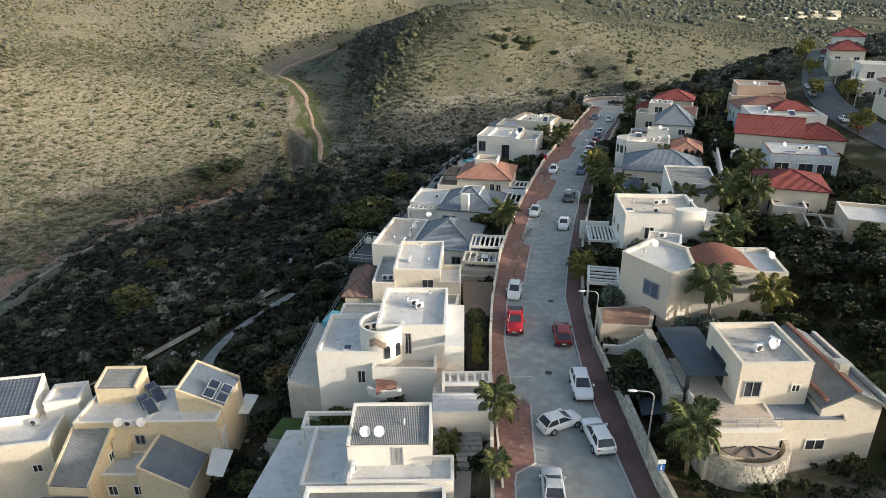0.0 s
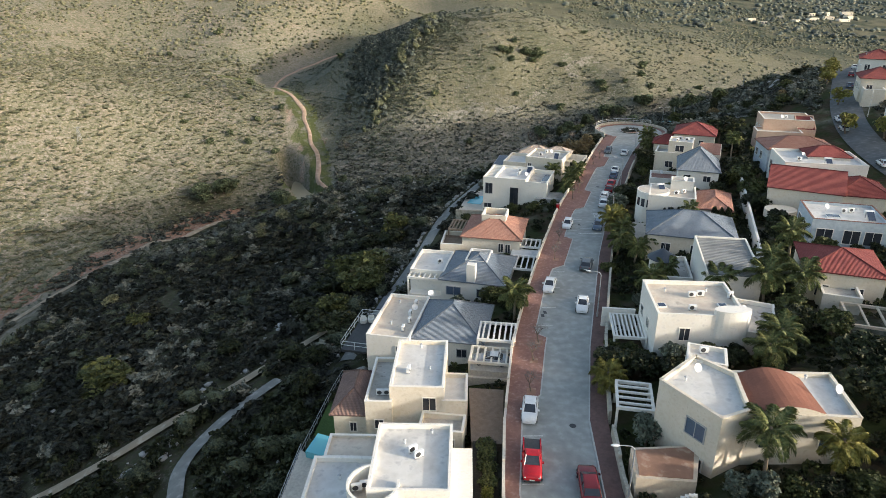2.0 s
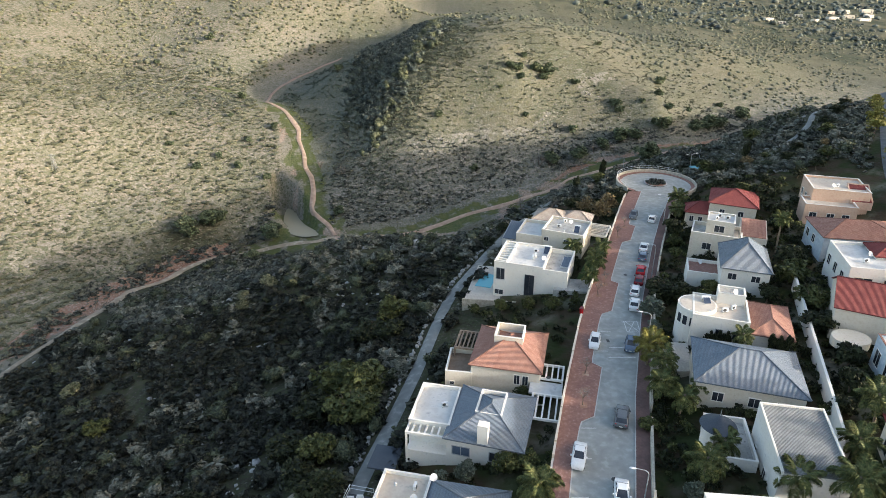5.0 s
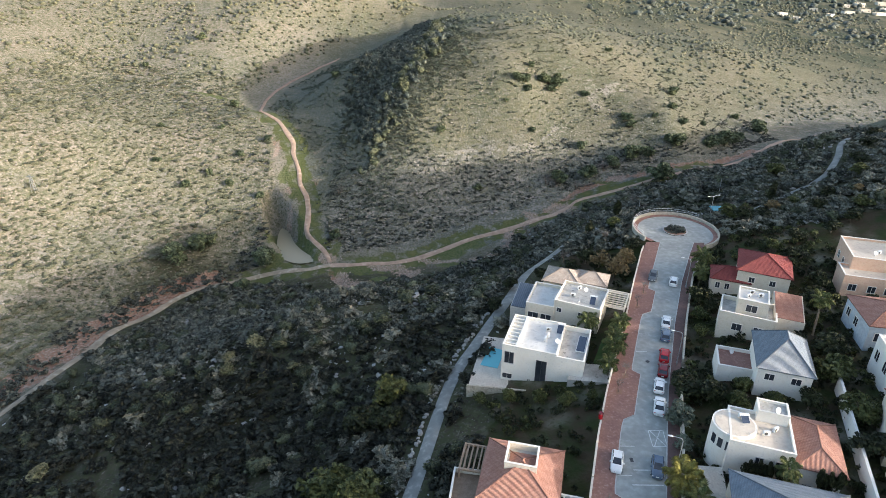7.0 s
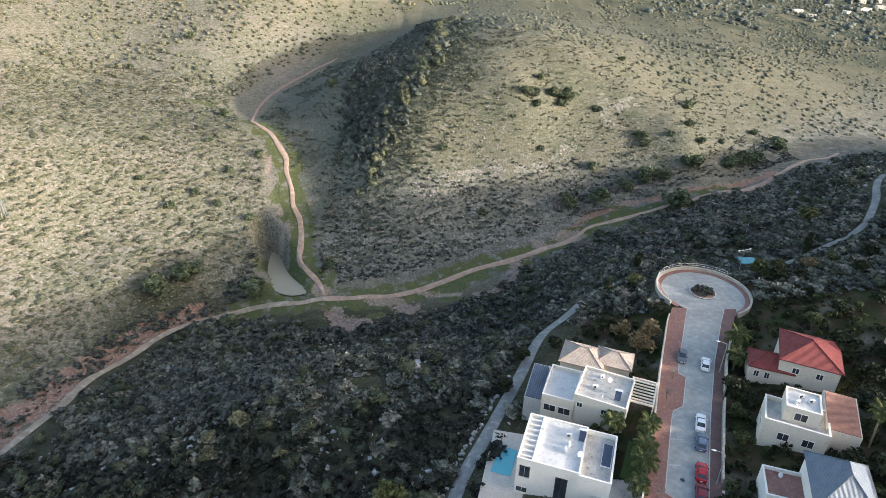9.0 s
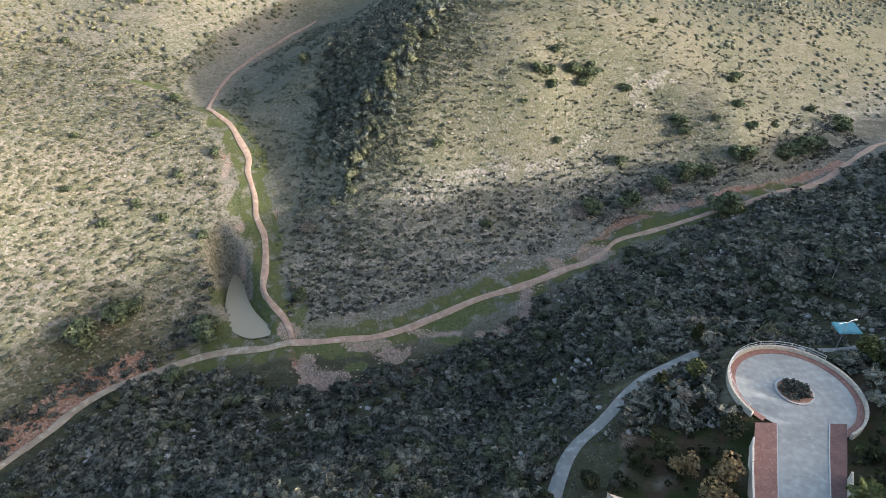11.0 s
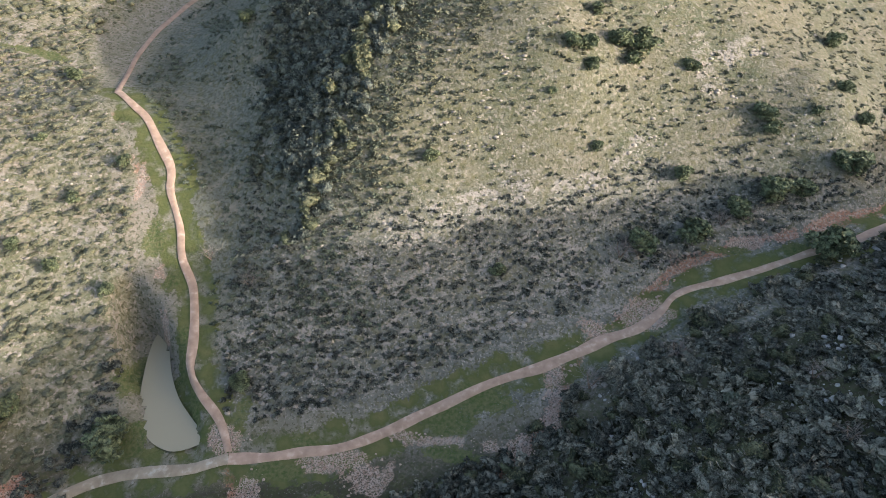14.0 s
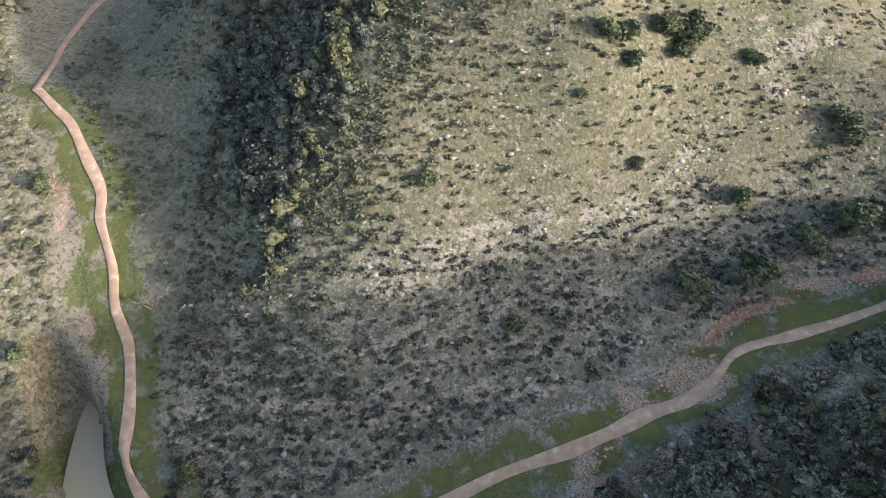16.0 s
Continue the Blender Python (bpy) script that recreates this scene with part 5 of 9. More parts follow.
def pergola(c, rot, W, D, z0, z1, n, material, label, along="v"):
    """A frame on posts with slats across its top."""
    p = thing("pergola", (c[0], c[1], z0), label, "pergola", "pergolas")
    FOOT.append(quad(c, rot, W, D))
    m = at(p, c, rot)
    w, d = W / 2, D / 2
    for x in (-w, w - 0.22):
        for y in (-d, d - 0.22):
            bm = bmesh.new()
            box(bm, x, x + 0.22, y, y + 0.22, z0, z1 - 0.3, m)
            part("post", bm, material, p)
    for x0, x1, y0, y1 in ((-w, w, -d, -d + 0.25), (-w, w, d - 0.25, d), (-w, -w + 0.25, -d + 0.25, d - 0.25), (w - 0.25, w, -d + 0.25, d - 0.25)):
        bm = bmesh.new()
        box(bm, x0, x1, y0, y1, z1 - 0.3, z1, m)
        part("beam", bm, material, p)
    for i in range(n):
        bm = bmesh.new()
        s = (i + 1) / (n + 1)
        if along == "v":
            x = -w + s * W
            box(bm, x - 0.1, x + 0.1, -d + 0.25, d - 0.25, z1 - 0.22, z1 - 0.03, m)
        else:
            y = -d + s * D
            box(bm, -w + 0.25, w - 0.25, y - 0.1, y + 0.1, z1 - 0.22, z1 - 0.03, m)
        part("slat", bm, material, p)
    return p


def railing(pts, z, hgt, material, label, gap=1.2):
    r = thing("railing", (*pts[0], z), label, "railing", "railings")
    o = Vector(r.location)
    for a, b in zip(pts, pts[1:]):
        a3, b3 = Vector((*a, z)) - o, Vector((*b, z)) - o
        L = (b3 - a3).length
        for k in (0.5, 1.0):
            bm = bmesh.new()
            rod(bm, a3 + Vector((0, 0, hgt * k)), b3 + Vector((0, 0, hgt * k)), 0.03, sides=5)
            part("rail", bm, material, r)
        n = max(1, int(L / gap))
        for i in range(n + 1):
            q = a3.lerp(b3, i / n)
            bm = bmesh.new()
            rod(bm, q, q + Vector((0, 0, hgt)), 0.03, sides=5)
            part("post", bm, material, r)


def slab(name, pts, z0, z1, material, label, category, kind="structure"):
    FOOT.append(list(pts))
    bm = bmesh.new()
    prism(bm, pts, z0, z1)
    m = bpy.data.meshes.new(name)
    bm.to_mesh(m)
    bm.free()
    m.materials.append(material)
    return tagged(new(name, m), label, category, kind=kind)


def quad(c, rot, W, D):
    a = radians(rot)
    return [(c[0] + x * math.cos(a) - y * math.sin(a), c[1] + x * math.sin(a) + y * math.cos(a)) for x, y in ((-W / 2, -D / 2), (W / 2, -D / 2), (W / 2, D / 2), (-W / 2, D / 2))]


# lower-left cluster
h = house((-26, 47), -13, "cream split-level house with tilted blue-grey tiled roofs")
flat_block(h, (-26.3, 48.2), 0, 12.6, 5.4, -13, -1.3, M_YELLOW, M_DECK, par=0.22)
mono_block(h, (-30.0, 49.8), 0, 3.8, 2.5, -3, 0.2, 0.75, M_YELLOW, M_TGREY)
mono_block(h, (-21.85, 49.6), 88, 4.9, 4.0, -12, -1.1, 0.7, M_YELLOW, M_TBLUE)
mono_block(h, (-31.2, 43.4), -4, 3.7, 4.7, -13, -4.4, -1.9, M_YELLOW, M_TGREY)
mono_block(h, (-23.3, 43.45), 88, 4.9, 4.0, -13, -4.9, -2.6, M_YELLOW, M_TBLUE)
flat_block(h, (-27.4, 44.0), 0, 3.9, 3.0, -13, -4.5, M_YELLOW, M_DECK, par=0.25)
part("chimney_box", bm_box(h, (-28.5, 45.1), 0, -0.6, 0.6, -0.4, 0.4, -4.6, -2.7), M_YELLOW, h, "small cream roof box")
part("roof_seam", bm_box(h, (-26.3, 48.2), 0, -0.25, 0.25, -2.4, 2.4, -1.5, -1.38), M_WHITE, h, "raised white seam across the roof")
row(h, (-26.3, 48.2), 0, 12.6, 5.4, "F", -3.6, 0.8, 0.9, (5.2,), framed=M_GREYW)
row(h, (-26.3, 48.2), 0, 12.6, 5.4, "R", -5.2, 1.0, 2.2, (0.6,), framed=M_WHITE, pane=M_WMETAL)
row(h, (-26.3, 48.2), 0, 12.6, 5.4, "R", -4.4, 0.7, 1.0, (3.4,))
row(h, (-27.4, 44.0), 0, 3.9, 3.0, "F", -6.6, 0.7, 0.9, (0.4, 2.6))
row(h, (-31.2, 43.4), -4, 3.7, 4.7, "R", -4.6, 0.6, 0.9, (3.2,))
for x0 in (-22.0, -20.9):
    for y0 in (47.7, 49.1):
        solar_panel(h, (x0 + 1.0, y0, -0.62 if x0 < -21.5 else -1.12), (0, 1, 0), (-1, 0, 0.46), 1.25, 1.0)
h = house((-38.5, 47.5), -13, "white house with a dark sloping roof and a small roof terrace")
flat_block(h, (-38.0, 46.8), 10, 6.0, 5.5, -13, -2.6, M_CREAM, M_DECK)
mono_block(h, (-40.5, 49.3), 10, 5.0, 4.0, -6, -2.0, -0.4, M_WHITE, M_TDARK)
flat_block(h, (-35.6, 50.0), 10, 3.0, 3.0, -8, -1.2, M_WHITE, M_DECK)
row(h, (-38.0, 46.8), 10, 6.0, 5.5, "F", -5.6, 0.7, 0.7, (4.2,))
slab("awning_canvas", [(-20.0, 53.4), (-20.0, 50.2), (-18.8, 50.2), (-18.6, 53.2)], -4.1, -4.0, M_WHITE, "white canvas awning beside the cream house", "awning")
slab("awning_canvas", [(-20.8, 45.6), (-20.2, 42.2), (-18.7, 41.9), (-18.8, 45.2)], -4.3, -4.2, M_WHITE, "white canvas awning beside the cream house", "awning")
slab("awning_panel", [(-25.6, 41.2), (-25.6, 39.0), (-21.6, 39.0), (-21.6, 41.2)], -6.1, -5.98, M_CARB, "blue panel awning below the tiled roof", "awning")
slab("awning_panel", [(-33.6, 40.9), (-33.8, 38.6), (-30.0, 38.5), (-29.8, 40.9)], -5.4, -5.28, M_TBLUE, "blue-grey tiled awning below the roof", "awning")

# bottom house with the tiled mono roof
h = house((-4, 37), -6, "white villa with a grey tiled roof and stepped terraces")
mono_block(h, (-3.85, 38.0), 0, 6.0, 4.3, -6, 4.0, 4.25, M_WHITE, M_TGREY)
flat_block(h, (-3.0, 35.2), 0, 7.4, 2.6, -6, 2.4, M_WHITE, M_DECK, par=0.3)
flat_block(h, (-8.6, 38.0), 0, 3.2, 6.4, -6, 1.4, M_WHITE, M_DECK, par=0.35)
window(h, (-3.85, 38.0), 0, 6.0, 4.3, "F", 3.3, 2.3, 0.6, 1.35, framed=M_GREYW, name="door", pane=M_METAL)
flat_block(h, (-4.6, 30.8), 0, 9.4, 5.0, -6, 2.6, M_WHITE, M_TGREY, par=0.35)
slab("terrace_deck", [(-10.3, 35), (-10.3, 44.5), (-13.6, 44.5), (-15.2, 34.0)], -9, -1.5, M_DECK, "grey paved terrace beside the villa", "terrace")
pergola((-9.4, 43.2), 0, 4.6, 2.2, -4, 0.6, 0, M_WHITE, "white concrete pergola frame over the garden")
slab("carport_roof", quad((1.6, 42.3), 0, 4.9, 2.8), 2.5, 2.75, M_DECK, "flat pale carport roof beside the pavement", "carport")
for k in range(8):
    slab("stair_step", quad((2.0, 41.2 - 0.42 * k), 0, 2.1, 0.44), -3, 1.2 - 0.17 * k, M_CONC, "grey concrete garden step", "step")
slab("stair_landing", quad((1.6, 36.0), 0, 3.6, 3.8), -3, -0.3, M_PAVING, "pale paved landing below the steps", "paving")
slab("wall_stair", [(3.95, 33.5), (4.1, 33.5), (4.2, 41), (4.05, 41)], -3, 2.5, M_WHITE, "white wall beside the garden steps", "wall")
for k in range(5):
    slab("roof_seam", quad((1.6, 41.2 + 0.55 * k), 0, 4.8, 0.05), 2.75, 2.79, M_WHITE, "pale seam across the carport roof", "roof seam")
slab("wall_carport", quad((1.6, 40.95), 0, 4.9, 0.2), -3, 2.9, M_WHITE, "white carport wall", "wall")
slab("lawn_patch", [(-16, 46.2), (-9.8, 45.2), (-9.6, 48.4), (-15.2, 49)], -3.7, -3.6, M_LAWN, "small bright green lawn", "lawn")
slab("wall_lawn", [(-16, 46.2), (-9.8, 45.2), (-9.6, 48.4), (-15.2, 49)], -9, -3.7, M_STONE, "stone wall holding up the lawn", "wall")

# white house with the cylinder
h = house((-4, 52), -7, "white cubist house with a curved stair drum and flat roofs")
flat_block(h, (-2.7, 53.0), -2, 6.2, 7.6, -7, 6.0, M_WHITE, M_DECK)
flat_block(h, (-8.4, 51.6), -2, 5.4, 7.0, -7, 4.0, M_WHITE, M_DECK)
flat_block(h, (-8.2, 57.4), -2, 4.4, 3.0, -7, 3.2, M_CREAM, M_DECKC, par=0.25)
flat_block(h, (-3.4, 48.4), -2, 5.6, 2.6, -7, 2.9, M_WHITE, M_PAVING, par=0.5)
bm = bmesh.new()
for i in range(32):
    a0, a1 = radians(88 + i * 8.8), radians(88 + (i + 1) * 8.8)
    prism(bm, [(-5.5 + r * math.cos(a) + 4, 50.0 + r * math.sin(a) - 52) for r, a in ((1.8, a0), (2.0, a0), (2.0, a1), (1.8, a1))], -2 + 7, 6.05 + 7)
weld(part("stair_drum", bm, M_WHITE, h, "curved white stair drum").data)
bm = bmesh.new()
prism(bm, [(-5.5 + 4 + 1.78 * math.cos(a), 50.0 - 52 + 1.78 * math.sin(a)) for a in np.linspace(0, 6.283, 24, endpoint=False)], 4, 4.7 + 7)
part("drum_roof", bm, M_PAVING, h)
for deg in (287, 318):
    a = radians(deg)
    m = Matrix.Translation((-5.5 + 4 + 2.0 * math.cos(a), 50.0 - 52 + 2.0 * math.sin(a), 7)) @ Matrix.Rotation(a + math.pi / 2, 4, "Z")
    bm = bmesh.new()
    box(bm, -0.26, 0.26, -0.05, 0.06, 3.35, 4.35, m)
    rod(bm, m @ Vector((0, -0.05, 4.35)), m @ Vector((0, 0.06, 4.35)), 0.26, 0.26, 12)
    part("window", bm, M_GLASS, h, "small arched dark window")
for k in range(12):
    a = radians(245 + 3.4 * k)
    for j in range(2):
        m = Matrix.Translation((-5.5 + 4 + 2.0 * math.cos(a), 50.0 - 52 + 2.0 * math.sin(a), 7 + 4.85 + 0.36 * j - 0.25 * abs(k - 4) * 0.3)) @ Matrix.Rotation(a + math.pi / 2, 4, "Z")
        bm = bmesh.new()
        box(bm, -0.11, 0.11, -0.05, 0.02, 0, 0.3, m)
        part("stone", bm, M_ROCKP, h)
# side gallery towards the pavement, open above and with an arch below
m = at(h, (1.15, 51.4), -2)
for y0, y1, z0, z1, x0, x1 in ((-4.2, 3.4, 4.75, 5.1, -0.85, 0.85), (3.1, 3.4, 1.4, 4.75, -0.85, 0.85), (-1.2, -0.9, 1.4, 4.75, 0.55, 0.85), (-4.2, -3.9, 3.6, 4.75, -0.85, 0.85), (-1.0, 3.2, 1.4, 2.6, 0.6, 0.85), (-4.2, 3.4, -4, 1.4, -0.85, 0.85)):
    bm = bmesh.new()
    box(bm, x0, x1, y0, y1, z0, z1, m)
    part("porch_frame", bm, M_WHITE, h)
bm = bmesh.new()
for i in range(12):
    xs = [-0.75 + 1.5 * k / 12 for k in (i, i + 1)]
    zs = [2.75 + 0.75 * math.sqrt(max(0.0, 1 - (x / 0.75) ** 2)) for x in xs]
    vs = [[bm.verts.new(m @ Vector((x, y, z))) for x, z in ((xs[0], zs[0]), (xs[1], zs[1]), (xs[1], 3.62), (xs[0], 3.62))] for y in (-4.2, -3.95)]
    bm.faces.new(vs[0])
    bm.faces.new(vs[1][::-1])
    bm.faces.new((vs[0][1], vs[0][0], vs[1][0], vs[1][1]))
weld(part("arch", bm, M_WHITE, h, "white round arch over the entrance").data)
for x0 in (-0.85, 0.75):
    bm = bmesh.new()
    box(bm, x0, x0 + 0.1, -4.2, -3.95, 1.4, 3.62, m)
    part("arch_pier", bm, M_WHITE, h)
row(h, (-8.4, 51.6), -2, 5.4, 7.0, "F", 0.9, 0.6, 1.2, (3.6,))
row(h, (-2.7, 53.0), -2, 6.2, 7.6, "F", 3.2, 0.45, 2.0, (2.6,), framed=M_GREYW)
row(h, (-3.4, 48.4), -2, 5.6, 2.6, "F", -3.4, 0.6, 0.8, (0.8, 2.6, 4.0))
row(h, (-3.4, 48.4), -2, 5.6, 2.6, "F", -0.6, 1.2, 1.5, (1.2,))
part_mesh("door_canopy", roof_mesh("door_canopy", [[(-1.0, -0.9, 0.0), (0.9, -0.2, 0.0), (0.9, 0.5, 0.5), (-0.9, 0.5, 0.5)]], M_TPINK, at(h, (-5.0, 46.8), 10) @ Matrix.Translation((0, 0, 1.3))), h, "small tiled door canopy")
bm = bmesh.new()
for i in range(10):
    a0, a1 = radians(205 + 11 * i), radians(205 + 11 * (i + 1))
    prism(bm, [(-5.0 + 4 + 1.9 * r * math.cos(a), 47.2 - 52 + 1.25 * r * math.sin(a)) for r, a in ((0.82, a0), (1.0, a0), (1.0, a1), (0.82, a1))], 7.7, 8.35)
weld(part("canopy_rim", bm, M_WHITE, h, "curved white rim round the door canopy").data)
slab("terrace_west", [(-14.4, 49.2), (-11.1, 48.2), (-11.0, 58), (-13.6, 60.5)], -9, 0.2, M_PAVING, "long pale terrace along the white house", "terrace")
railing([(-14.3, 49.3), (-13.5, 60.3)], 0.2, 0.8, M_METAL, "metal railing along the terrace")
slab("pool_water", [(-12.9, 59.4), (-11.2, 58.8), (-10.4, 61.2), (-12.2, 61.9)], -3, 0.9, M_POOL, "small turquoise roof pool", "pool")
slab("entrance_paving", [(-1, 44.4), (4.1, 44.2), (4.3, 48), (-0.6, 49.2)], -4, 1.6, M_PAVING, "paved entrance court", "court")
pergola((2.0, 45.3), 0, 4.2, 1.8, 1.0, 3.2, 5, M_WHITE, "white entrance pergola with slats")

# beige house
h = house((-3, 67), -7, "beige three-storey house with stepped flat roofs and a brown tiled wing")
flat_block(h, (-2.6, 67.6), -3, 5.2, 8.4, -7, 5.0, M_CREAM, M_DECK)
flat_block(h, (0.9, 65.4), -3, 2.4, 4.6, -7, 3.6, M_CREAM, M_DECK)
flat_block(h, (-6.3, 67.0), -3, 2.6, 7.6, -7, 3.5, M_CREAM, M_CONC)
flat_block(h, (-0.4, 61.8), -8, 4.2, 2.6, -7, 2.2, M_CREAM, M_PAVING, par=0.6)
hip_block(h, (-9.0, 67.2), -3, 4.4, 7.4, -7, 1.7, 3.4, M_CREAM, M_TBROWN)
row(h, (-6.3, 67.0), -3, 2.6, 7.6, "F", 0.4, 0.8, 1.0, (0.9,))
row(h, (-2.6, 67.6), -3, 5.2, 8.4, "F", 2.4, 1.2, 1.4, (3.2,))
row(h, (-0.4, 61.8), -8, 4.2, 2.6, "F", 0.3, 0.35, 1.0, (0.6, 1.4, 2.2, 3.0))
row(h, (-9.0, 67.2), -3, 3.7, 6.7, "F", -0.4, 0.6, 1.0, (1.6,))
slab("court_deck", [(2.3, 60.6), (5.2, 60.2), (6.0, 68.6), (2.4, 69.0)], -4, 0.9, M_WOOD, "weathered wooden court beside the beige house", "court")
slab("lawn_patch", [(-15, 62), (-10.8, 61), (-10.4, 72), (-13.5, 74)], -8.5, -4.4, M_LAWN, "green lawn above the slope", "lawn")
railing([(-15.4, 61), (-13.4, 75), (-12.6, 79)], -4.4, 1.0, M_METAL, "wire fence along the garden's edge")

# blue hipped house with flat beige roof
h = house((-2, 81), -7, "white house with a blue-grey hipped roof and a flat beige roof")
flat_block(h, (-5.7, 82.3), -12, 5.2, 10.6, -7, 2.3, M_WHITE, M_DECKC)
hip_block(h, (1.0, 81.4), -11, 8.8, 9.8, -7, 1.9, 4.5, M_WHITE, M_TBLUE)
row(h, (-5.7, 82.3), -12, 5.2, 10.6, "F", 0.2, 0.8, 0.9, (3.6,))
row(h, (-5.7, 82.3), -12, 5.2, 10.6, "F", -2.8, 1.0, 0.9, (1.2,))
row(h, (1.0, 81.4), -11, 8.1, 9.1, "F", -0.2, 1.1, 1.0, (1.0, 5.2), framed=M_GREYW)
slab("balcony_deck", quad((-10.4, 83.4), -12, 3.2, 8.2), -1.3, -1.0, M_DARK, "dark balcony floor on posts", "balcony")
railing([(-12.8, 80.0), (-11.1, 88.0), (-8.4, 87.4)], -1.0, 1.0, M_WMETAL, "white metal railing along the balcony", 1.4)
railing([(-12.8, 80.0), (-9.4, 79.2)], -1.0, 1.0, M_WMETAL, "white metal railing along the balcony", 1.4)
pergola((6.0, 77.6), -9, 4.4, 4.2, -2, 2.7, 6, M_WHITE, "white slatted carport pergola")
pergola((5.1, 73.5), -9, 4.9, 3.4, -2, 2.1, 5, M_CREAM, "cream slatted carport pergola over a parked car")
slab("carport_floor", quad((5.4, 75.4), -9, 5.0, 8.0), -4, 0.3, M_PAVING, "carport floor", "carport")

# blue house with chimney
h = house((3, 97), -7, "white house with a blue-grey hipped roof, roof well and chimney")
hip_block(h, (4.9, 97.3), -15, 9.6, 10.4, -7, 1.7, 4.0, M_WHITE, M_TBLUE)
flat_block(h, (4.9, 97.9), -14, 3.2, 4.4, 1.6, 3.4, M_WHITE, M_CONC, par=0.9)
flat_block(h, (-1.9, 99.6), -12, 5.0, 7.4, -7, 1.9, M_WHITE, M_DECK)
bm = bm_box(h, (3.6, 92.9), -15, -0.6, 0.6, -0.5, 0.5, 1.6, 4.3)
part("chimney", bm, M_WHITE, h, "white plastered chimney")
row(h, (4.9, 97.3), -15, 8.9, 9.7, "F", -0.6, 2.0, 1.2, (0.8,), framed=M_GREYW, pane=M_CARB)
row(h, (4.9, 97.3), -15, 8.9, 9.7, "F", -0.6, 1.6, 1.2, (5.2,), framed=M_GREYW)
row(h, (4.9, 97.3), -15, 8.9, 9.7, "F", -4.0, 0.9, 1.2, (0.8, 3.0))
pergola((-2.4, 96.2), -12, 5.4, 4.0, -6, 1.5, 6, M_WHITE, "white concrete pergola on the side terrace")
slab("terrace_floor", quad((-2.4, 96.2), -12, 5.2, 3.8), -7, -1.2, M_WHITE, "side terrace of the blue-roofed house", "terrace")
slab("balcony_box", quad((11.6, 99.2), -13, 3.6, 4.0), -1.5, -1.2, M_WHITE, "entrance balcony", "balcony")
pergola((11.8, 99.4), -13, 4.0, 5.0, -3, 1.6, 4, M_WHITE, "white entrance frame with posts")
slab("shed_roof", quad((-8.0, 95.6), -12, 3.4, 4.0), -3.4, -3.2, M_TDARK, "dark blue shade roof beside the lane", "shade roof")

# red hipped house
h = house((8, 110), -7, "cream house with a terracotta hipped roof and a roof well")
hip_block(h, (8.2, 110.1), -13, 9.8, 10.2, -7, 3.0, 5.2, M_CREAM, M_TPINK)
flat_block(h, (8.2, 110.9), -13, 3.9, 3.6, 3.0, 5.35, M_CREAM, M_CONC, par=0.95)
flat_block(h, (1.4, 109.4), -8, 3.6, 5.6, -7, 1.5, M_CREAM, M_WOOD, par=0.7)
row(h, (8.2, 110.1), -13, 9.1, 9.5, "F", 0.7, 0.7, 1.4, (5.8, 6.9))
row(h, (8.2, 110.1), -13, 9.1, 9.5, "F", -1.6, 0.7, 0.6, (1.6,))
row(h, (1.4, 109.4), -8, 3.6, 5.6, "F", -0.6, 0.5, 0.5, (0.7,))
pergola((2.4, 113.4), -12, 3.0, 4.6, -5, 2.3, 4, M_WOOD, "brown wooden pergola on the terrace")
pergola((13.2, 106.4), -13, 3.8, 3.4, -3, 1.8, 4, M_WHITE, "white slatted entrance pergola")
slab("entrance_roof", quad((12.3, 103.4), -13, 4.2, 2.6), 1.1, 1.35, M_DECK, "flat entrance roof", "roof")
slab("plot_walls", quad((4.5, 103.6), -13, 15.0, 0.3), -6, -0.2, M_STONE, "stone wall between the plots", "wall")

# modern white house
h = house((15, 139), -6, "modern white cube house with a tall glass slot")
flat_block(h, (13.2, 139.0), -18, 8.6, 9.2, -6, 3.8, M_WHITE, M_DECK, par=0.4)
flat_block(h, (19.2, 137.0), -18, 4.4, 9.2, -6, 3.5, M_WHITE, M_CONC, par=0.8)
m = at(h, (13.2, 139.0), -18)
for i in range(8):
    bm = bmesh.new()
    box(bm, -4.1, -2.3, -3.9 + i * 1.05, -3.7 + i * 1.05, 3.45, 3.78, m)
    part("slat", bm, M_WHITE, h)
part("roof_beam", bm_box(h, (13.2, 139.0), -18, -2.3, -2.0, -4.4, 4.4, 3.42, 3.84), M_WHITE, h)
window(h, (13.2, 139.0), -18, 8.6, 9.2, "F", 5.6, -4.6, 1.5, 6.6, framed=M_DARK, name="glass_slot")
row(h, (13.2, 139.0), -18, 8.6, 9.2, "F", 0.5, 1.4, 2.1, (0.5,), framed=M_GREYW)
row(h, (13.2, 139.0), -18, 8.6, 9.2, "F", -2.5, 1.5, 0.9, (0.3,))
row(h, (13.2, 139.0), -18, 8.6, 9.2, "F", -2.4, 0.4, 0.5, (4.4,))
slab("terrace_north", [(2.3, 133.6), (24.8, 130.6), (25.6, 134.6), (9, 137), (11, 147), (5.6, 148)], -8, -3.0, M_PAVING, "raised pale terrace round the modern house", "terrace")
slab("wall_terrace", [(2.1, 133.2), (24.8, 130.2), (24.8, 130.5), (2.2, 133.5)], -9, -2.2, M_STONE, "long pale retaining wall", "wall")
slab("pool_water", [(4.6, 139.5), (7.4, 138.6), (9.0, 143.6), (6.4, 144.6)], -4, -2.93, M_POOL, "pool beside the modern house", "pool")
slab("ramp_slab", [(17.5, 131.4), (25.0, 130.6), (26.6, 134.8), (19.0, 135.8)], -3, 0.6, M_CONC, "grey garden terrace beside the pavement", "terrace")
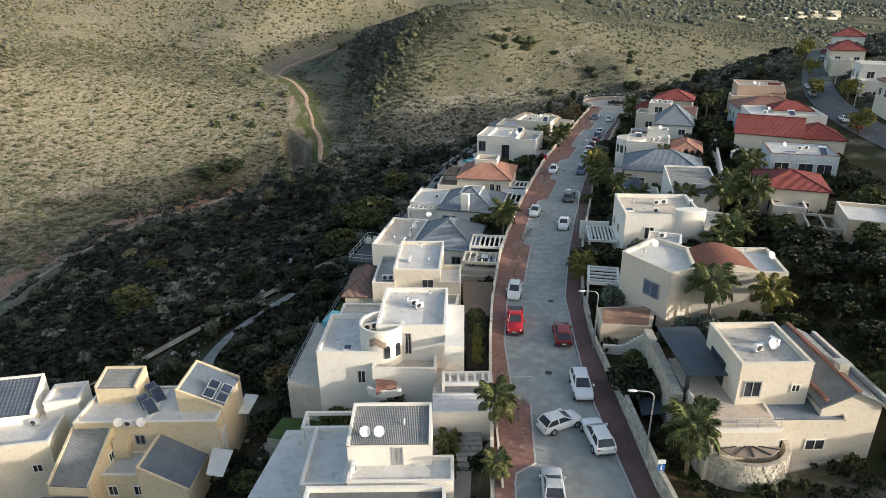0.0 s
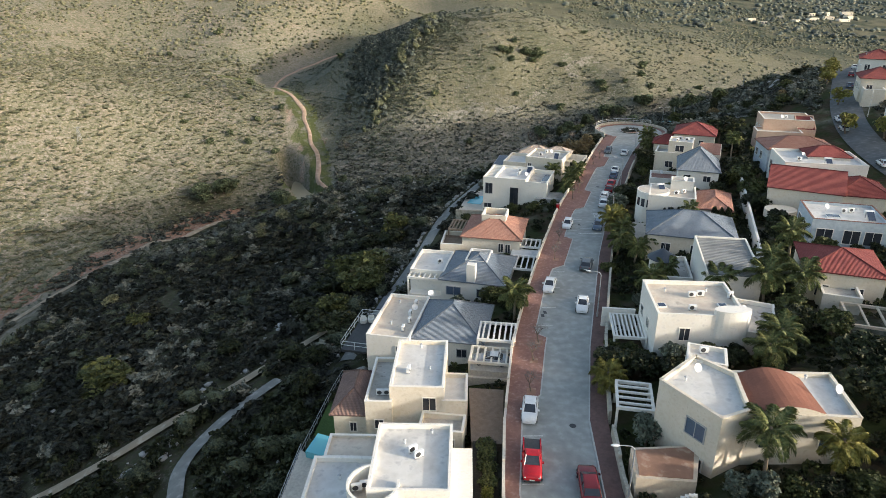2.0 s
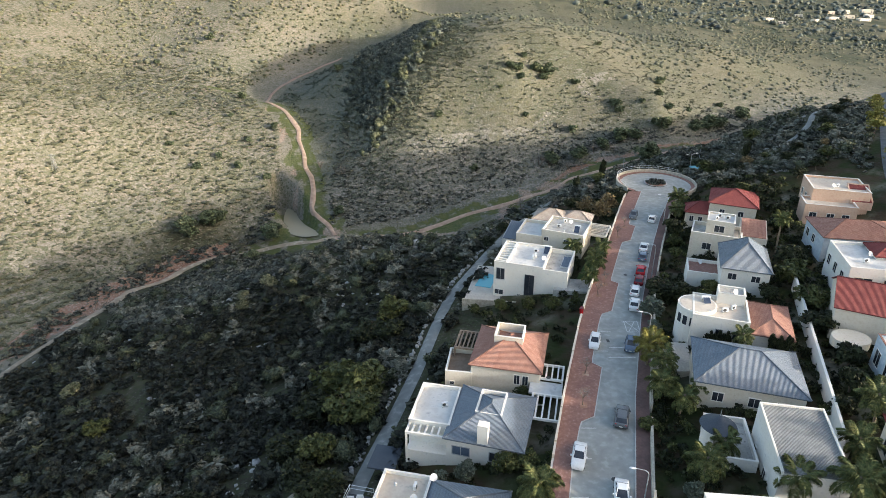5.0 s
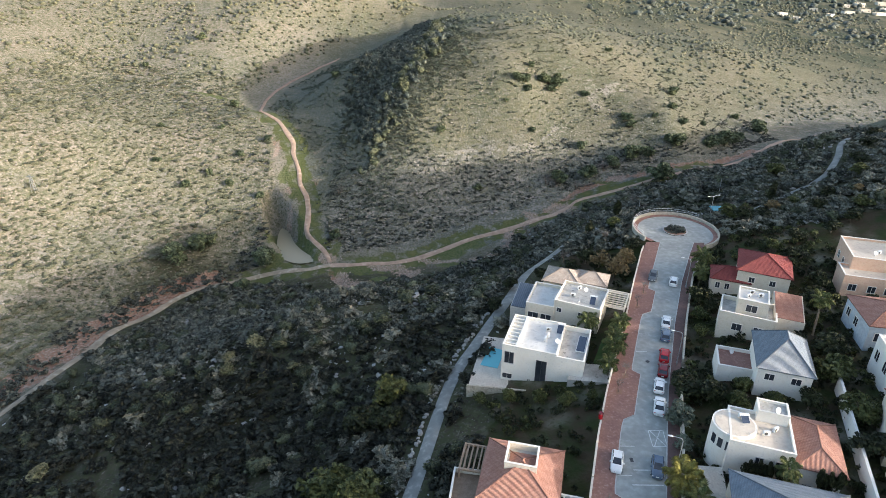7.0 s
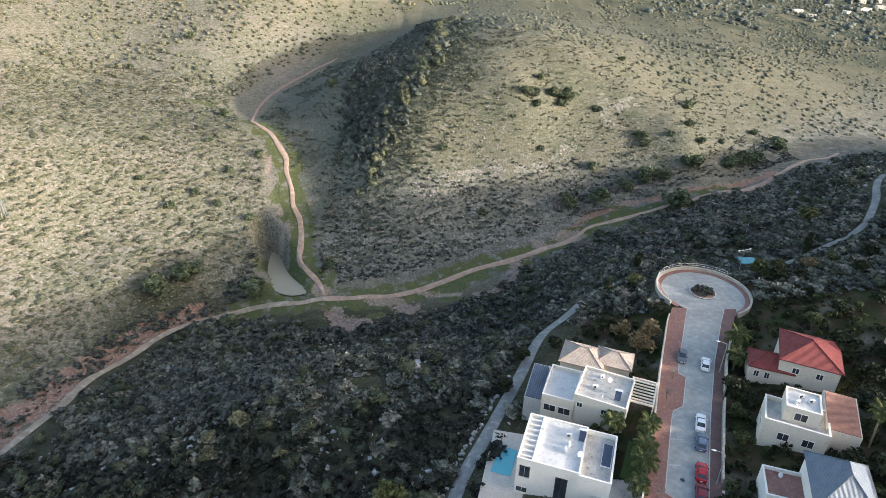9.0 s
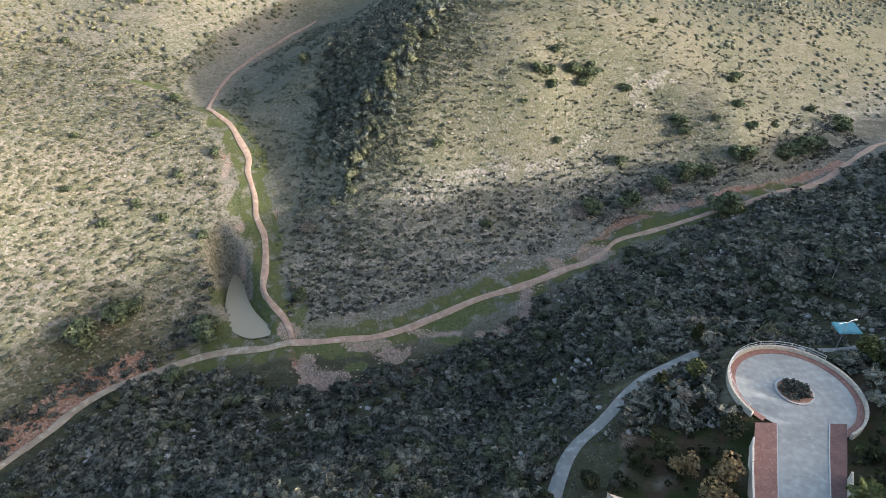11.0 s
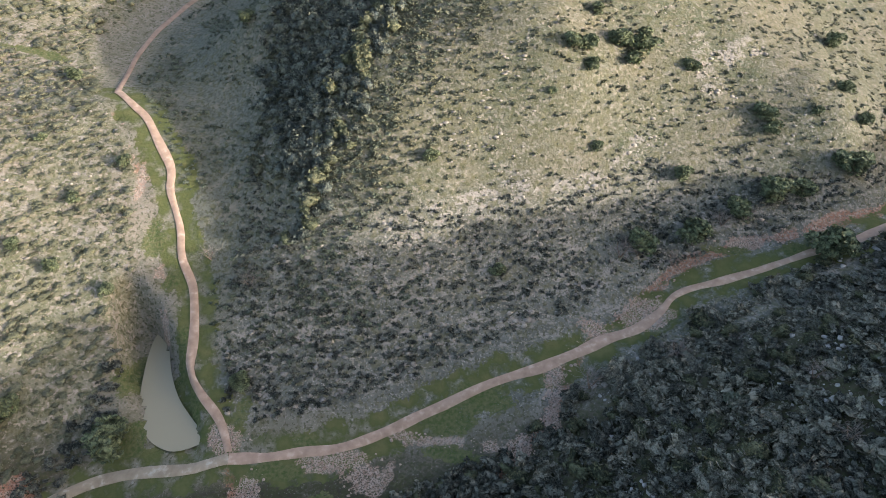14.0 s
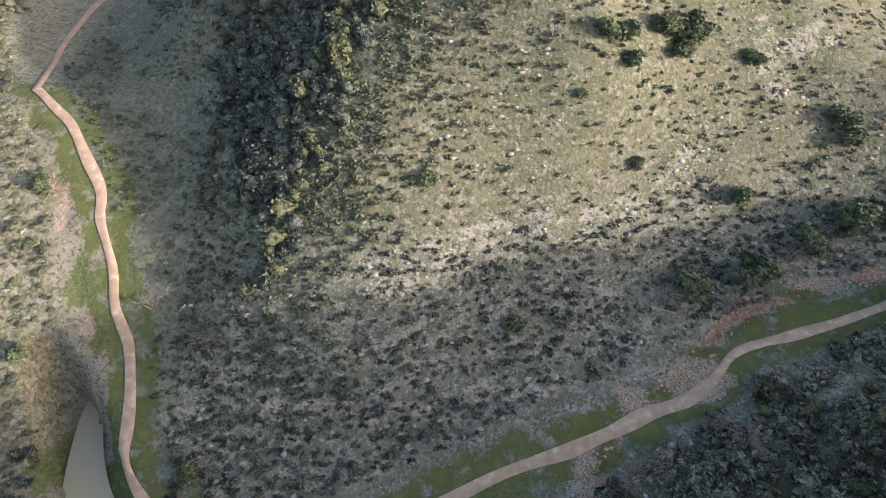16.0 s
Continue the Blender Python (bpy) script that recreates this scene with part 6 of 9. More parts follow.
slab("lawn_patch", [(22.4, 136), (25.8, 135), (28.2, 142.0), (25.4, 143.0)], -6, 0.4, M_LAWN, "strip of bright lawn", "lawn")

# beige house with the stained roof
h = house((22, 150), -6, "beige house with a stained concrete roof and roof terrace")
flat_block(h, (22.8, 150.2), -24, 8.0, 7.6, -6, 4.6, M_CREAM, M_CONC)
flat_block(h, (16.6, 152.6), -20, 5.0, 7.8, -6, 3.2, M_CREAM, M_DECK, par=0.6)
mono_block(h, (12.9, 154.4), -18, 2.8, 8.0, -6, 1.6, 2.3, M_GREYW, M_TDARK, rim=False)
row(h, (22.8, 150.2), -24, 8.0, 7.6, "F", 2.4, 0.8, 0.8, (0.6, 4.4))
row(h, (16.6, 152.6), -20, 5.0, 7.8, "F", 0.2, 1.8, 1.2, (0.5, 2.8))
p = pergola((29.0, 150.6), -22, 4.0, 6.0, -2, 3.6, 7, M_CREAM, "cream grid pergola beside the pavement", along="u")
h = house((23, 161), -6, "low house with a tan hipped roof at the street's end")
hip_block(h, (21.6, 161.0), -20, 7.6, 6.4, -6, 2.3, 4.0, M_CREAM, M_TTAN)
hip_block(h, (26.8, 160.2), -20, 6.4, 5.2, -6, 2.4, 3.8, M_CREAM, M_TTAN)

# right row
h = house((25, 41), 1, "large cream villa with flat roofs and a grey canopy")
flat_block(h, (23.75, 40.9), 0, 5.1, 5.9, 1, 9.0, M_CREAM, M_CONC, coping=M_CREAM)
mono_block(h, (25.9, 38.0), 0, 5.4, 3.0, 1, 5.3, 5.75, M_CREAM, M_TBLUE)
gable_block(h, (28.9, 41.4), 1, 4.9, 9.8, 1, 6.3, 7.5, M_CREAM, M_TGREY)
part("roof_edge", bm_box(h, (31.3, 41.4), 1, -0.15, 0.15, -4.9, 4.9, 6.0, 6.75), M_CREAM, h, "cream roof edge")
part("ridge_tiles", bm_box(h, (28.9, 41.4), 1, -0.16, 0.16, -4.9, 4.9, 7.48, 7.68), M_TPINK, h, "row of terracotta ridge tiles")
part("ridge_tiles", bm_box(h, (26.9, 40.0), 1, -0.14, 0.14, -3.4, 3.4, 6.75, 6.95), M_TPINK, h, "row of terracotta ridge tiles")
part("terrace", bm_box(h, (20.75, 39.6), 0, -2.45, 2.45, -4.6, 4.6, 1, 5.5), M_CREAM, h)
part("terrace_floor", bm_box(h, (20.75, 39.6), 0, -2.3, 2.45, -4.45, 4.6, 5.5, 5.56), M_TERR, h, "pale tiled terrace floor")
part("terrace_kerb", bm_box(h, (20.75, 39.6), 0, -2.45, 2.45, -4.62, -4.45, 5.4, 5.75), M_WHITE, h)
part("terrace_kerb", bm_box(h, (20.75, 39.6), 0, -2.47, -2.3, -4.45, -0.2, 5.4, 5.9), M_CREAM, h)
part("door_recess", bm_box(h, (21.2, 41.6), 0, -0.06, 0.02, -1.4, 1.2, 5.6, 7.6), M_GLASS, h, "dark glass doors under the canopy")
row(h, (23.75, 40.9), 0, 5.1, 5.9, "F", 6.3, 1.1, 1.2, (0.5,), framed=M_GREYW)
row(h, (23.75, 40.9), 0, 5.1, 5.9, "F", 6.7, 0.5, 0.5, (3.9,))
row(h, (25.9, 38.0), 0, 5.4, 3.0, "F", 2.6, 0.6, 0.9, (0.7,))
row(h, (25.9, 38.0), 0, 5.4, 3.0, "F", 2.7, 1.3, 0.8, (2.9,))
part("canopy", bm_box(h, (20.2, 43.2), 0, -2.0, 1.35, -3.6, 3.6, 6.9, 7.02), M_TDARK, h, "dark grey flat canopy")
for x, y in ((-1.85, -3.4), (-1.85, 3.3)):
    part("canopy_post", bm_box(h, (20.2, 43.2), 0, x - 0.12, x + 0.12, y - 0.12, y + 0.12, 3.3, 6.85), M_DARK, h)
bm = bmesh.new()
for i in range(26):
    a0, a1 = radians(180 + i * 6.9), radians(180 + (i + 1) * 6.9)
    prism(bm, [(21.4 + r * math.cos(a), 36.4 + 0.82 * r * math.sin(a)) for r, a in ((2.9, a0), (3.25, a0), (3.25, a1), (2.9, a1))], 0, 3.6)
me_w = bpy.data.meshes.new("wall_round")
bm.to_mesh(me_w)
bm.free()
me_w.materials.append(M_STONE)
tagged(new("wall_round", me_w), "curved limestone wall of the round court", "wall", kind="structure")
slab("wall_stone", [(17.3, 39.2), (17.9, 39.1), (18.5, 48.6), (17.8, 48.8)], 0, 5.7, M_STONE, "tall limestone retaining wall beside the villa", "wall")
slab("court_roof", [(19.0, 35.1), (19.6, 34.2), (20.8, 33.9), (22.4, 34.1), (23.3, 34.8), (23.1, 35.1)], 4.1, 4.2, M_TTAN, "pale ribbed roof over the round court", "roof")
for k in range(5):
    a = radians(200 + 33 * k)
    slab("court_rafter", [(21.2 + 0.1 * math.sin(a), 35.2), (21.2 + 2.2 * math.cos(a) - 0.06, 35.2 + 1.25 * math.sin(a)), (21.2 + 2.2 * math.cos(a) + 0.06, 35.2 + 1.25 * math.sin(a)), (21.3, 35.2)], 4.2, 4.28, M_DARK, "dark rafter of the round court's roof", "rafter")
slab("court_paving", [(24.6, 35.6), (33.2, 37.6), (33.0, 39.2), (25.0, 37.4)], 0, 1.5, M_PAVING, "pale paved strip before the villa", "paving")
slab("carport_shade", [(15.7, 42.4), (15.4, 40.2), (18.1, 40.5), (18.4, 42.7)], 2.9, 3.0, M_TDARK, "dark flat shade roof behind the stone wall", "shade roof")
railing([(18.5, 35.05), (23.1, 35.05)], 5.75, 0.8, M_METAL, "thin metal railing along the terrace")
slab("garage_roof", [(15.0, 52.4), (19.6, 51.9), (21.4, 56.2), (15.5, 55.9)], 1, 4.1, M_BEIGE, "garage with a planted roof", "garage")
slab("garage_planting", [(15.3, 52.7), (19.4, 52.2), (20.8, 55.9), (15.8, 55.6)], 4.1, 4.16, M_REDSOIL, "dark soil bed on the garage roof", "flower bed")
bm = bmesh.new()
for i in range(14):
    q = [(15.0 + 4.1 * k / 14, 51.2 - 0.8 * k / 14) for k in (i, i + 1)]
    prism(bm, [q[0], q[1], (q[1][0] + 0.1, q[1][1] + 0.3), (q[0][0] + 0.1, q[0][1] + 0.3)], 1, 2.6 + 1.5 * smoothstep(4, 13, i))
bm_w = bpy.data.meshes.new("wall_gate")
bm.to_mesh(bm_w)
bm.free()
bm_w.materials.append(M_WHITE)
tagged(new("wall_gate", bm_w), "white gate wall with a curved top", "wall", kind="structure")

h = house((26, 57), 1, "cream villa with angled wings, flat roofs and an orange tiled vault")
poly_block(h, [(18.3, 59.0), (21.5, 53.6), (24.2, 54.7), (25.2, 59.8), (22.7, 62.8)], 1, 8.8, M_CREAM, M_DECK)
poly_block(h, [(24.2, 54.75), (32.7, 54.0), (33.6, 60.2), (25.25, 60.6)], 1, 8.5, M_CREAM, M_DECK)
flat_block(h, (24.0, 63.2), -20, 3.4, 3.0, 1, 8.6, M_WHITE, M_DECK)
bm = bmesh.new()
m = at(h, (27.6, 57.3), -4)
n = 12
vs = [[bm.verts.new(m @ Vector((-2.9 + 5.8 * i / n, y, 8.35 + (1.0 if y > 0 else 0.75) * math.sin(math.pi * i / n)))) for y in (-2.8, 2.6)] for i in range(n + 1)]
for i in range(n):
    bm.faces.new((vs[i][0], vs[i + 1][0], vs[i + 1][1], vs[i][1]))
part("vault_roof", bm, M_TORANGE, h, "low orange tiled vault")
bm = bmesh.new()
for i in range(n):
    xs = [-2.9 + 5.8 * k / n for k in (i, i + 1)]
    zs = [8.37 + 0.75 * math.sin(math.pi * k / n) for k in (i, i + 1)]
    v4 = [bm.verts.new(m @ Vector(v)) for v in ((xs[0], -2.85, 6.4), (xs[1], -2.85, 6.4), (xs[1], -2.85, zs[1] + 0.15), (xs[0], -2.85, zs[0] + 0.15))]
    bm.faces.new(v4)
part("vault_gable", bm, M_CREAM, h)
row(h, (28.72, 57.46), -5, 8.6, 6.26, "F", 5.6, 1.5, 1.0, (5.8,), framed=M_WHITE, pane=M_CARB)
row(h, (21.86, 57.46), -59.3, 6.2, 4.64, "F", 5.6, 1.8, 1.5, (3.2,), framed=M_GREYW, pane=M_CARB)
row(h, (21.86, 57.46), -59.3, 6.2, 4.64, "F", 2.4, 0.8, 1.5, (4.4,), framed=M_WHITE)
row(h, (28.72, 57.46), -5, 8.6, 6.26, "F", 5.2, 0.9, 1.4, (1.2,), framed=M_CREAM)
pergola((17.6, 62.6), -12, 3.4, 4.4, 2, 4.6, 4, M_WHITE, "white slatted carport pergola beside the pavement", along="u")

h = house((27, 73), 1, "white house with a wide beige flat roof and curved parapet")
flat_block(h, (26.7, 74.4), -5, 9.0, 8.0, 1, 8.6, M_WHITE, M_DECKC)
flat_block(h, (33.6, 74.0), -24, 4.0, 7.6, 1, 6.4, M_WHITE, M_CONC)
row(h, (26.7, 74.4), -5, 9.0, 8.0, "F", 5.6, 1.0, 1.4, (2.4,))
row(h, (26.7, 74.4), -5, 9.0, 8.0, "L", 5.0, 0.9, 1.1, (1.0, 4.0))
bm = bmesh.new()
prism(bm, [(29.4 - 27 + 1.9 * math.cos(a), 70.6 - 73 + 0.8 * math.sin(a)) for a in np.linspace(0, 6.283, 20, endpoint=False)], 5.0, 8.2)
part("curved_bay", bm, M_WHITE, h, "curved white bay")
slab("carport_wall", quad((20.4, 79.4), -8, 3.8, 0.3), 1, 4.6, M_WHITE, "white carport wall", "wall")
pergola((20.6, 76.2), -8, 3.6, 5.4, 2, 4.2, 7, M_WHITE, "white slatted carport roof beside the pavement")

h = house((34, 88), 1, "grey-tiled house with white walls and a domed garden room")
mono_block(h, (35.3, 86.2), -10, 6.4, 9.0, 1, 7.6, 8.8, M_WHITE, M_TGREY)
flat_block(h, (30.2, 90.4), -12, 4.4, 7.0, 1, 4.9, M_WHITE, M_CONC, par=0.6)
row(h, (35.3, 86.2), -10, 6.4, 9.0, "L", 3.4, 0.9, 1.2, (1.5, 5.0))
h = thing("gazebo", (29.0, 91.0, 3), "round garden room with a dark shingled cone roof", "gazebo")
bm = bmesh.new()
prism(bm, [(1.6 * math.cos(a), 1.6 * math.sin(a)) for a in np.linspace(0, 6.283, 24, endpoint=False)], 0.0, 3.0)
part("wall", bm, M_WHITE, h)
bm = bmesh.new()
bmesh.ops.create_cone(bm, cap_ends=True, segments=24, radius1=1.95, radius2=0.08, depth=1.3, matrix=Matrix.Translation((0, 0, 3.6)))
part("roof", bm, M_TDARK, h, "dark shingled cone")
bm = bmesh.new()
rod(bm, (0, 0, 4.2), (0, 0, 5.1), 0.05, 0.02)
part("finial", bm, M_METAL, h)

h = house((36, 101), 1, "house with a broad blue-grey hipped roof")
hip_block(h, (36.3, 101.2), -17, 12.6, 10.2, 1, 6.5, 8.9, M_CREAM, M_TBLUE)
row(h, (36.3, 101.2), -17, 11.9, 9.5, "F", 4.0, 1.2, 1.2, (2.0, 6.0, 9.0))

h = house((40, 112), 1, "white house with a curved front, flat roof and red tiled wing")
flat_block(h, (37.4, 113.0), -19, 7.2, 6.6, 1, 8.0, M_WHITE, M_DECKC)
flat_block(h, (39.8, 115.6), -19, 3.6, 2.6, 6, 9.2, M_WHITE, M_CONC, par=0.3)
hip_block(h, (43.9, 111.8), -20, 5.6, 9.6, 1, 6.7, 8.0, M_WHITE, M_TPINK)
bm = bmesh.new()
prism(bm, [(34.6 - 40 + 2.6 * math.cos(a), 114.0 - 112 + 2.6 * math.sin(a)) for a in np.linspace(0, 6.283, 28, endpoint=False)], 0, 7.0)
part("curved_bay", bm, M_WHITE, h, "curved white bay")
bm = bmesh.new()
prism(bm, [(34.6 - 40 + 2.35 * math.cos(a), 114.0 - 112 + 2.35 * math.sin(a)) for a in np.linspace(0, 6.283, 28, endpoint=False)], 7.0, 7.04)
part("bay_roof", bm, M_DECKC, h, "beige coated bay roof")
for k in range(5):
    a = radians(195 + 22 * k)
    bm = bmesh.new()
    box(bm, -0.3, 0.3, -0.06, 0.04, 4.6, 5.9, Matrix.Translation((34.6 - 40 + 2.6 * math.cos(a), 114.0 - 112 + 2.6 * math.sin(a), 0)) @ Matrix.Rotation(a + math.pi / 2, 4, "Z"))
    part("window", bm, M_GLASS, h, "narrow dark window")
row(h, (37.4, 113.0), -19, 7.2, 6.6, "F", 5.2, 0.8, 1.1, (3.2, 5.4), framed=M_GREYW)
row(h, (37.4, 113.0), -19, 7.2, 6.6, "L", 4.6, 0.6, 1.3, (1.0, 2.2, 3.4))
row(h, (43.9, 111.8), -20, 4.9, 8.9, "F", 3.2, 1.0, 0.9, (1.0, 2.8))
slab("court_paving", [(26.6, 104.8), (31.6, 105.0), (33.2, 111.6), (28.4, 112.0)], 0, 3.0, M_PAVING, "paved front court", "court")

h = house((46, 129), 1, "white house with a slate-blue pyramid roof and a terrace")
hip_block(h, (47.3, 128.6), -19, 7.6, 9.8, 1, 8.1, 11.3, M_WHITE, M_TBLUE)
flat_block(h, (42.3, 131.2), -17, 5.4, 5.2, 1, 5.3, M_WHITE, M_PAVE, par=0.5)
row(h, (47.3, 128.6), -19, 6.9, 9.1, "F", 6.2, 1.2, 1.0, (1.0, 4.4))
row(h, (47.3, 128.6), -19, 6.9, 9.1, "F", 3.2, 1.3, 0.9, (1.6,))

h = house((50, 142), 1, "beige house with stepped terraces and a red tiled wing")
flat_block(h, (48.2, 142.0), -24, 8.4, 5.6, 1, 7.4, M_CREAM, M_CONC, par=0.7)
flat_block(h, (49.0, 142.8), -24, 4.6, 4.6, 6, 9.4, M_CREAM, M_DECK, par=0.3)
mono_block(h, (54.9, 142.4), -23, 4.4, 8.4, 1, 7.4, 7.8, M_CREAM, M_TPINK, rim=False)
row(h, (48.2, 142.0), -24, 8.4, 5.6, "F", 4.4, 1.4, 1.2, (2.2, 5.4))
row(h, (49.0, 142.8), -24, 4.6, 4.6, "F", 7.4, 1.6, 1.2, (1.4,))
row(h, (48.2, 142.0), -24, 8.4, 5.6, "L", 4.4, 0.8, 1.0, (1.0, 3.0))

h = house((55, 155), 1, "cream house with bright red hipped roofs")
hip_block(h, (56.9, 156.2), -24, 9.2, 9.4, 1, 8.2, 10.2, M_CREAM, M_TRED)
hip_block(h, (51.2, 156.4), -20, 7.0, 5.4, 1, 5.7, 7.4, M_CREAM, M_TRED)
row(h, (56.9, 156.2), -24, 8.5, 8.7, "F", 6.0, 0.9, 1.0, (2.0, 5.4))
row(h, (51.2, 156.4), -20, 6.3, 4.7, "F", 3.8, 0.7, 1.1, (0.8, 2.4))

# upper row, along the higher street
G2 = "houses along the upper street"
h = house((47, 84), 2, "cream house with red tiled roof edges", G2)
hip_block(h, (48.0, 84.0), -20, 9.0, 9.0, 2, 8.6, 10.2, M_CREAM, M_TRED)
flat_block(h, (45.6, 79.0), -20, 4.0, 3.4, 2, 7.0, M_CREAM, M_CONC)
row(h, (48.0, 84.0), -20, 8.3, 8.3, "F", 5.4, 1.3, 1.4, (1.4, 5.0))
row(h, (48.0, 84.0), -20, 8.3, 8.3, "L", 5.4, 1.3, 1.4, (1.4, 4.6))
h = house((45.5, 72), 2, "beige house frame with open terraces", G2)
pergola((46.2, 73.6), -20, 5.4, 5.4, 3, 6.6, 2, M_BEIGE, "beige concrete frame over a terrace")
flat_block(h, (51.5, 71.6), -20, 6.0, 7.0, 2, 8.2, M_BEIGE, M_DECK)
row(h, (51.5, 71.6), -20, 6.0, 7.0, "F", 5.2, 1.1, 1.2, (1.0, 3.6))
h = house((56, 98), 2, "pale blue house with a white flat roof and balcony", G2)
flat_block(h, (57.0, 99.0), -16, 9.6, 8.2, 2, 9.3, M_BLUEW, M_DECK, coping=M_TPINK)
row(h, (57.0, 99.0), -16, 9.6, 8.2, "F", 6.0, 2.0, 1.9, (0.8, 4.2, 6.8))
row(h, (57.0, 99.0), -16, 9.6, 8.2, "L", 5.8, 1.6, 2.0, (1.0, 4.4))
part("balcony", bm_box(h, (54.0, 94.0), -16, -2.4, 2.4, -0.9, 1.2, 5.0, 5.3), M_WHITE, h, "white balcony")
railing([(51.4, 93.9), (56.0, 92.5)], 5.3, 0.9, M_WMETAL, "white metal railing along the balcony")
h = house((60, 112), 2, "cream house with a red gabled roof and round balcony", G2)
gable_block(h, (58.6, 112.6), 63, 9.8, 11.0, 2, 9.4, 11.9, M_CREAM, M_TRED)
hip_block(h, (66.0, 110.6), -18, 8.4, 9.0, 2, 9.0, 11.0, M_CREAM, M_TRED)
row(h, (66.0, 110.6), -18, 7.7, 8.3, "F", 6.2, 1.2, 1.2, (1.4, 4.6))
bm = bmesh.new()
prism(bm, [(52.6 - 60 + 2.4 * math.cos(a), 107.4 - 112 + 2.0 * math.sin(a)) for a in np.linspace(0, 6.283, 22, endpoint=False)], 3.6, 4.8)
part("round_balcony", bm, M_CREAM, h, "rounded cream balcony")
h = house((66, 124), 2, "white house with a wide flat roof and red tiled centre", G2)
flat_block(h, (66.2, 123.4), -13, 13.0, 10.0, 2, 10.8, M_WHITE, M_DECK)
hip_block(h, (68.4, 125.0), -13, 7.4, 5.4, 10, 11.0, 12.4, M_WHITE, M_TRED)
row(h, (66.2, 123.4), -13, 13.0, 10.0, "F", 7.6, 2.4, 1.6, (0.8, 4.8), framed=M_CREAM)
row(h, (66.2, 123.4), -13, 13.0, 10.0, "L", 7.4, 1.2, 1.6, (1.0, 4.0, 7.0))
h = house((70, 138), 2, "orange-tiled house with pale blue walls", G2)
hip_block(h, (70.0, 137.6), -10, 13.4, 9.6, 2, 9.4, 11.2, M_BLUEW, M_TPINK)
row(h, (70.0, 137.6), -10, 12.7, 8.9, "F", 6.6, 1.2, 1.4, (1.0, 5.0, 9.0))
row(h, (70.0, 137.6), -10, 12.7, 8.9, "L", 6.6, 1.2, 1.4, (1.0, 4.0))
h = house((77, 158), 2, "peach house with stepped terraces and a red roof panel", G2)
flat_block(h, (76.4, 156.0), -16, 10.0, 9.0, 2, 11.4, M_PEACH, M_DECKC)
flat_block(h, (72.8, 151.2), -16, 9.0, 5.0, 2, 9.4, M_PEACH, M_DECKC)
mono_block(h, (79.2, 152.6), -16, 3.8, 4.6, 8, 9.6, 11.6, M_PEACH, M_TRED)
row(h, (76.4, 156.0), -16, 10.0, 9.0, "L", 8.0, 1.0, 1.2, (1.4, 4.4))
row(h, (72.8, 151.2), -16, 9.0, 5.0, "F", 6.6, 1.2, 1.2, (1.0, 4.0, 6.6))
slab("wall_between", [(40.6, 87.0), (40.9, 86.9), (54.4, 125.2), (54.1, 125.4)], 1, 6.6, M_WHITE, "long white wall between the two rows of gardens", "wall")

h = house((106, 171), 10, "cream house with a red hipped roof across the upper street", G2)
hip_block(h, (105.6, 172.0), -25, 8.6, 9.6, 8, 17.6, 19.8, M_CREAM, M_TRED)
flat_block(h, (101.8, 166.8), -25, 4.4, 4.4, 8, 15.6, M_CREAM, M_PAVING, par=0.6)
row(h, (105.6, 172.0), -25, 7.9, 8.9, "F", 14.6, 1.2, 1.4, (1.4, 5.6))
row(h, (105.6, 172.0), -25, 7.9, 8.9, "L", 14.6, 1.2, 1.4, (1.4, 4.4, 7.4))
h = house((100, 150), 9, "white terraced house with flat roofs across the upper street", G2)
flat_block(h, (100.6, 150.6), -20, 8.0, 8.0, 6, 16.4, M_WHITE, M_DECK)
flat_block(h, (96.6, 145.6), -20, 4.0, 4.0, 6, 13.2, M_WHITE, M_PAVING, par=0.5)
row(h, (100.6, 150.6), -20, 8.0, 8.0, "F", 13.4, 1.4, 1.4, (1.4, 5.4))
row(h, (100.6, 150.6), -20, 8.0, 8.0, "L", 13.2, 1.4, 1.4, (1.0, 5.0))
h = house((92, 128), 8, "cream house with a terracotta roof across the upper street", G2)
hip_block(h, (92.6, 128.0), -14, 8.4, 9.0, 5, 15.2, 17.2, M_CREAM, M_TPINK)
row(h, (92.6, 128.0), -14, 7.7, 8.3, "L", 12.4, 1.2, 1.4, (1.4, 4.4, 7.0))
h = house((121, 199), 12, "white house with a red roof above the street bend", G2)
hip_block(h, (121.6, 198.4), -30, 9.0, 10.0, 8, 19.0, 21.2, M_WHITE, M_TRED)
row(h, (121.6, 198.4), -30, 8.3, 9.3, "F", 16.0, 1.2, 1.4, (1.4, 5.6))
row(h, (121.6, 198.4), -30, 8.3, 9.3, "L", 16.0, 1.2, 1.4, (1.4, 4.4, 7.4))


# the small town far off beyond the hills
for x, y, w, d, turn, tall in ((254, 572, 7, 4, 10, 3), (262, 565, 5, 4, -12, 2.4), (325, 608, 9, 5, 5, 3), (348, 624, 8, 5, -8, 3.4), (356, 615, 11, 5, 12, 3), (301, 590, 5, 4, 30, 2.6), (295, 606, 6, 4, -20, 2.6), (358, 651, 8, 6, 8, 4), (392, 673, 10, 6, -5, 4), (375, 640, 7, 5, 20, 3.2), (340, 640, 6, 4, 0, 3)):
    z = float(ground(x, y)[0])
    h = house((x, y), z, "small white far-off house beyond the hills", "houses of the far town")
    flat_block(h, (x, y), turn, w, d, z - 3, z + tall * 0.7, M_CREAM, M_CONC, par=0.3, coping=M_CREAM)
    row(h, (x, y), turn, w, d, "F", z + 0.3, 0.9, 1.0, (1.0, w - 2.0))


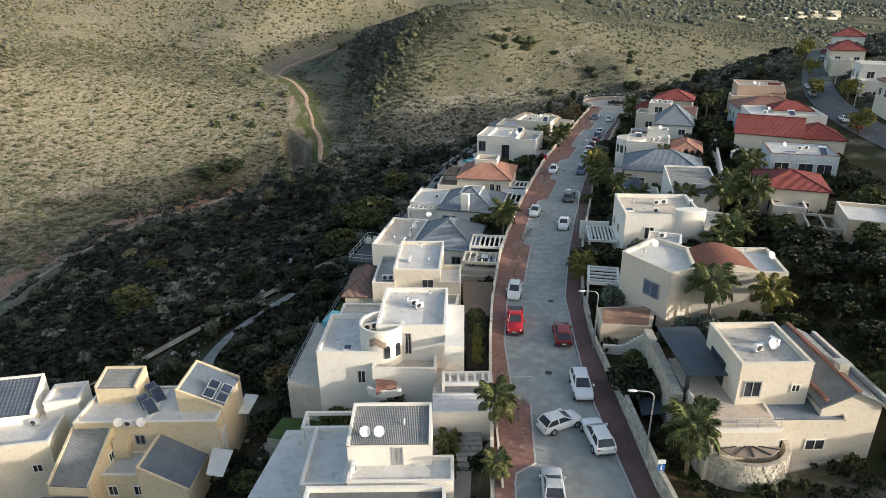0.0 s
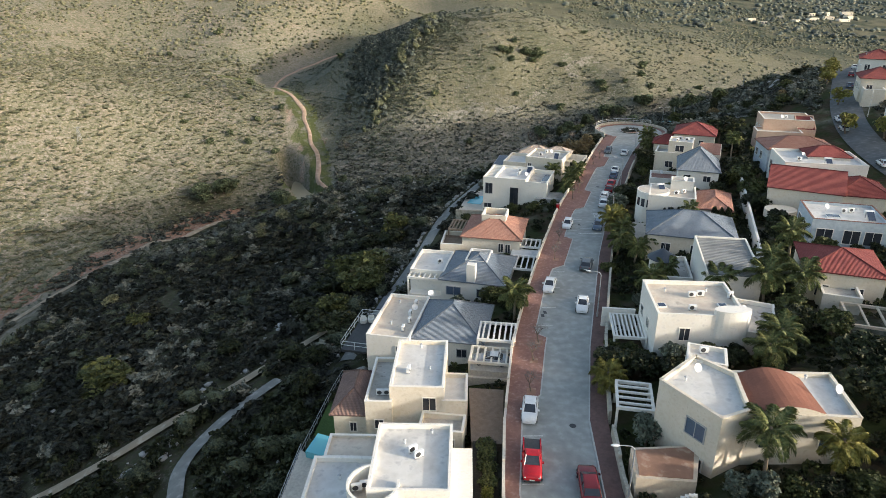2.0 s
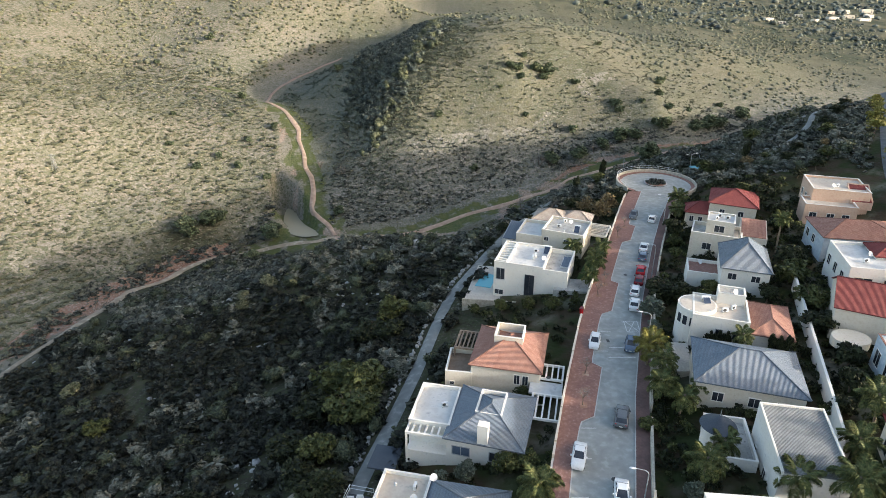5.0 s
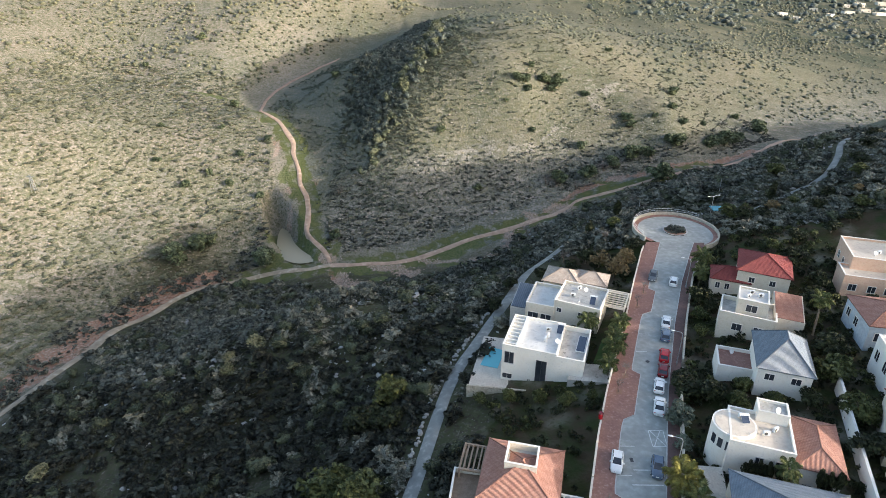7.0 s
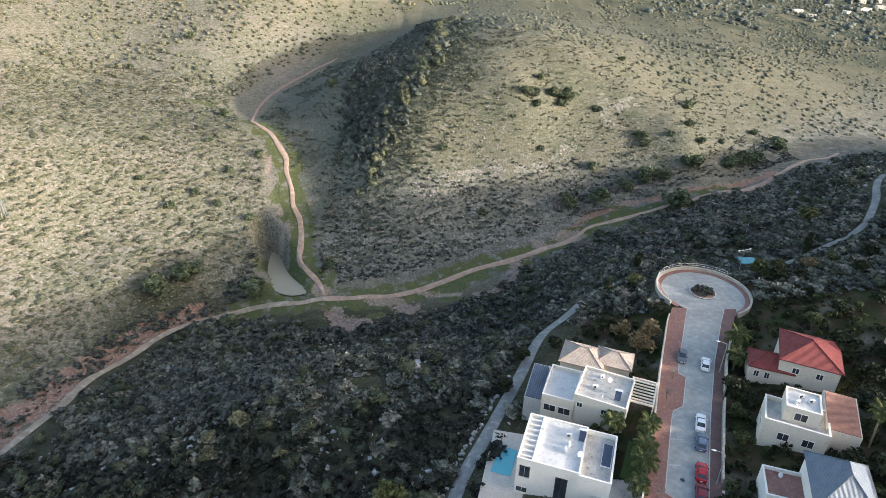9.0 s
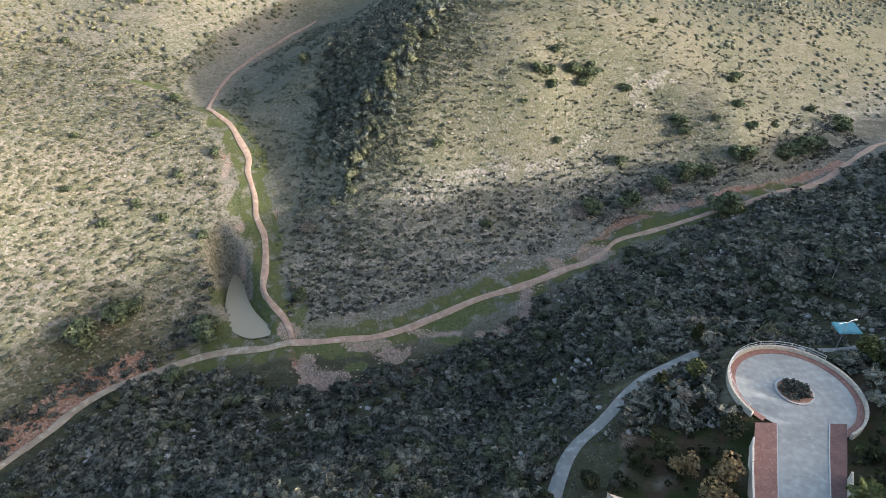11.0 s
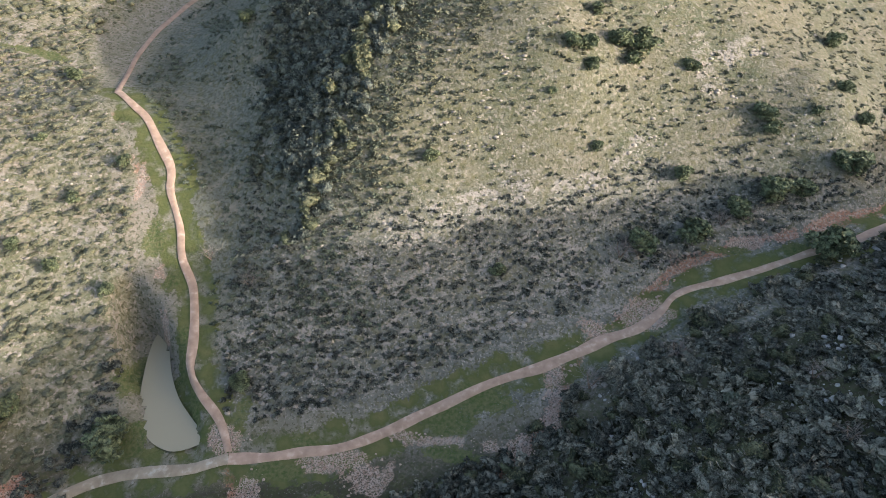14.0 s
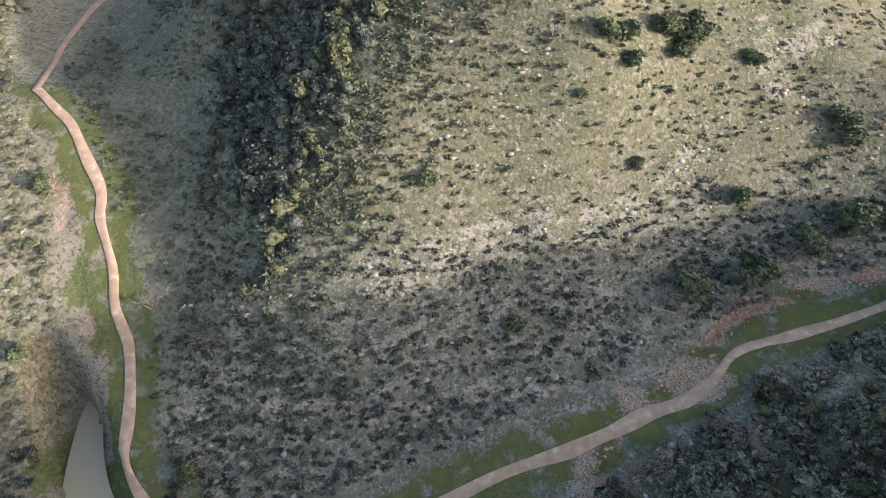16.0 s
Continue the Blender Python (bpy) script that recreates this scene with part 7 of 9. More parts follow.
# ---- plants ----
def blades(centres, normals, size, rnd):
    """Small leaf sprays at the centres, facing roughly outwards."""
    n = len(centres)
    a = rnd.normal(size=(n, 3))
    b = np.cross(normals + 0.9 * rnd.normal(size=(n, 3)), a)
    a /= np.linalg.norm(a, axis=1)[:, None] + 1e-9
    b /= np.linalg.norm(b, axis=1)[:, None] + 1e-9
    s = (size * (0.6 + 0.8 * rnd.rand(n)))[:, None]
    v = np.stack([centres - a * s - b * s * 0.5, centres + a * s - b * s * 0.6, centres + a * s * 0.8 + b * s * 0.8, centres - a * s * 0.9 + b * s * 0.7], 1).reshape(-1, 3)
    f = [(4 * i, 4 * i + 1, 4 * i + 2, 4 * i + 3) for i in range(n)]
    return v, f


def crown_mesh(name, material, seed, blobs, per, leaf, spread=0.62, blob=0.5, flat=1.0):
    """A crown about 1 in radius: leaf sprays over many lumps, with gaps between them."""
    rnd = np.random.RandomState(seed)
    cs, ns = [], []
    for k in range(blobs):
        d = rnd.normal(size=3)
        d /= np.linalg.norm(d)
        c = d * spread * (0.35 + 0.75 * rnd.rand())
        c[2] *= flat
        q = rnd.normal(size=(per, 3))
        q /= np.linalg.norm(q, axis=1)[:, None]
        q[:, 2] = np.where(q[:, 2] < -0.5, -q[:, 2], q[:, 2])
        r = blob * (0.6 + 0.6 * rnd.rand())
        cs.append(c + q * r * (0.75 + 0.3 * rnd.rand(per))[:, None] * (1, 1, 0.8))
        ns.append(q)
    v, f = blades(np.concatenate(cs), np.concatenate(ns), leaf, rnd)
    return mesh_from(name, v, f, material)


def trunk_mesh(seed, material, limbs=5):
    """A trunk of height 1 with limbs, in a bole about 0.07 thick."""
    rnd = np.random.RandomState(seed)
    bm = bmesh.new()
    p = Vector((0, 0, -0.05))
    for k in range(3):
        q = p + Vector((rnd.normal() * 0.03, rnd.normal() * 0.03, 0.17))
        rod(bm, p, q, 0.06 - 0.012 * k, 0.05 - 0.012 * k)
        p = q
    for k in range(limbs):
        a = 2 * math.pi * (k + rnd.rand() * 0.5) / limbs
        q = p + Vector((math.cos(a) * 0.25, math.sin(a) * 0.25, 0.18 + 0.14 * rnd.rand()))
        rod(bm, p - Vector((0, 0, 0.06 * rnd.rand())), q, 0.026, 0.016, 5)
        for s in (-0.5, 0.5):
            rod(bm, q, q + Vector((math.cos(a + s) * 0.16, math.sin(a + s) * 0.16, 0.16)), 0.014, 0.004, 4)
    me = bpy.data.meshes.new("trunk")
    bm.to_mesh(me)
    bm.free()
    me.materials.append(material)
    return me


def twig_mesh(seed):
    """A bare crown: forking twigs."""
    rnd = np.random.RandomState(seed)
    bm = bmesh.new()
    for k in range(46):
        d = Vector(rnd.normal(size=3))
        d.z = abs(d.z) * 0.9 - 0.1
        d.normalize()
        p = d * 0.25
        for j in range(3):
            q = p + (d + Vector(rnd.normal(size=3)) * 0.55).normalized() * 0.3
            rod(bm, p, q, 0.016 - 0.004 * j, 0.010 - 0.003 * j, 3)
            p = q
    me = bpy.data.meshes.new("crown")
    bm.to_mesh(me)
    bm.free()
    me.materials.append(M_TWIG)
    return me


TRUNKS = [trunk_mesh(s, M_BARK) for s in range(3)]
CROWNS = {
    "pale": [crown_mesh("crown", M_LEAFP2, 240 + s, 13, 75, 0.085, blob=0.45) for s in range(2)],
    "dark": [crown_mesh("crown", M_LEAFD, 100 + s, 13, 85, 0.10) for s in range(4)],
    "green": [crown_mesh("crown", M_LEAF, 120 + s, 13, 85, 0.10) for s in range(4)],
    "grey": [crown_mesh("crown", M_LEAFG, 140 + s, 13, 75, 0.085, blob=0.45) for s in range(3)],
    "yellow": [crown_mesh("crown", M_LEAFY, 160 + s, 12, 60, 0.075, blob=0.45) for s in range(3)],
    "brown": [crown_mesh("crown", M_LEAFB, 180 + s, 12, 60, 0.075, blob=0.45) for s in range(2)],
    "bare": [twig_mesh(200 + s) for s in range(3)],
    "hill": [crown_mesh("crown", M_LEAFHB, 220 + s, 16, 80, 0.10, blob=0.42) for s in range(3)],
}
rt = np.random.RandomState(5)


def tree(x, y, h, r, style, label, group="garden trees", z=None, category="tree"):
    z = float(ground(x, y)[0]) if z is None else z
    t = thing("tree", (x, y, z), label, category, group)
    rz = min(r * 0.95, h * 0.46)
    tr = part_mesh("trunk", TRUNKS[rt.randint(3)], t)
    tr.scale = (min(h, 2 * r) * 0.7,) * 2 + (h * 0.86,)
    tr.rotation_euler.z = rt.rand() * 6.28
    cr = part_mesh("crown", CROWNS[style][rt.randint(len(CROWNS[style]))], t)
    cr.location.z, cr.scale = h - rz, (r * (0.9 + 0.2 * rt.rand()), r * (0.9 + 0.2 * rt.rand()), rz)
    cr.rotation_euler.z = rt.rand() * 6.28
    return t


bm = bmesh.new()
rod(bm, (0, 0, -0.05), (0.4, 0, 0.6), 0.05, 0.02, 4)
STEM = bpy.data.meshes.new("stem")
bm.to_mesh(STEM)
bm.free()
STEM.materials.append(M_BARK)


def bush(x, y, r, h, style, label, group="garden bushes", z=None):
    """A bush down to the ground: stems and a crown."""
    z = float(ground(x, y)[0]) if z is None else z
    t = thing("bush", (x, y, z), label, "bush", group)
    for k in range(3):
        st = part_mesh("stem", STEM, t)
        st.scale, st.rotation_euler.z = (r, r, h), k * 2.1
    cr = part_mesh("crown", CROWNS[style][rt.randint(len(CROWNS[style]))], t)
    cr.location.z, cr.scale, cr.rotation_euler.z = h * 0.45, (r, r, h * 0.55), rt.rand() * 6.28
    return t


def frond_mesh(seed, material, droop):
    """A feather leaf of length 1 along x: an arching midrib with hanging leaflets."""
    rnd = np.random.RandomState(seed)

    def spine(s):
        return np.array((s - 0.16 * s**3, 0.0, 0.16 * s - droop * s * s))

    verts, faces = [], []
    for k in range(8):
        a, b = spine(k / 8), spine((k + 1) / 8)
        i = len(verts)
        w = 0.014 * (1 - k / 9)
        verts += [a + (0, -w, 0), a + (0, w, 0), b + (0, w * 0.9, 0), b + (0, -w * 0.9, 0)]
        faces.append((i, i + 1, i + 2, i + 3))
    for k in range(28):
        s = 0.12 + 0.88 * k / 27
        p = spine(s)
        for side in (-1, 1):
            L = 0.34 * math.sin(math.pi * (0.12 + 0.82 * s)) * (0.85 + 0.3 * rnd.rand())
            tip = p + (L * 0.55, side * L * 0.75, -L * (0.55 + 0.4 * rnd.rand()))
            mid = p + (L * 0.30, side * L * 0.46, -L * 0.12)
            i = len(verts)
            verts += [p + (-0.010, 0, 0), p + (0.014, 0, 0), mid + (0.013, 0, 0), tip, mid + (-0.013, 0, 0)]
            faces.append((i, i + 1, i + 2, i + 3, i + 4))
    return mesh_from("frond", verts, faces, material)


FRONDS = {"green": [frond_mesh(s, M_LEAFP, 0.30 + 0.16 * s) for s in range(3)], "yellow": [frond_mesh(s + 5, M_LEAFYP, 0.22 + 0.12 * s) for s in range(3)]}


def palm(x, y, h, L, label, style="green", z=None, n=22):
    z = float(ground(x, y)[0]) if z is None else z
    t = thing("palm_tree", (x, y, z), label, "palm", "palms in the gardens")
    lean = Vector((rt.normal() * 0.05, rt.normal() * 0.05, 1)).normalized()
    bm = bmesh.new()
    for k in range(8):
        rod(bm, lean * (h * k / 8 - 0.1), lean * (h * (k + 1) / 8), 0.19 - 0.008 * k, 0.165 - 0.008 * k, 8)
    ellipsoid(bm, lean * (h + 0.05), (0.22, 0.22, 0.4), 8, 5)
    part("trunk", bm, M_PBARK, t)
    for k in range(n):
        s = (k + 0.5) / n
        f = part_mesh("frond", FRONDS[style][min(2, int(s * 3))], t)
        pitch = radians(62 - 88 * s + rt.normal() * 6)
        f.matrix_basis = Matrix.Translation(lean * (h + 0.1)) @ Matrix.Rotation(k * 2.39996 + rt.rand() * 0.3, 4, "Z") @ Matrix.Rotation(-pitch, 4, "Y") @ Matrix.Scale(L * (0.85 + 0.3 * rt.rand()), 4)
    return t


def cypress(x, y, h, z=None):
    z = float(ground(x, y)[0]) if z is None else z
    t = thing("cypress_tree", (x, y, z), "slim dark green columnar cypress beside a wall", "tree", "slim cypresses")
    bm = bmesh.new()
    rod(bm, (0, 0, -0.1), (0, 0, h * 0.8), 0.07, 0.02, 6)
    part("trunk", bm, M_BARK, t)
    c = part_mesh("crown", CROWNS["dark"][rt.randint(4)], t)
    c.location.z, c.scale = h * 0.52, (h * 0.15, h * 0.15, h * 0.5)


L_PALM = "tall feather palm with arching green fronds in a garden"
for x, y, h, L in ((-13.3, 51.7, 1.6, 1.6), (-4.4, 46.9, 1.6, 1.5), (3.9, 39.6, 3.4, 1.9), (0.3, 39.9, 1.7, 1.3), (0.2, 37.2, 1.5, 1.2), (3.6, 34.6, 1.6, 1.3), (-11.9, 46.0, 1.3, 1.4), (8.6, 83.7, 4.6, 2.5), (25.3, 136.4, 3.6, 2.2), (23.9, 132.7, 2.6, 1.9), (23.4, 144.7, 3.4, 2.1), (26.4, 139.8, 3.0, 2.0), (28.2, 143.6, 2.8, 2.0),
                   (17.4, 35.6, 4.4, 2.4), (25.4, 52.9, 4.6, 2.6), (33.5, 38.8, 3.6, 2.6), (26.2, 86.5, 3.2, 2.2), (29.2, 89.0, 2.4, 1.9), (33.2, 82.6, 3.4, 2.4), (41.1, 86.6, 3.6, 2.4), (33.9, 69.2, 3.4, 2.6), (31.9, 67.6, 3.0, 2.4), (46.4, 91.6, 4.6, 2.6), (27.7, 104.9, 3.2, 2.3), (25.7, 100.4, 3.2, 2.2), (37.9, 80.6, 4.2, 2.7), (41.6, 80.4, 4.4, 2.7), (48.2, 162.8, 4.4, 2.4), (46.8, 158.8, 3.2, 2.0), (27.4, 97.4, 3.0, 2.0), (30.6, 99.4, 2.6, 1.8), (38.6, 107.2, 3.6, 1.6), (58.2, 64.2, 4.4, 2.5)):
    palm(x, y, h, L, L_PALM)
palm(58.1, 139.3, 6.4, 1.9, "stout date palm with a dense round grey-green head", n=30)
palm(30.2, 52.2, 3.8, 2.3, "yellowish feather palm in front of a cream villa", "yellow")
palm(26.4, 107.6, 3.8, 2.6, "yellow-green feather palm beside the pavement", "yellow")
palm(16.2, 66.6, 2.4, 2.2, "short yellow-green palm beside the pavement", "yellow")
for x, y in ((35.0, 109.4), (36.0, 109.1), (37.0, 108.8), (38.4, 108.4), (42.2, 107.0), (43.0, 106.8), (44.0, 106.6), (54.0, 103.6), (54.9, 103.2), (55.8, 103.0), (56.8, 102.6)):
    cypress(x, y, 4.2)
for x, y, h in ((40, 196, 6.5), (31.5, 186, 5), (76.5, 196, 6), (78.8, 200, 5.6)):
    cypress(x, y, h)

L_D, L_G, L_O = "dense dark green tree in a garden", "leafy green garden tree with a rounded crown", "silvery grey-green olive tree in a garden"
for x, y, h, r, st in ((15.9, 44.2, 3.6, 2.2, "dark"), (16.6, 47.4, 2.6, 1.5, "green"), (17.9, 58.9, 3.4, 2.2, "grey"), (19.8, 60.6, 2.6, 1.6, "grey"), (24.2, 50.6, 3.0, 1.7, "grey"), (22.4, 51.2, 2.6, 1.5, "grey"), (29.0, 50.2, 2.2, 1.5, "dark"), (31.8, 50.4, 2.4, 1.6, "green"),
                      (17.4, 70.4, 3.0, 2.4, "dark"), (20.4, 69.4, 3.4, 2.2, "dark"), (23.4, 67.2, 3.0, 2.0, "dark"), (18.4, 73.6, 2.4, 1.4, "green"), (30.6, 120.6, 3.8, 2.4, "grey"), (29.8, 115.4, 2.8, 1.5, "grey"), (33.6, 126.8, 3.6, 2.4, "dark"), (36.4, 125.4, 3.8, 2.4, "dark"), (34.4, 129.6, 2.8, 1.6, "dark"), (39.6, 122.4, 3.0, 1.6, "green"), (41.6, 126.2, 2.6, 1.4, "green"), (44.2, 122.6, 2.6, 1.4, "green"),
                      (44.4, 152.4, 3.8, 2.2, "dark"), (42.6, 147.4, 2.6, 1.4, "green"), (41.4, 142.0, 2.2, 1.3, "green"), (46.2, 149.6, 2.6, 1.5, "dark"), (54.8, 128.0, 4.6, 3.0, "green"), (53.5, 118.6, 4.4, 2.8, "green"), (51.2, 112.2, 4.0, 2.6, "dark"), (48.5, 121.6, 3.4, 1.8, "dark"), (56.8, 133.0, 4.4, 2.6, "dark"), (53.2, 135.2, 3.6, 2.0, "dark"), (61.6, 146.4, 4.4, 2.6, "dark"), (63.6, 158.6, 6.0, 2.6, "dark"), (64.6, 152.4, 4.6, 2.2, "dark"),
                      (48.4, 73.4 - 8, 4.2, 2.4, "green"), (40.6, 66.0, 4.6, 3.0, "dark"), (38.6, 60.4, 4.4, 2.8, "dark"), (43.4, 58.2, 4.4, 2.8, "dark"), (47.6, 60.6, 4.8, 2.8, "green"), (37.4, 52.6, 3.8, 2.4, "dark"), (42.4, 51.4, 4.2, 2.8, "dark"), (47.0, 54.0, 4.6, 2.8, "green"), (36.6, 46.0, 3.4, 2.2, "dark"), (41.0, 45.4, 3.6, 2.4, "green"), (46.6, 46.8, 4.0, 2.6, "dark"), (37.6, 73.8, 4.2, 2.4, "dark"), (39.2, 77.4, 3.6, 2.2, "green"), (41.4, 72.4, 3.8, 2.2, "green"), (51.0, 92.4, 3.4, 1.8, "green"), (48.0, 98.8, 4.0, 2.0, "dark"), (50.6, 103.8, 4.0, 2.0, "dark"), (44.6, 94.6, 3.0, 1.6, "dark"), (58.4, 86.6, 3.6, 2.2, "dark"), (56.2, 78.6, 3.8, 2.4, "green"), (31.2, 79.6, 2.6, 1.8, "dark"), (24.6, 80.6, 2.4, 1.4, "green"), (23.0, 95.0, 2.0, 1.2, "green"), (24.6, 84.4, 2.2, 1.2, "grey"), (23.6, 69.6, 3.4, 1.7, "grey"), (26.6, 68.8, 3.2, 1.7, "green"), (29.4, 68.6, 3.0, 1.5, "dark"), (20.2, 72.6, 2.4, 1.2, "green"), (26.8, 50.4, 2.4, 1.3, "green"), (19.6, 50.2, 2.2, 1.2, "dark")):
    tree(x, y, h, r, st, L_O if st == "grey" else L_G if st == "green" else L_D)
for x, y, h, r, st in ((-13.6, 107.0, 5.6, 4.0, "green"), (-12.6, 112.6, 6.0, 4.2, "green"), (-17.0, 116.0, 5.6, 4.0, "green"), (-19.4, 109.4, 5.0, 3.6, "dark"), (-21.6, 101.0, 4.2, 3.0, "dark"), (-16.6, 100.0, 4.4, 3.0, "green"), (-15.4, 92.0, 4.0, 2.8, "dark"), (-19.0, 95.4, 3.6, 2.6, "dark"), (-21.4, 88.0, 3.2, 2.4, "dark"), (-11.0, 137.0, 5.0, 3.2, "green"), (-14.4, 132.0, 4.4, 3.0, "dark"), (-10.0, 130.4, 3.6, 2.4, "dark"), (-32.0, 94.0, 3.2, 2.4, "dark"), (-55.6, 98.0, 3.4, 2.6, "dark"), (-17.4, 78.0, 3.4, 2.2, "dark"), (-18.4, 70.6, 3.6, 2.2, "dark"), (-17.2, 84.6, 3.2, 2.0, "dark"),
                      (-17.4, 56.5, 4.2, 2.4, "brown"), (-15.6, 53.6, 3.6, 2.0, "dark"), (-19.4, 59.6, 3.4, 2.0, "dark"), (-9.6, 47.0, 2.8, 1.9, "yellow2"), (-17.6, 50.4, 3.0, 1.6, "dark"), (-16.8, 42.0, 2.6, 1.4, "green"), (-17.6, 37.4, 3.0, 1.6, "green"), (-19.0, 46.0, 2.4, 1.2, "dark"), (3.6, 94.6, 2.6, 1.4, "grey"), (1.6, 90.8, 2.6, 1.6, "grey"), (-1.6, 90.4, 2.2, 1.3, "grey"), (6.4, 90.8, 2.8, 1.7, "green"), (8.6, 91.2, 2.4, 1.4, "green"), (10.2, 88.2, 2.2, 1.2, "dark"), (9.4, 103.6, 2.2, 1.2, "green"), (12.9, 128.6, 2.6, 1.3, "yellow2"), (16.8, 126.8, 2.8, 1.5, "yellow2"), (8.8, 129.8, 2.4, 1.4, "green"), (20.4, 127.6, 2.0, 1.0, "green"), (4.2, 131.0, 1.8, 1.2, "green"), (21.0, 145.2, 2.4, 1.2, "green"), (26.6, 155.8, 2.2, 1.2, "green"), (30.0, 155.2, 2.4, 1.4, "dark"), (8.2, 158.6, 3.0, 1.8, "dark"), (12.0, 168.0, 3.2, 1.8, "dark"), (18.6, 170.6, 2.8, 1.5, "dark"), (32.6, 165.6, 4.6, 2.6, "brown"), (35.4, 168.6, 4.8, 2.8, "brown"), (30.6, 170.6, 4.0, 2.2, "brown"), (28.4, 173.4, 3.4, 2.0, "dark"), (24.4, 176.2, 3.2, 2.0, "bare"), (38.6, 176.4, 3.2, 1.8, "dark"), (37.4, 187.6, 3.6, 1.9, "green"), (34.0, 182.4, 3.0, 1.6, "bare")):
    st2 = "green" if st == "yellow2" else st
    tree(x, y, h, r, st2, {"dark": "dense dark evergreen tree on the slope edge", "green": L_G, "grey": L_O, "brown": "tree with thin brownish winter leaves", "bare": "leafless grey tree beside the houses", "yellow2": "light green tree with loose foliage"}[st])
# round the turning circle and on the hill behind
for x, y, h, r, st in ((64.6, 190.4, 4.2, 2.4, "green"), (66.8, 187.6, 3.8, 2.2, "dark"), (69.6, 192.6, 3.2, 1.8, "green"), (70.4, 186.0, 2.8, 1.8, "dark"), (74.6, 190.2, 3.0, 2.0, "brown"), (79.4, 191.4, 2.6, 1.8, "green"), (81.4, 184.6, 3.2, 2.2, "dark"), (86.2, 190.4, 3.0, 2.0, "dark"), (88.4, 180.6, 3.2, 2.2, "green"), (91.6, 188.6, 2.4, 1.6, "brown"), (83.2, 175.2, 3.4, 2.2, "dark"), (77.8, 172.4, 3.2, 2.2, "dark"), (70.4, 170.6, 3.2, 2.2, "dark"), (64.4, 168.4, 3.2, 2.0, "green"), (86.6, 214.0, 4.4, 3.2, "green"), (71.0, 202.6, 2.6, 1.8, "bare"), (60.2, 205.4, 2.6, 1.8, "grey"), (52.0, 204.6, 2.4, 1.8, "bare"), (44.6, 208.0, 2.6, 2.0, "bare"), (56.0, 210.4, 2.6, 2.0, "grey"), (103.0, 208.0, 3.4, 2.4, "dark"), (112.0, 220.0, 3.6, 2.6, "dark"), (98.0, 200.0, 3.2, 2.2, "green"), (121.0, 232.0, 3.8, 2.6, "dark"), (131.0, 246.0, 3.8, 2.8, "dark")):
    tree(x, y, h, r, st, {"dark": "dark green tree on the stony hillside", "green": "green tree on the stony hillside", "grey": "pale olive tree on the stony hillside", "brown": "brownish tree on the stony hillside", "bare": "leafless grey tree on the stony hillside"}[st], "trees near the turning circle")
# upper street
for x, y, h, r in ((88.6, 150.2, 4.6, 2.2), (92.6, 143.6, 4.8, 2.4), (80.4, 118.6, 4.6, 2.2), (97.4, 169.6, 4.4, 2.2), (105.6, 190.4, 4.2, 2.4), (110.6, 198.6, 4.2, 2.4), (116.4, 208.4, 4.2, 2.4), (83.4, 106.2, 4.6, 2.2), (122.6, 217.6, 4.0, 2.2)):
    tree(x - 1.5, y, h + 0.8, r + 0.5, "yellow", "yellow-green street tree along the upper street", "street trees")
# pavement trees, pruned bare
for x, y in ((6.0, 40.7), (8.5, 66.6), (9.5, 72.2), (10.6, 75.9), (16.2, 99.0), (17.7, 105.5), (24.0, 126.8), (25.9, 130.6), (33.0, 150.6), (35.4, 155.4)):
    tree(x, y, 2.7, 1.0, "bare", "small bare street tree in a soil bed", "pavement trees", STREET_Z + 0.14)
    slab("soil_bed", [(x - 0.45, y - 0.5), (x + 0.45, y - 0.5), (x + 0.6, y + 0.5), (x - 0.3, y + 0.5)], STREET_Z + 0.1, STREET_Z + 0.155, M_REDSOIL, "dark soil bed in the pavement", "flower bed")
# hedge along the white house, boxed shrubs
slab("soil_bed", [(2.2, 49.6), (4.1, 49.4), (4.6, 60.2), (2.4, 60.2)], -3, 1.3, M_GARDEN, "dark planted bed between the white house and the pavement", "flower bed")
for y, st in ((50.2, "yellow"), (51.6, "yellow"), (53.2, "yellow"), (54.6, "green"), (56.2, "green"), (57.7, "green"), (59.0, "green")):
    bush(3.2 + 0.04 * (y - 50), y, 0.72 if st == "yellow" else 0.95, 1.3, st, "clipped yellow-green hedge bush beside the pavement wall", z=1.3)
bush(-50, 92, 4.4, 5.0, "green", "large rounded evergreen bush on the slope", "slope bushes")
for x, y, r in ((-39.5, 158.5, 2.2), (-30, 150.5, 1.5), (-35.5, 149.8, 1.2), (-44.1, 155.7, 1.6), (-43.1, 152.2, 1.7), (-29.3, 146, 1.3), (-20, 186, 1.4), (-58, 118, 2.4), (-70, 132, 2.2)):
    bush(x, y, r, r * 1.4, "pale" if r < 2.3 else "green", "pale olive bush on the dark slope", "slope bushes")
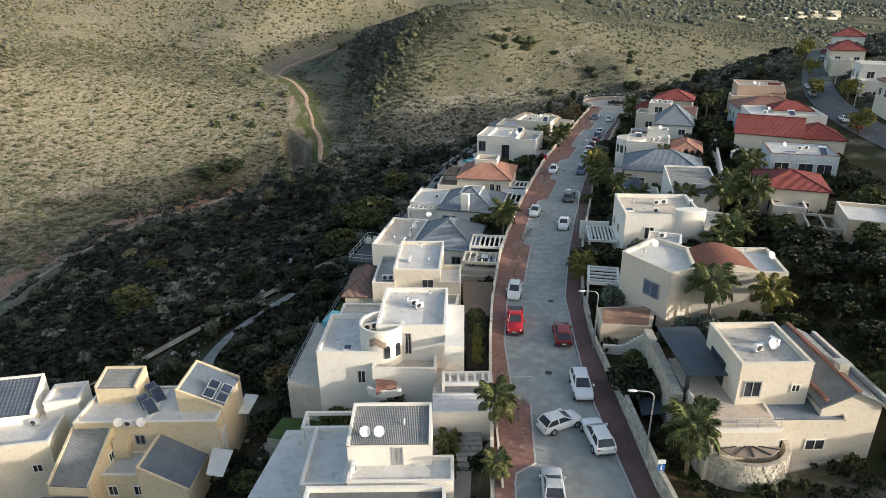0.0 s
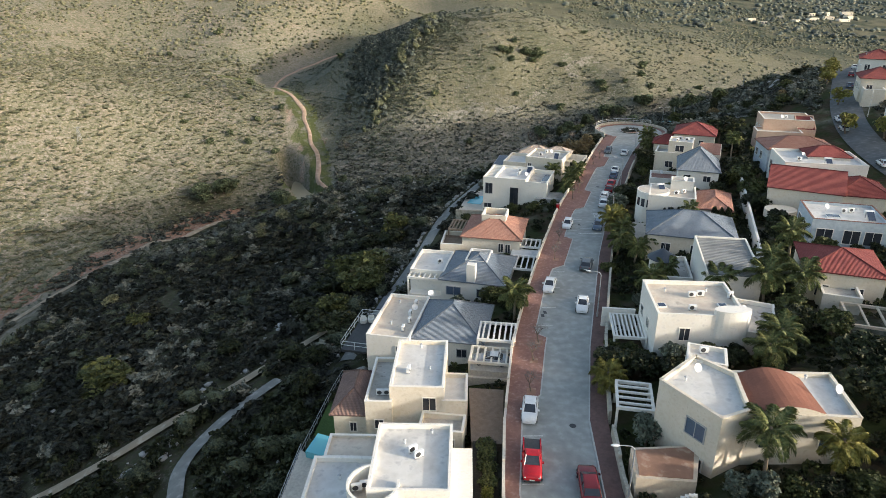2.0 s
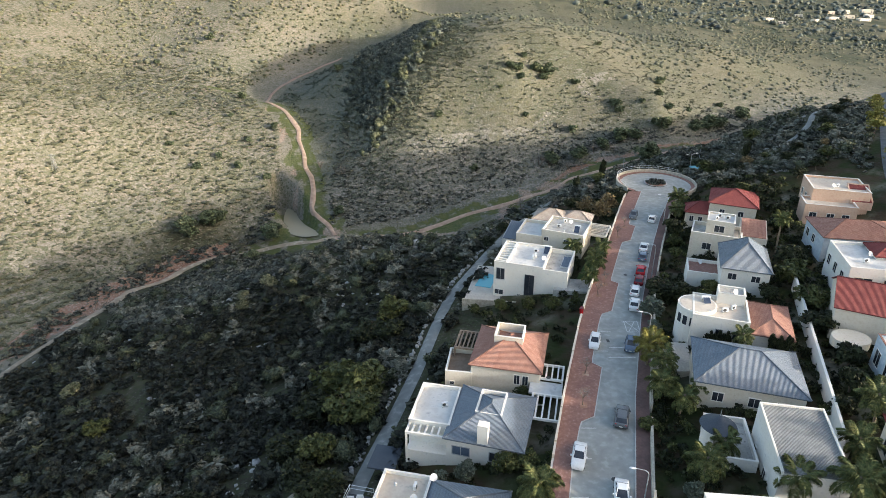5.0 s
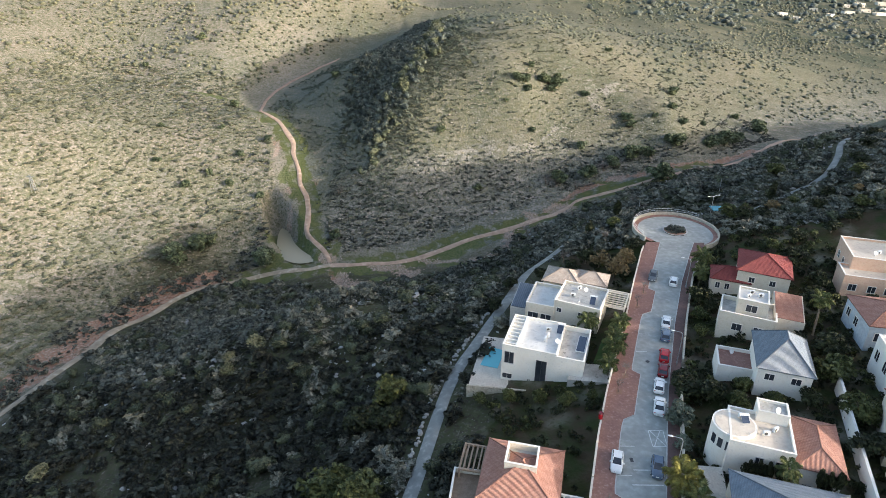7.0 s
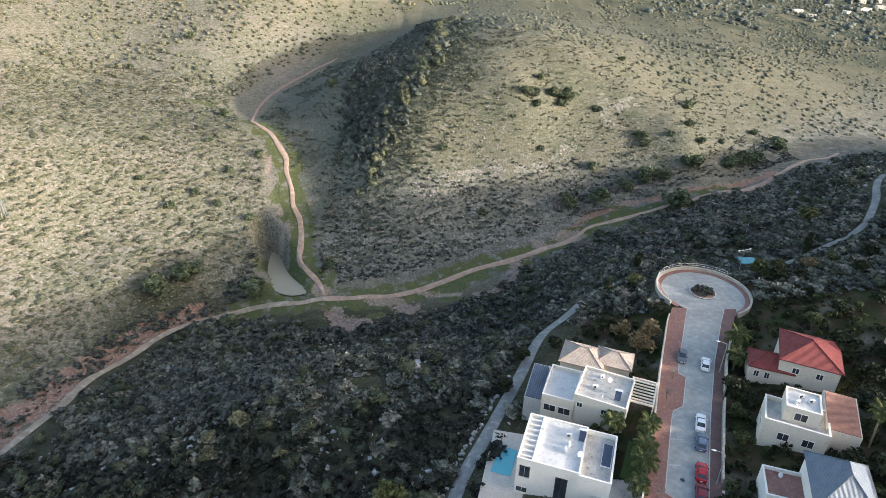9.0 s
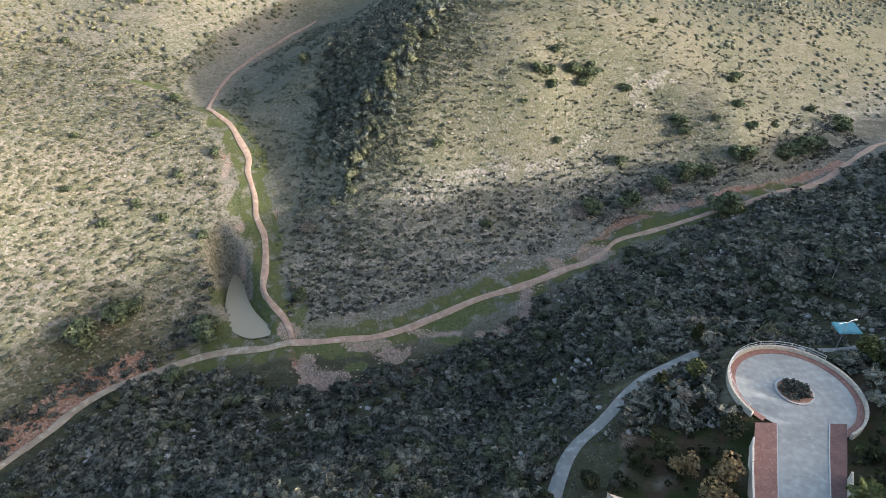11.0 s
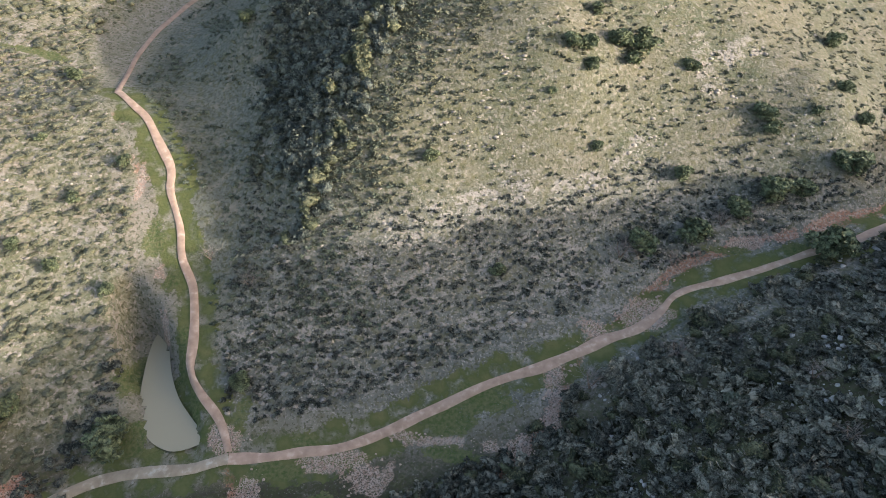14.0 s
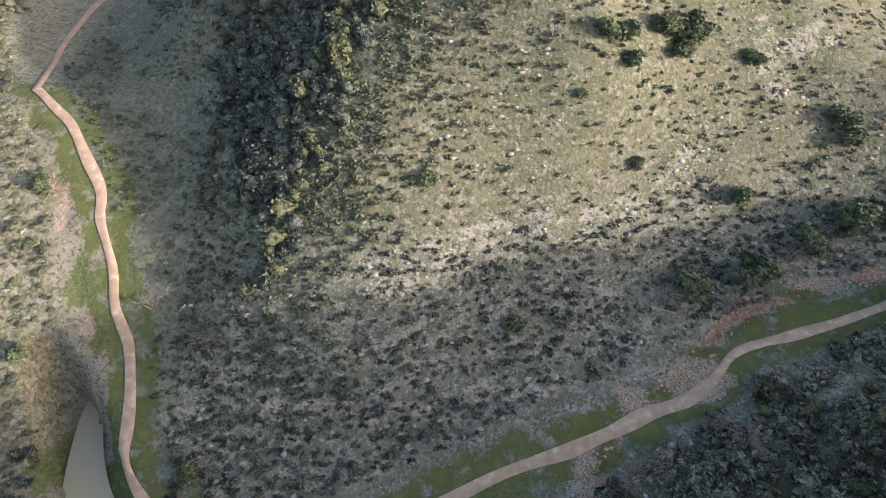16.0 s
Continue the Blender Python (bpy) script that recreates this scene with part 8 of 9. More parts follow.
# single bushes on the spur, in the valley and on the west hill
SPUR_BUSHES = ((24.9, 301.1, 2.4), (28.6, 302, 2.7), (36.3, 306.6, 3.1), (41.6, 307.3, 3.7), (39.3, 304, 2.5), (29.2, 298.8, 2.1), (31.6, 312.1, 1.9), (69.5, 344.8, 1.8), (94.8, 327, 3.1), (-3.9, 281.7, 2.2), (30.7, 288.4, 1.6), (49.4, 286.3, 2.7), (68, 297.9, 2.8), (69.8, 294.8, 2.5), (79.3, 297.4, 1.5), (90.7, 298, 2.2), (102.3, 307.3, 1.6), (87.9, 304.9, 2.2), (129.6, 317.2, 4.3), (9.7, 266.3, 2), (-38.8, 245.7, 2.4), (-61, 235.3, 4.6), (-64, 222.7, 2.9), (-86.1, 228.3, 4.8), (-81.1, 235.5, 4.5), (-78.5, 239.1, 3.1))
VALLEY_BUSHES = ((75.3, 268.6, 5.3), (39.6, 273.3, 3.8), (50.7, 275.2, 4.1), (84.8, 287.1, 4.2), (67.8, 282.2, 4.5), (108, 298.8, 4.8), (101.2, 294.8, 3.4), (114.5, 302.1, 3.6), (73.7, 282.7, 3.3), (60.1, 279.6, 3.3), (-49, 323.8, 2.4), (-90, 314.5, 2.4), (52.5, 305.8, 2.2), (-79, 265.3, 2), (-92.2, 259.6, 2.2), (-78.2, 279.3, 1.9), (-69.8, 287.8, 2.1), (-86.7, 268.2, 1.8), (-103.8, 266.6, 1.7), (-67.6, 262, 2), (-88.2, 291.8, 1.5), (-109.1, 286.4, 1.5), (20.7, 293.3, 1.3), (123.5, 326.5, 2.1), (-120.2, 370.7, 2.8), (-136.9, 343, 1.9))
for x, y, r in (*SPUR_BUSHES, *VALLEY_BUSHES):
    bush(x, y, r, r * 1.35, "hill", "solitary dark green bush on the grassy hillside", "hillside bushes")
for x, y, r in ((-49.2, 270.1, 2.5), (-39.6, 263.5, 2.7), (35, 271.5, 3.8), (45.6, 270, 2.9), (25.6, 244.3, 3.6), (41, 247.8, 3.4), (68.8, 225.2, 2.9), (60.4, 219.7, 2.8), (56.4, 235.3, 2.7), (55.3, 223.3, 2.5), (38.7, 272, 2.6), (56.8, 277.6, 3.2), (62.1, 278.7, 2.9)):
    bush(x, y, r, r * 1.4, "bare", "leafless grey bush in the valley", "hillside bushes")
for x, y in ((65.8, 219.9), (62.1, 212.5), (60.1, 216.1), (57.4, 218.4), (45, 233.9)):
    bush(x, y, 1.9, 2.4, "grey", "pale grey-green bush on the stony slope", "hillside bushes")

# low garden planting, between the walls and terraces
def in_any(x, y, polys):
    inside = np.zeros(len(x), bool)
    for p in polys:
        hit_ = np.zeros(len(x), bool)
        for (xa, ya), (xb, yb) in zip(p, p[1:] + p[:1]):
            cut = (ya > y) != (yb > y)
            if ya != yb:
                hit_ ^= cut & (x < (xb - xa) * (y - ya) / (yb - ya) + xa)
        inside |= hit_
    return inside


def garden_spots(n, x0, x1, y0, y1, keep):
    x, y = rs.uniform(x0, x1, n), rs.uniform(y0, y1, n)
    k = keep(x, y)
    x, y = x[k], y[k]
    k = ~in_any(x, y, FOOT) & (off_track(x, y) > 0.4)
    return x[k], y[k]


def right_garden(x, y):
    return (x > between(y, S_RW) + 0.7) & (x < between(y, S_RW) + 42) & (x < 55 + 0.28 * y) & (np.hypot(x - 50, y - 183) > 11)


def left_garden(x, y):
    return (x < between(y, S_LW) - 0.7) & (x > between(y, S_LW) - 18)


x, y = garden_spots(4200, 14, 75, 28, 182, right_garden)
s = 0.28 + 0.62 * rs.rand(len(x)) ** 1.7
scatter("garden_shrubs", BUSH_F, x, y, s, s * 2.0, M_LEAFD, "dark dense planting in the shaded gardens", "shrubs", sink=0.2)
x, y = garden_spots(1500, 14, 75, 28, 182, right_garden)
s = 0.3 + 0.6 * rs.rand(len(x)) ** 2
scatter("garden_flower_shrubs", BUSH_F, x, y, s, s * 2.2, M_LEAF, "green leafy shrubs in the gardens", "shrubs", sink=0.2)
x, y = garden_spots(2600, -22, 42, 30, 182, left_garden)
s = 0.3 + 0.6 * rs.rand(len(x)) ** 1.6
scatter("terrace_shrubs", BUSH_F, x, y, s, s * 2.0, M_LEAFD, "dark shrubs between the houses and the slope", "shrubs", sink=0.2)
x, y = garden_spots(900, -22, 42, 30, 182, left_garden)
s = 0.3 + 0.5 * rs.rand(len(x)) ** 2
scatter("terrace_green_shrubs", BUSH_F, x, y, s, s * 2.0, M_LEAF, "fresh green shrubs between the houses", "shrubs", sink=0.2)
x, y = garden_spots(1500, -62, -13, 34, 78, lambda x, y: (x < between(y, S_LW) - 17) & (clump(x, y, 10, 2.0) > -0.35) & (x > -54 + 14 * clump(x, y, 8, 6.0)))
s = 0.45 + 0.8 * rs.rand(len(x)) ** 1.8
scatter("lower_garden_shrubs", BUSH_F, x, y, s, s * 1.9, M_LEAFD, "dark overgrown shrubs round the lower houses", "shrubs", sink=0.2)
t_ = rs.rand(60) * 6.283
r_ = 2.1 * np.sqrt(rs.rand(60))
scatter("island_planting", MOUND_S, CIRCLE[0] + r_ * np.cos(t_), CIRCLE[1] + r_ * np.sin(t_), 0.25 + 0.25 * rs.rand(60), 0.5 + 0.4 * rs.rand(60), M_SHRUB, "low dark planting in the round island", "shrubs", base=np.full(60, STREET_Z + 0.2))


# ---- cars ----
def loft(bm, rings):
    vs = [[bm.verts.new(p) for p in r] for r in rings]
    n = len(vs[0])
    for a, b in zip(vs, vs[1:]):
        for i in range(n):
            j = (i + 1) % n
            bm.faces.new((a[i], a[j], b[j], b[i]))
    bm.faces.new(vs[0][::-1])
    bm.faces.new(vs[-1])


def section(x, w, z0, z1):
    """A rounded car section across x."""
    h = z1 - z0
    return [(x, s * w * k, z0 + h * q) for s, k, q in ((1, 0.86, 0.0), (1, 0.98, 0.22), (1, 1.0, 0.55), (1, 0.94, 0.90), (1, 0.80, 1.0), (-1, 0.80, 1.0), (-1, 0.94, 0.90), (-1, 1.0, 0.55), (-1, 0.98, 0.22), (-1, 0.86, 0.0))]


CARS = {  # length, half width, belt, roof, bonnet front, cabin base (rear, front), cabin top (rear, front), boot
    "hatch": (3.55, 0.76, 0.82, 1.27, 0.62, (-1.68, 0.86), (-1.22, 0.02), 0.80),
    "sedan": (3.95, 0.77, 0.80, 1.23, 0.60, (-1.40, 0.88), (-0.78, 0.02), 0.78),
    "suv": (3.95, 0.82, 0.95, 1.44, 0.78, (-1.86, 0.95), (-1.42, 0.10), 0.94),
    "pickup": (4.7, 0.84, 0.98, 1.56, 0.86, (-0.45, 1.05), (-0.30, 0.45), 0.96),
}


def car(x, y, turn, kind, paint_m, label, z=STREET_Z, group="cars along the street"):
    L, w, belt, top, nose, base, roof, boot = CARS[kind]
    c = thing("pickup_truck" if kind == "pickup" else "car", (x, y, z), label, "pickup" if kind == "pickup" else "car", group)
    c.rotation_euler.z = radians(turn)
    e = L / 2
    low = 0.22 if kind in ("hatch", "sedan") else 0.30
    bm = bmesh.new()
    loft(bm, [section(-e, w * 0.80, low + 0.12, boot - 0.18), section(-e + 0.10, w * 0.94, low, boot), section(base[0] + 0.05, w, low, belt), section(0, w, low - 0.02, belt), section(base[1], w, low, belt - 0.02), section(e - 0.42, w * 0.96, low, (belt + nose) / 2 + 0.04), section(e - 0.10, w * 0.86, low, nose), section(e, w * 0.70, low + 0.10, nose - 0.14)])
    body = part("body", bm, paint_m, c)
    for f in body.data.polygons:
        f.use_smooth = len(f.vertices) == 4
    wb, wt = w * 0.86, w * 0.70

    def ring(z_, x0, x1, ww):
        return [(x0, -ww, z_), (x1, -ww * 0.92, z_), (x1, ww * 0.92, z_), (x0, ww, z_)]

    bm = bmesh.new()
    loft(bm, [ring(belt - 0.05, base[0], base[1], wb), ring(top - 0.05, roof[0], roof[1], wt)])
    part("glasshouse", bm, M_GLASS, c, "dark tinted windows")
    bm = bmesh.new()
    loft(bm, [ring(top - 0.055, roof[0] - 0.05, roof[1] + 0.06, wt * 1.04), ring(top - 0.01, roof[0], roof[1] - 0.02, wt * 0.98), ring(top + 0.01, roof[0] + 0.15, roof[1] - 0.2, wt * 0.8)])
    part("roof", bm, paint_m, c)
    mid = (base[0] + base[1]) / 2 - 0.1
    for s in (-1, 1):
        for p, q in ((base[0], roof[0]), (mid, (roof[0] + roof[1]) / 2), (base[1], roof[1])):
            bm = bmesh.new()
            k = 0.92 if p == base[1] else 1.0
            rod(bm, (p, s * wb * k, belt - 0.04), (q, s * wt * k, top - 0.04), 0.045, 0.04, 5)
            part("pillar", bm, paint_m, c)
        bm = bmesh.new()
        box(bm, base[1] - 0.42, base[1] - 0.24, s * (w + 0.07) - 0.08, s * (w + 0.07) + 0.08, belt - 0.02, belt + 0.12)
        part("wing_mirror", bm, paint_m, c)
        bm = bmesh.new()
        ellipsoid(bm, (e - 0.12, s * w * 0.66, nose - 0.13), (0.13, 0.15, 0.07), 8, 5)
        part("headlight", bm, M_WMETAL, c, "clear headlight")
        bm = bmesh.new()
        box(bm, -e + 0.02, -e + 0.12, s * w * 0.68 - 0.12, s * w * 0.68 + 0.12, boot - 0.32, boot - 0.10)
        part("tail_light", bm, M_CARR, c, "red tail light")
    for q, wd in ((e - 0.02, 0.9), (-e + 0.02, 0.9)):
        bm = bmesh.new()
        box(bm, q - 0.06, q + 0.06, -w * 0.78, w * 0.78, low + 0.02, low + 0.18)
        part("bumper", bm, M_DARK if kind in ("suv", "pickup") else paint_m, c)
        bm = bmesh.new()
        box(bm, q - 0.075, q + 0.075, -0.2, 0.2, low + 0.2, low + 0.29)
        part("plate", bm, M_PAINT, c, "plain number plate")
    bm = bmesh.new()
    box(bm, e - 0.10, e - 0.01, -w * 0.42, w * 0.42, nose - 0.26, nose - 0.14)
    part("grille", bm, M_DARK, c)
    R = 0.30 if kind in ("hatch", "sedan") else 0.35
    for sx in (-e + 0.72, e - 0.70):
        for s in (-1, 1):
            bm = bmesh.new()
            rod(bm, (sx, s * (w - 0.18), R), (sx, s * (w + 0.02), R), R, R, 16)
            ty = part("wheel", bm, M_RUBBER, c)
            bm = bmesh.new()
            rod(bm, (sx, s * (w + 0.0), R), (sx, s * (w + 0.035), R), R * 0.62, R * 0.55, 10)
            part("rim", bm, M_METAL, ty, "grey metal rim")
    if kind == "pickup":
        bm = bmesh.new()
        box(bm, -e + 0.12, -0.55, -w * 0.78, w * 0.78, belt - 0.02, belt + 0.03)
        part("bed_cover", bm, M_DARK, c, "dark load bed")
        for s in (-1, 1):
            bm = bmesh.new()
            box(bm, -e + 0.10, -0.5, s * w * 0.88 - 0.06, s * w * 0.88 + 0.06, belt - 0.04, belt + 0.12)
            part("bed_side", bm, paint_m, c)


def street_dir(y):
    return math.degrees(math.atan2(8.0, float(between(y + 4, S_LK) - between(y - 4, S_LK))))


for x, y, turn, kind, pm, label in (
    (9.1, 40.2, 25, "hatch", M_CARW, "white hatchback pulling out across the street"),
    (11.6, 38.4, 97, "suv", M_CARW, "white crossover parked at the kerb"),
    (11.7, 44.9, 180, "suv", M_CARW, "white estate car with roof rails at the kerb"),
    (11.6, 53.5, 0, "suv", M_CARDR, "dark red crossover driving down the street"),
    (7.3, 56.2, 180, "pickup", M_CARR, "red pickup truck with a dark load bed"),
    (8.0, 63.2, 180, "hatch", M_CARW, "white hatchback parked behind the pickup"),
    (7.4, 33.2, 0, "sedan", M_CARS, "silver car parked by the pavement"),
    (14.0, 90.0, 180, "sedan", M_CARW, "white saloon parked by the red pavement"),
    (17.3, 84.5, 180, "sedan", M_CARW, "white saloon driving down the street"),
    (20.3, 96.5, 0, "suv", M_CARG, "grey boxy crossover on the speed table"),
    (20.5, 112.8, 180, "hatch", M_CARW, "white hatchback parked by the pavement"),
    (25.4, 112.0, 180, "hatch", M_CARB, "blue-grey hatchback beside the stone wall"),
    (29.0, 123.5, 0, "sedan", M_CARW, "white saloon parked at the kerb"),
    (30.3, 128.0, 0, "hatch", M_CARW, "white hatchback parked at the kerb"),
    (32.0, 131.8, 0, "hatch", M_CARDR, "dark red hatchback parked at the kerb"),
    (33.3, 135.5, 0, "hatch", M_CARR, "red hatchback parked at the kerb"),
    (35.2, 141.1, 0, "hatch", M_CARB, "dark blue-grey hatchback parked at the kerb"),
    (36.5, 145.1, 0, "sedan", M_CARW, "white saloon parked at the kerb"),
    (42.2, 159.3, 0, "hatch", M_CARW, "white hatchback near the end of the street"),
    (38.8, 161.2, 180, "hatch", M_CARG, "dark grey hatchback by the red pavement"),
):
    car(x, y, street_dir(y) + turn if turn != 25 and turn != 97 else turn, kind, pm, label)
car(5.0, 73.6, 172, "sedan", M_CARS, "silver car under a slatted carport", 1.0)
slab("carport_floor", quad((5.1, 73.5), -9, 4.9, 3.4), -4, 1.0, M_PAVING, "paved carport floor", "carport")


def road_at(pts, y):
    c = curve_points(pts, 2.0)
    i = int(np.argmin(np.abs(c[:, 1] - y)))
    d = c[min(i + 1, len(c) - 1)] - c[i - 1]
    return c[i], math.degrees(math.atan2(d[1], d[0])), np.array((d[1], -d[0])) / np.linalg.norm(d)


for y, side, pm, label in ((122, -2.0, M_CARR, "red car parked on the upper street"), (129, -2.0, M_CARW, "white car parked on the upper street"), (112, 2.0, M_CARW, "white car on the upper street"), (152, -2.2, M_CARS, "silver car parked on the upper street"), (158, -2.2, M_CARW, "white car parked on the upper street"), (183, 0.8, M_CARB, "dark blue car driving on the upper street"), (195, 1.0, M_CARDR, "dark red car driving on the upper street"), (214, 1.8, M_CARW, "white car on the upper street")):
    p, a, nrm = road_at(UPPER_ROAD, y)
    p = p + nrm * side
    car(float(p[0]), float(p[1]), a, "hatch", pm, label, float(ground(p[0], p[1])[0]) + 0.34, "cars on the upper street")


# ---- street furniture ----
def street_lamp(x, y, z, turn, heads=1, h=6.0):
    l = thing("street_lamp", (x, y, z), "grey metal street lamp with a curved arm and flat white head" if heads == 1 else "grey street lamp with two opposite heads", "street lamp", "street lamps")
    l.rotation_euler.z = radians(turn)
    bm = bmesh.new()
    rod(bm, (0, 0, 0), (0, 0, 0.7), 0.11, 0.10, 8)
    part("base", bm, M_METAL, l)
    bm = bmesh.new()
    rod(bm, (0, 0, 0.7), (0, 0, h - 0.5), 0.075, 0.05, 8)
    part("pole", bm, M_METAL, l)
    for k in range(heads):
        s = 1 - 2 * k
        bm = bmesh.new()
        p = Vector((0, 0, h - 0.5))
        for i in range(1, 8):
            a = i / 7 * math.pi / 2
            q = Vector((s * 0.5 * (1 - math.cos(a)), 0, h - 0.5 + 0.5 * math.sin(a)))
            rod(bm, p, q, 0.045, 0.042, 6)
            p = q
        rod(bm, p, p + Vector((s * 0.75, 0, 0.05)), 0.042, 0.035, 6)
        part("arm", bm, M_METAL, l)
        bm = bmesh.new()
        ellipsoid(bm, p + Vector((s * 1.0, 0, 0.03)), (0.36, 0.15, 0.075), 12, 6)
        part("lamp_head", bm, M_WMETAL, l, "flat white lamp head")


for x, y in ((14.2, 51.4), (14.5, 36.0), (18.6, 81.9), (27.3, 111.0), (34.6, 133.5), (44.0, 157.6)):
    street_lamp(x, y, STREET_Z + 0.12, street_dir(y) + 90)
street_lamp(62.0, 194.0, float(ground(62.0, 194.0)[0]), 20, heads=2)
for y in (118, 140, 160, 180, 200):
    p, a, nrm = road_at(UPPER_ROAD, y)
    p = p + nrm * 3.6
    street_lamp(float(p[0]), float(p[1]), float(ground(p[0], p[1])[0]), a + 90)
sg = thing("road_sign", (14.6, 33.4, STREET_Z + 0.12), "blue and white road sign on a grey post", "road sign")
bm = bmesh.new()
rod(bm, (0, 0, 0), (0, 0, 2.5), 0.03)
part("post", bm, M_METAL, sg)
bm = bmesh.new()
box(bm, -0.24, 0.24, -0.05, -0.03, 1.55, 2.05)
part("plate", bm, M_SIGNB, sg, "blue square plate")
bm = bmesh.new()
box(bm, -0.05, 0.05, -0.06, -0.05, 1.62, 1.98)
part("bar", bm, M_PAINT, sg, "white bar")
bm = bmesh.new()
box(bm, -0.26, 0.26, -0.05, -0.03, 2.1, 2.45)
part("upper_plate", bm, M_WMETAL, sg, "pale upper plate")
bn = thing("bin", (20.2, 121.1, STREET_Z + 0.14), "small red bin on the pavement", "bin")
bm = bmesh.new()
bmesh.ops.create_cone(bm, cap_ends=True, segments=14, radius1=0.28, radius2=0.34, depth=0.9, matrix=Matrix.Translation((0, 0, 0.45)))
part("body", bm, M_CARR, bn)
bm = bmesh.new()
bmesh.ops.create_cone(bm, cap_ends=True, segments=14, radius1=0.37, radius2=0.26, depth=0.16, matrix=Matrix.Translation((0, 0, 0.98)))
part("lid", bm, M_CARDR, bn)
for x, y in ((11.8, 61.4), (17.2, 87.0), (12.8, 104.8), (24.6, 101.2), (9.4, 47.6), (30.4, 134.4)):
    hc = thing("manhole_cover", (x, y, STREET_Z), "round dark iron manhole cover in the asphalt", "manhole", "manhole covers")
    bm = bmesh.new()
    bmesh.ops.create_cone(bm, cap_ends=True, segments=18, radius1=0.32, radius2=0.30, depth=0.02, matrix=Matrix.Translation((0, 0, 0.008)))
    part("lid", bm, M_DARK, hc)
for x, y in ((12.0, 82.4), (12.4, 83.2), (22.6, 113.6), (10.6, 75.4)):
    hc = thing("drain_grate", (x, y, STREET_Z), "small dark drain grate in the asphalt", "drain", "drains")
    bm = bmesh.new()
    box(bm, -0.2, 0.2, -0.35, 0.35, 0.0, 0.012)
    part("grate", bm, M_DARK, hc)
# fence round the turning circle
fc = [(CIRCLE[0] + 9.2 * math.cos(radians(a)), CIRCLE[1] + 9.2 * math.sin(radians(a))) for a in range(40, 206, 15)]
railing(fc, STREET_Z + 0.75, 0.9, M_WMETAL, "white metal railing on the wall round the turning circle", 1.5)
# shade canopy and poles near the hill path
cn = thing("shade_canopy", (66.0, 198.6, float(ground(66.0, 198.6)[0])), "faded teal shade canopy on thin posts", "canopy")
for x0 in (-1.7, 1.7):
    for y0 in (-1.2, 1.2):
        bm = bmesh.new()
        rod(bm, (x0, y0, -0.3), (x0, y0, 2.3), 0.05)
        part("post", bm, M_METAL, cn)
bm = bmesh.new()
loft(bm, [[(-2, -1.5, 2.3), (2, -1.5, 2.3), (2, 1.5, 2.3), (-2, 1.5, 2.3)], [(-1.8, -1.3, 2.5), (1.8, -1.3, 2.5), (1.8, 1.3, 2.5), (-1.8, 1.3, 2.5)]])
part("canvas", bm, M_TEAL, cn, "faded teal canvas")
for x, y, h in ((73.0, 216.0, 4.0), (98.0, 226.0, 4.6), (122.0, 250.0, 4.6), (60.0, 209.0, 3.6), (33.6, 197.0, 4.4), (-17.0, 112.6, 3.0), (46.0, 198.0, 4.2)):
    up = thing("utility_pole", (x, y, float(ground(x, y)[0])), "thin pale utility pole on the stony slope", "pole", "utility poles")
    bm = bmesh.new()
    rod(bm, (0, 0, -0.3), (0, 0, h), 0.07, 0.05, 6)
    part("shaft", bm, M_METAL, up)
mt = thing("lattice_mast", (-130.2, 237.0, float(ground(-130.2, 237.0)[0])), "small grey lattice mast beside the dirt track", "mast")
for s in (-1, 1):
    for q in (-1, 1):
        bm = bmesh.new()
        rod(bm, (s * 0.6, q * 0.6, -0.4), (s * 0.2, q * 0.2, 5.2), 0.07, 0.05, 5)
        part("leg", bm, M_METAL, mt)
for k in range(5):
    bm = bmesh.new()
    w0 = 0.55 - 0.07 * k
    rod(bm, (-w0, -w0, k), (w0 - 0.07, -w0 + 0.07, k + 1), 0.04)
    rod(bm, (w0 - 0.07, -w0 + 0.07, k + 1), (w0, w0, k), 0.04)
    part("brace", bm, M_METAL, mt)
bm = bmesh.new()
box(bm, -1.1, 1.1, -0.08, 0.08, 4.6, 4.78)
part("crossarm", bm, M_METAL, mt)


# ---- things on the roofs ----
def ac_unit(x, y, z, turn=0.0, s=0.9):
    a = thing("air_conditioner", (x, y, z), "white outdoor air conditioner unit on a flat roof", "air conditioner", "roof air conditioners")
    a.rotation_euler.z, a.scale = radians(turn), (s, s, s)
    bm = bmesh.new()
    box(bm, -0.45, 0.45, -0.17, 0.17, 0.1, 0.75)
    bmesh.ops.bevel(bm, geom=bm.edges[:], offset=0.03, segments=1, affect="EDGES")
    part("casing", bm, M_WMETAL, a)
    bm = bmesh.new()
    rod(bm, (-0.12, -0.172, 0.43), (-0.12, -0.19, 0.43), 0.26, 0.24, 14)
    part("fan_grille", bm, M_DARK, a, "round dark fan grille")
    for q in (-0.32, 0.32):
        bm = bmesh.new()
        box(bm, q - 0.04, q + 0.04, -0.2, 0.2, 0.0, 0.1)
        part("foot", bm, M_METAL, a)


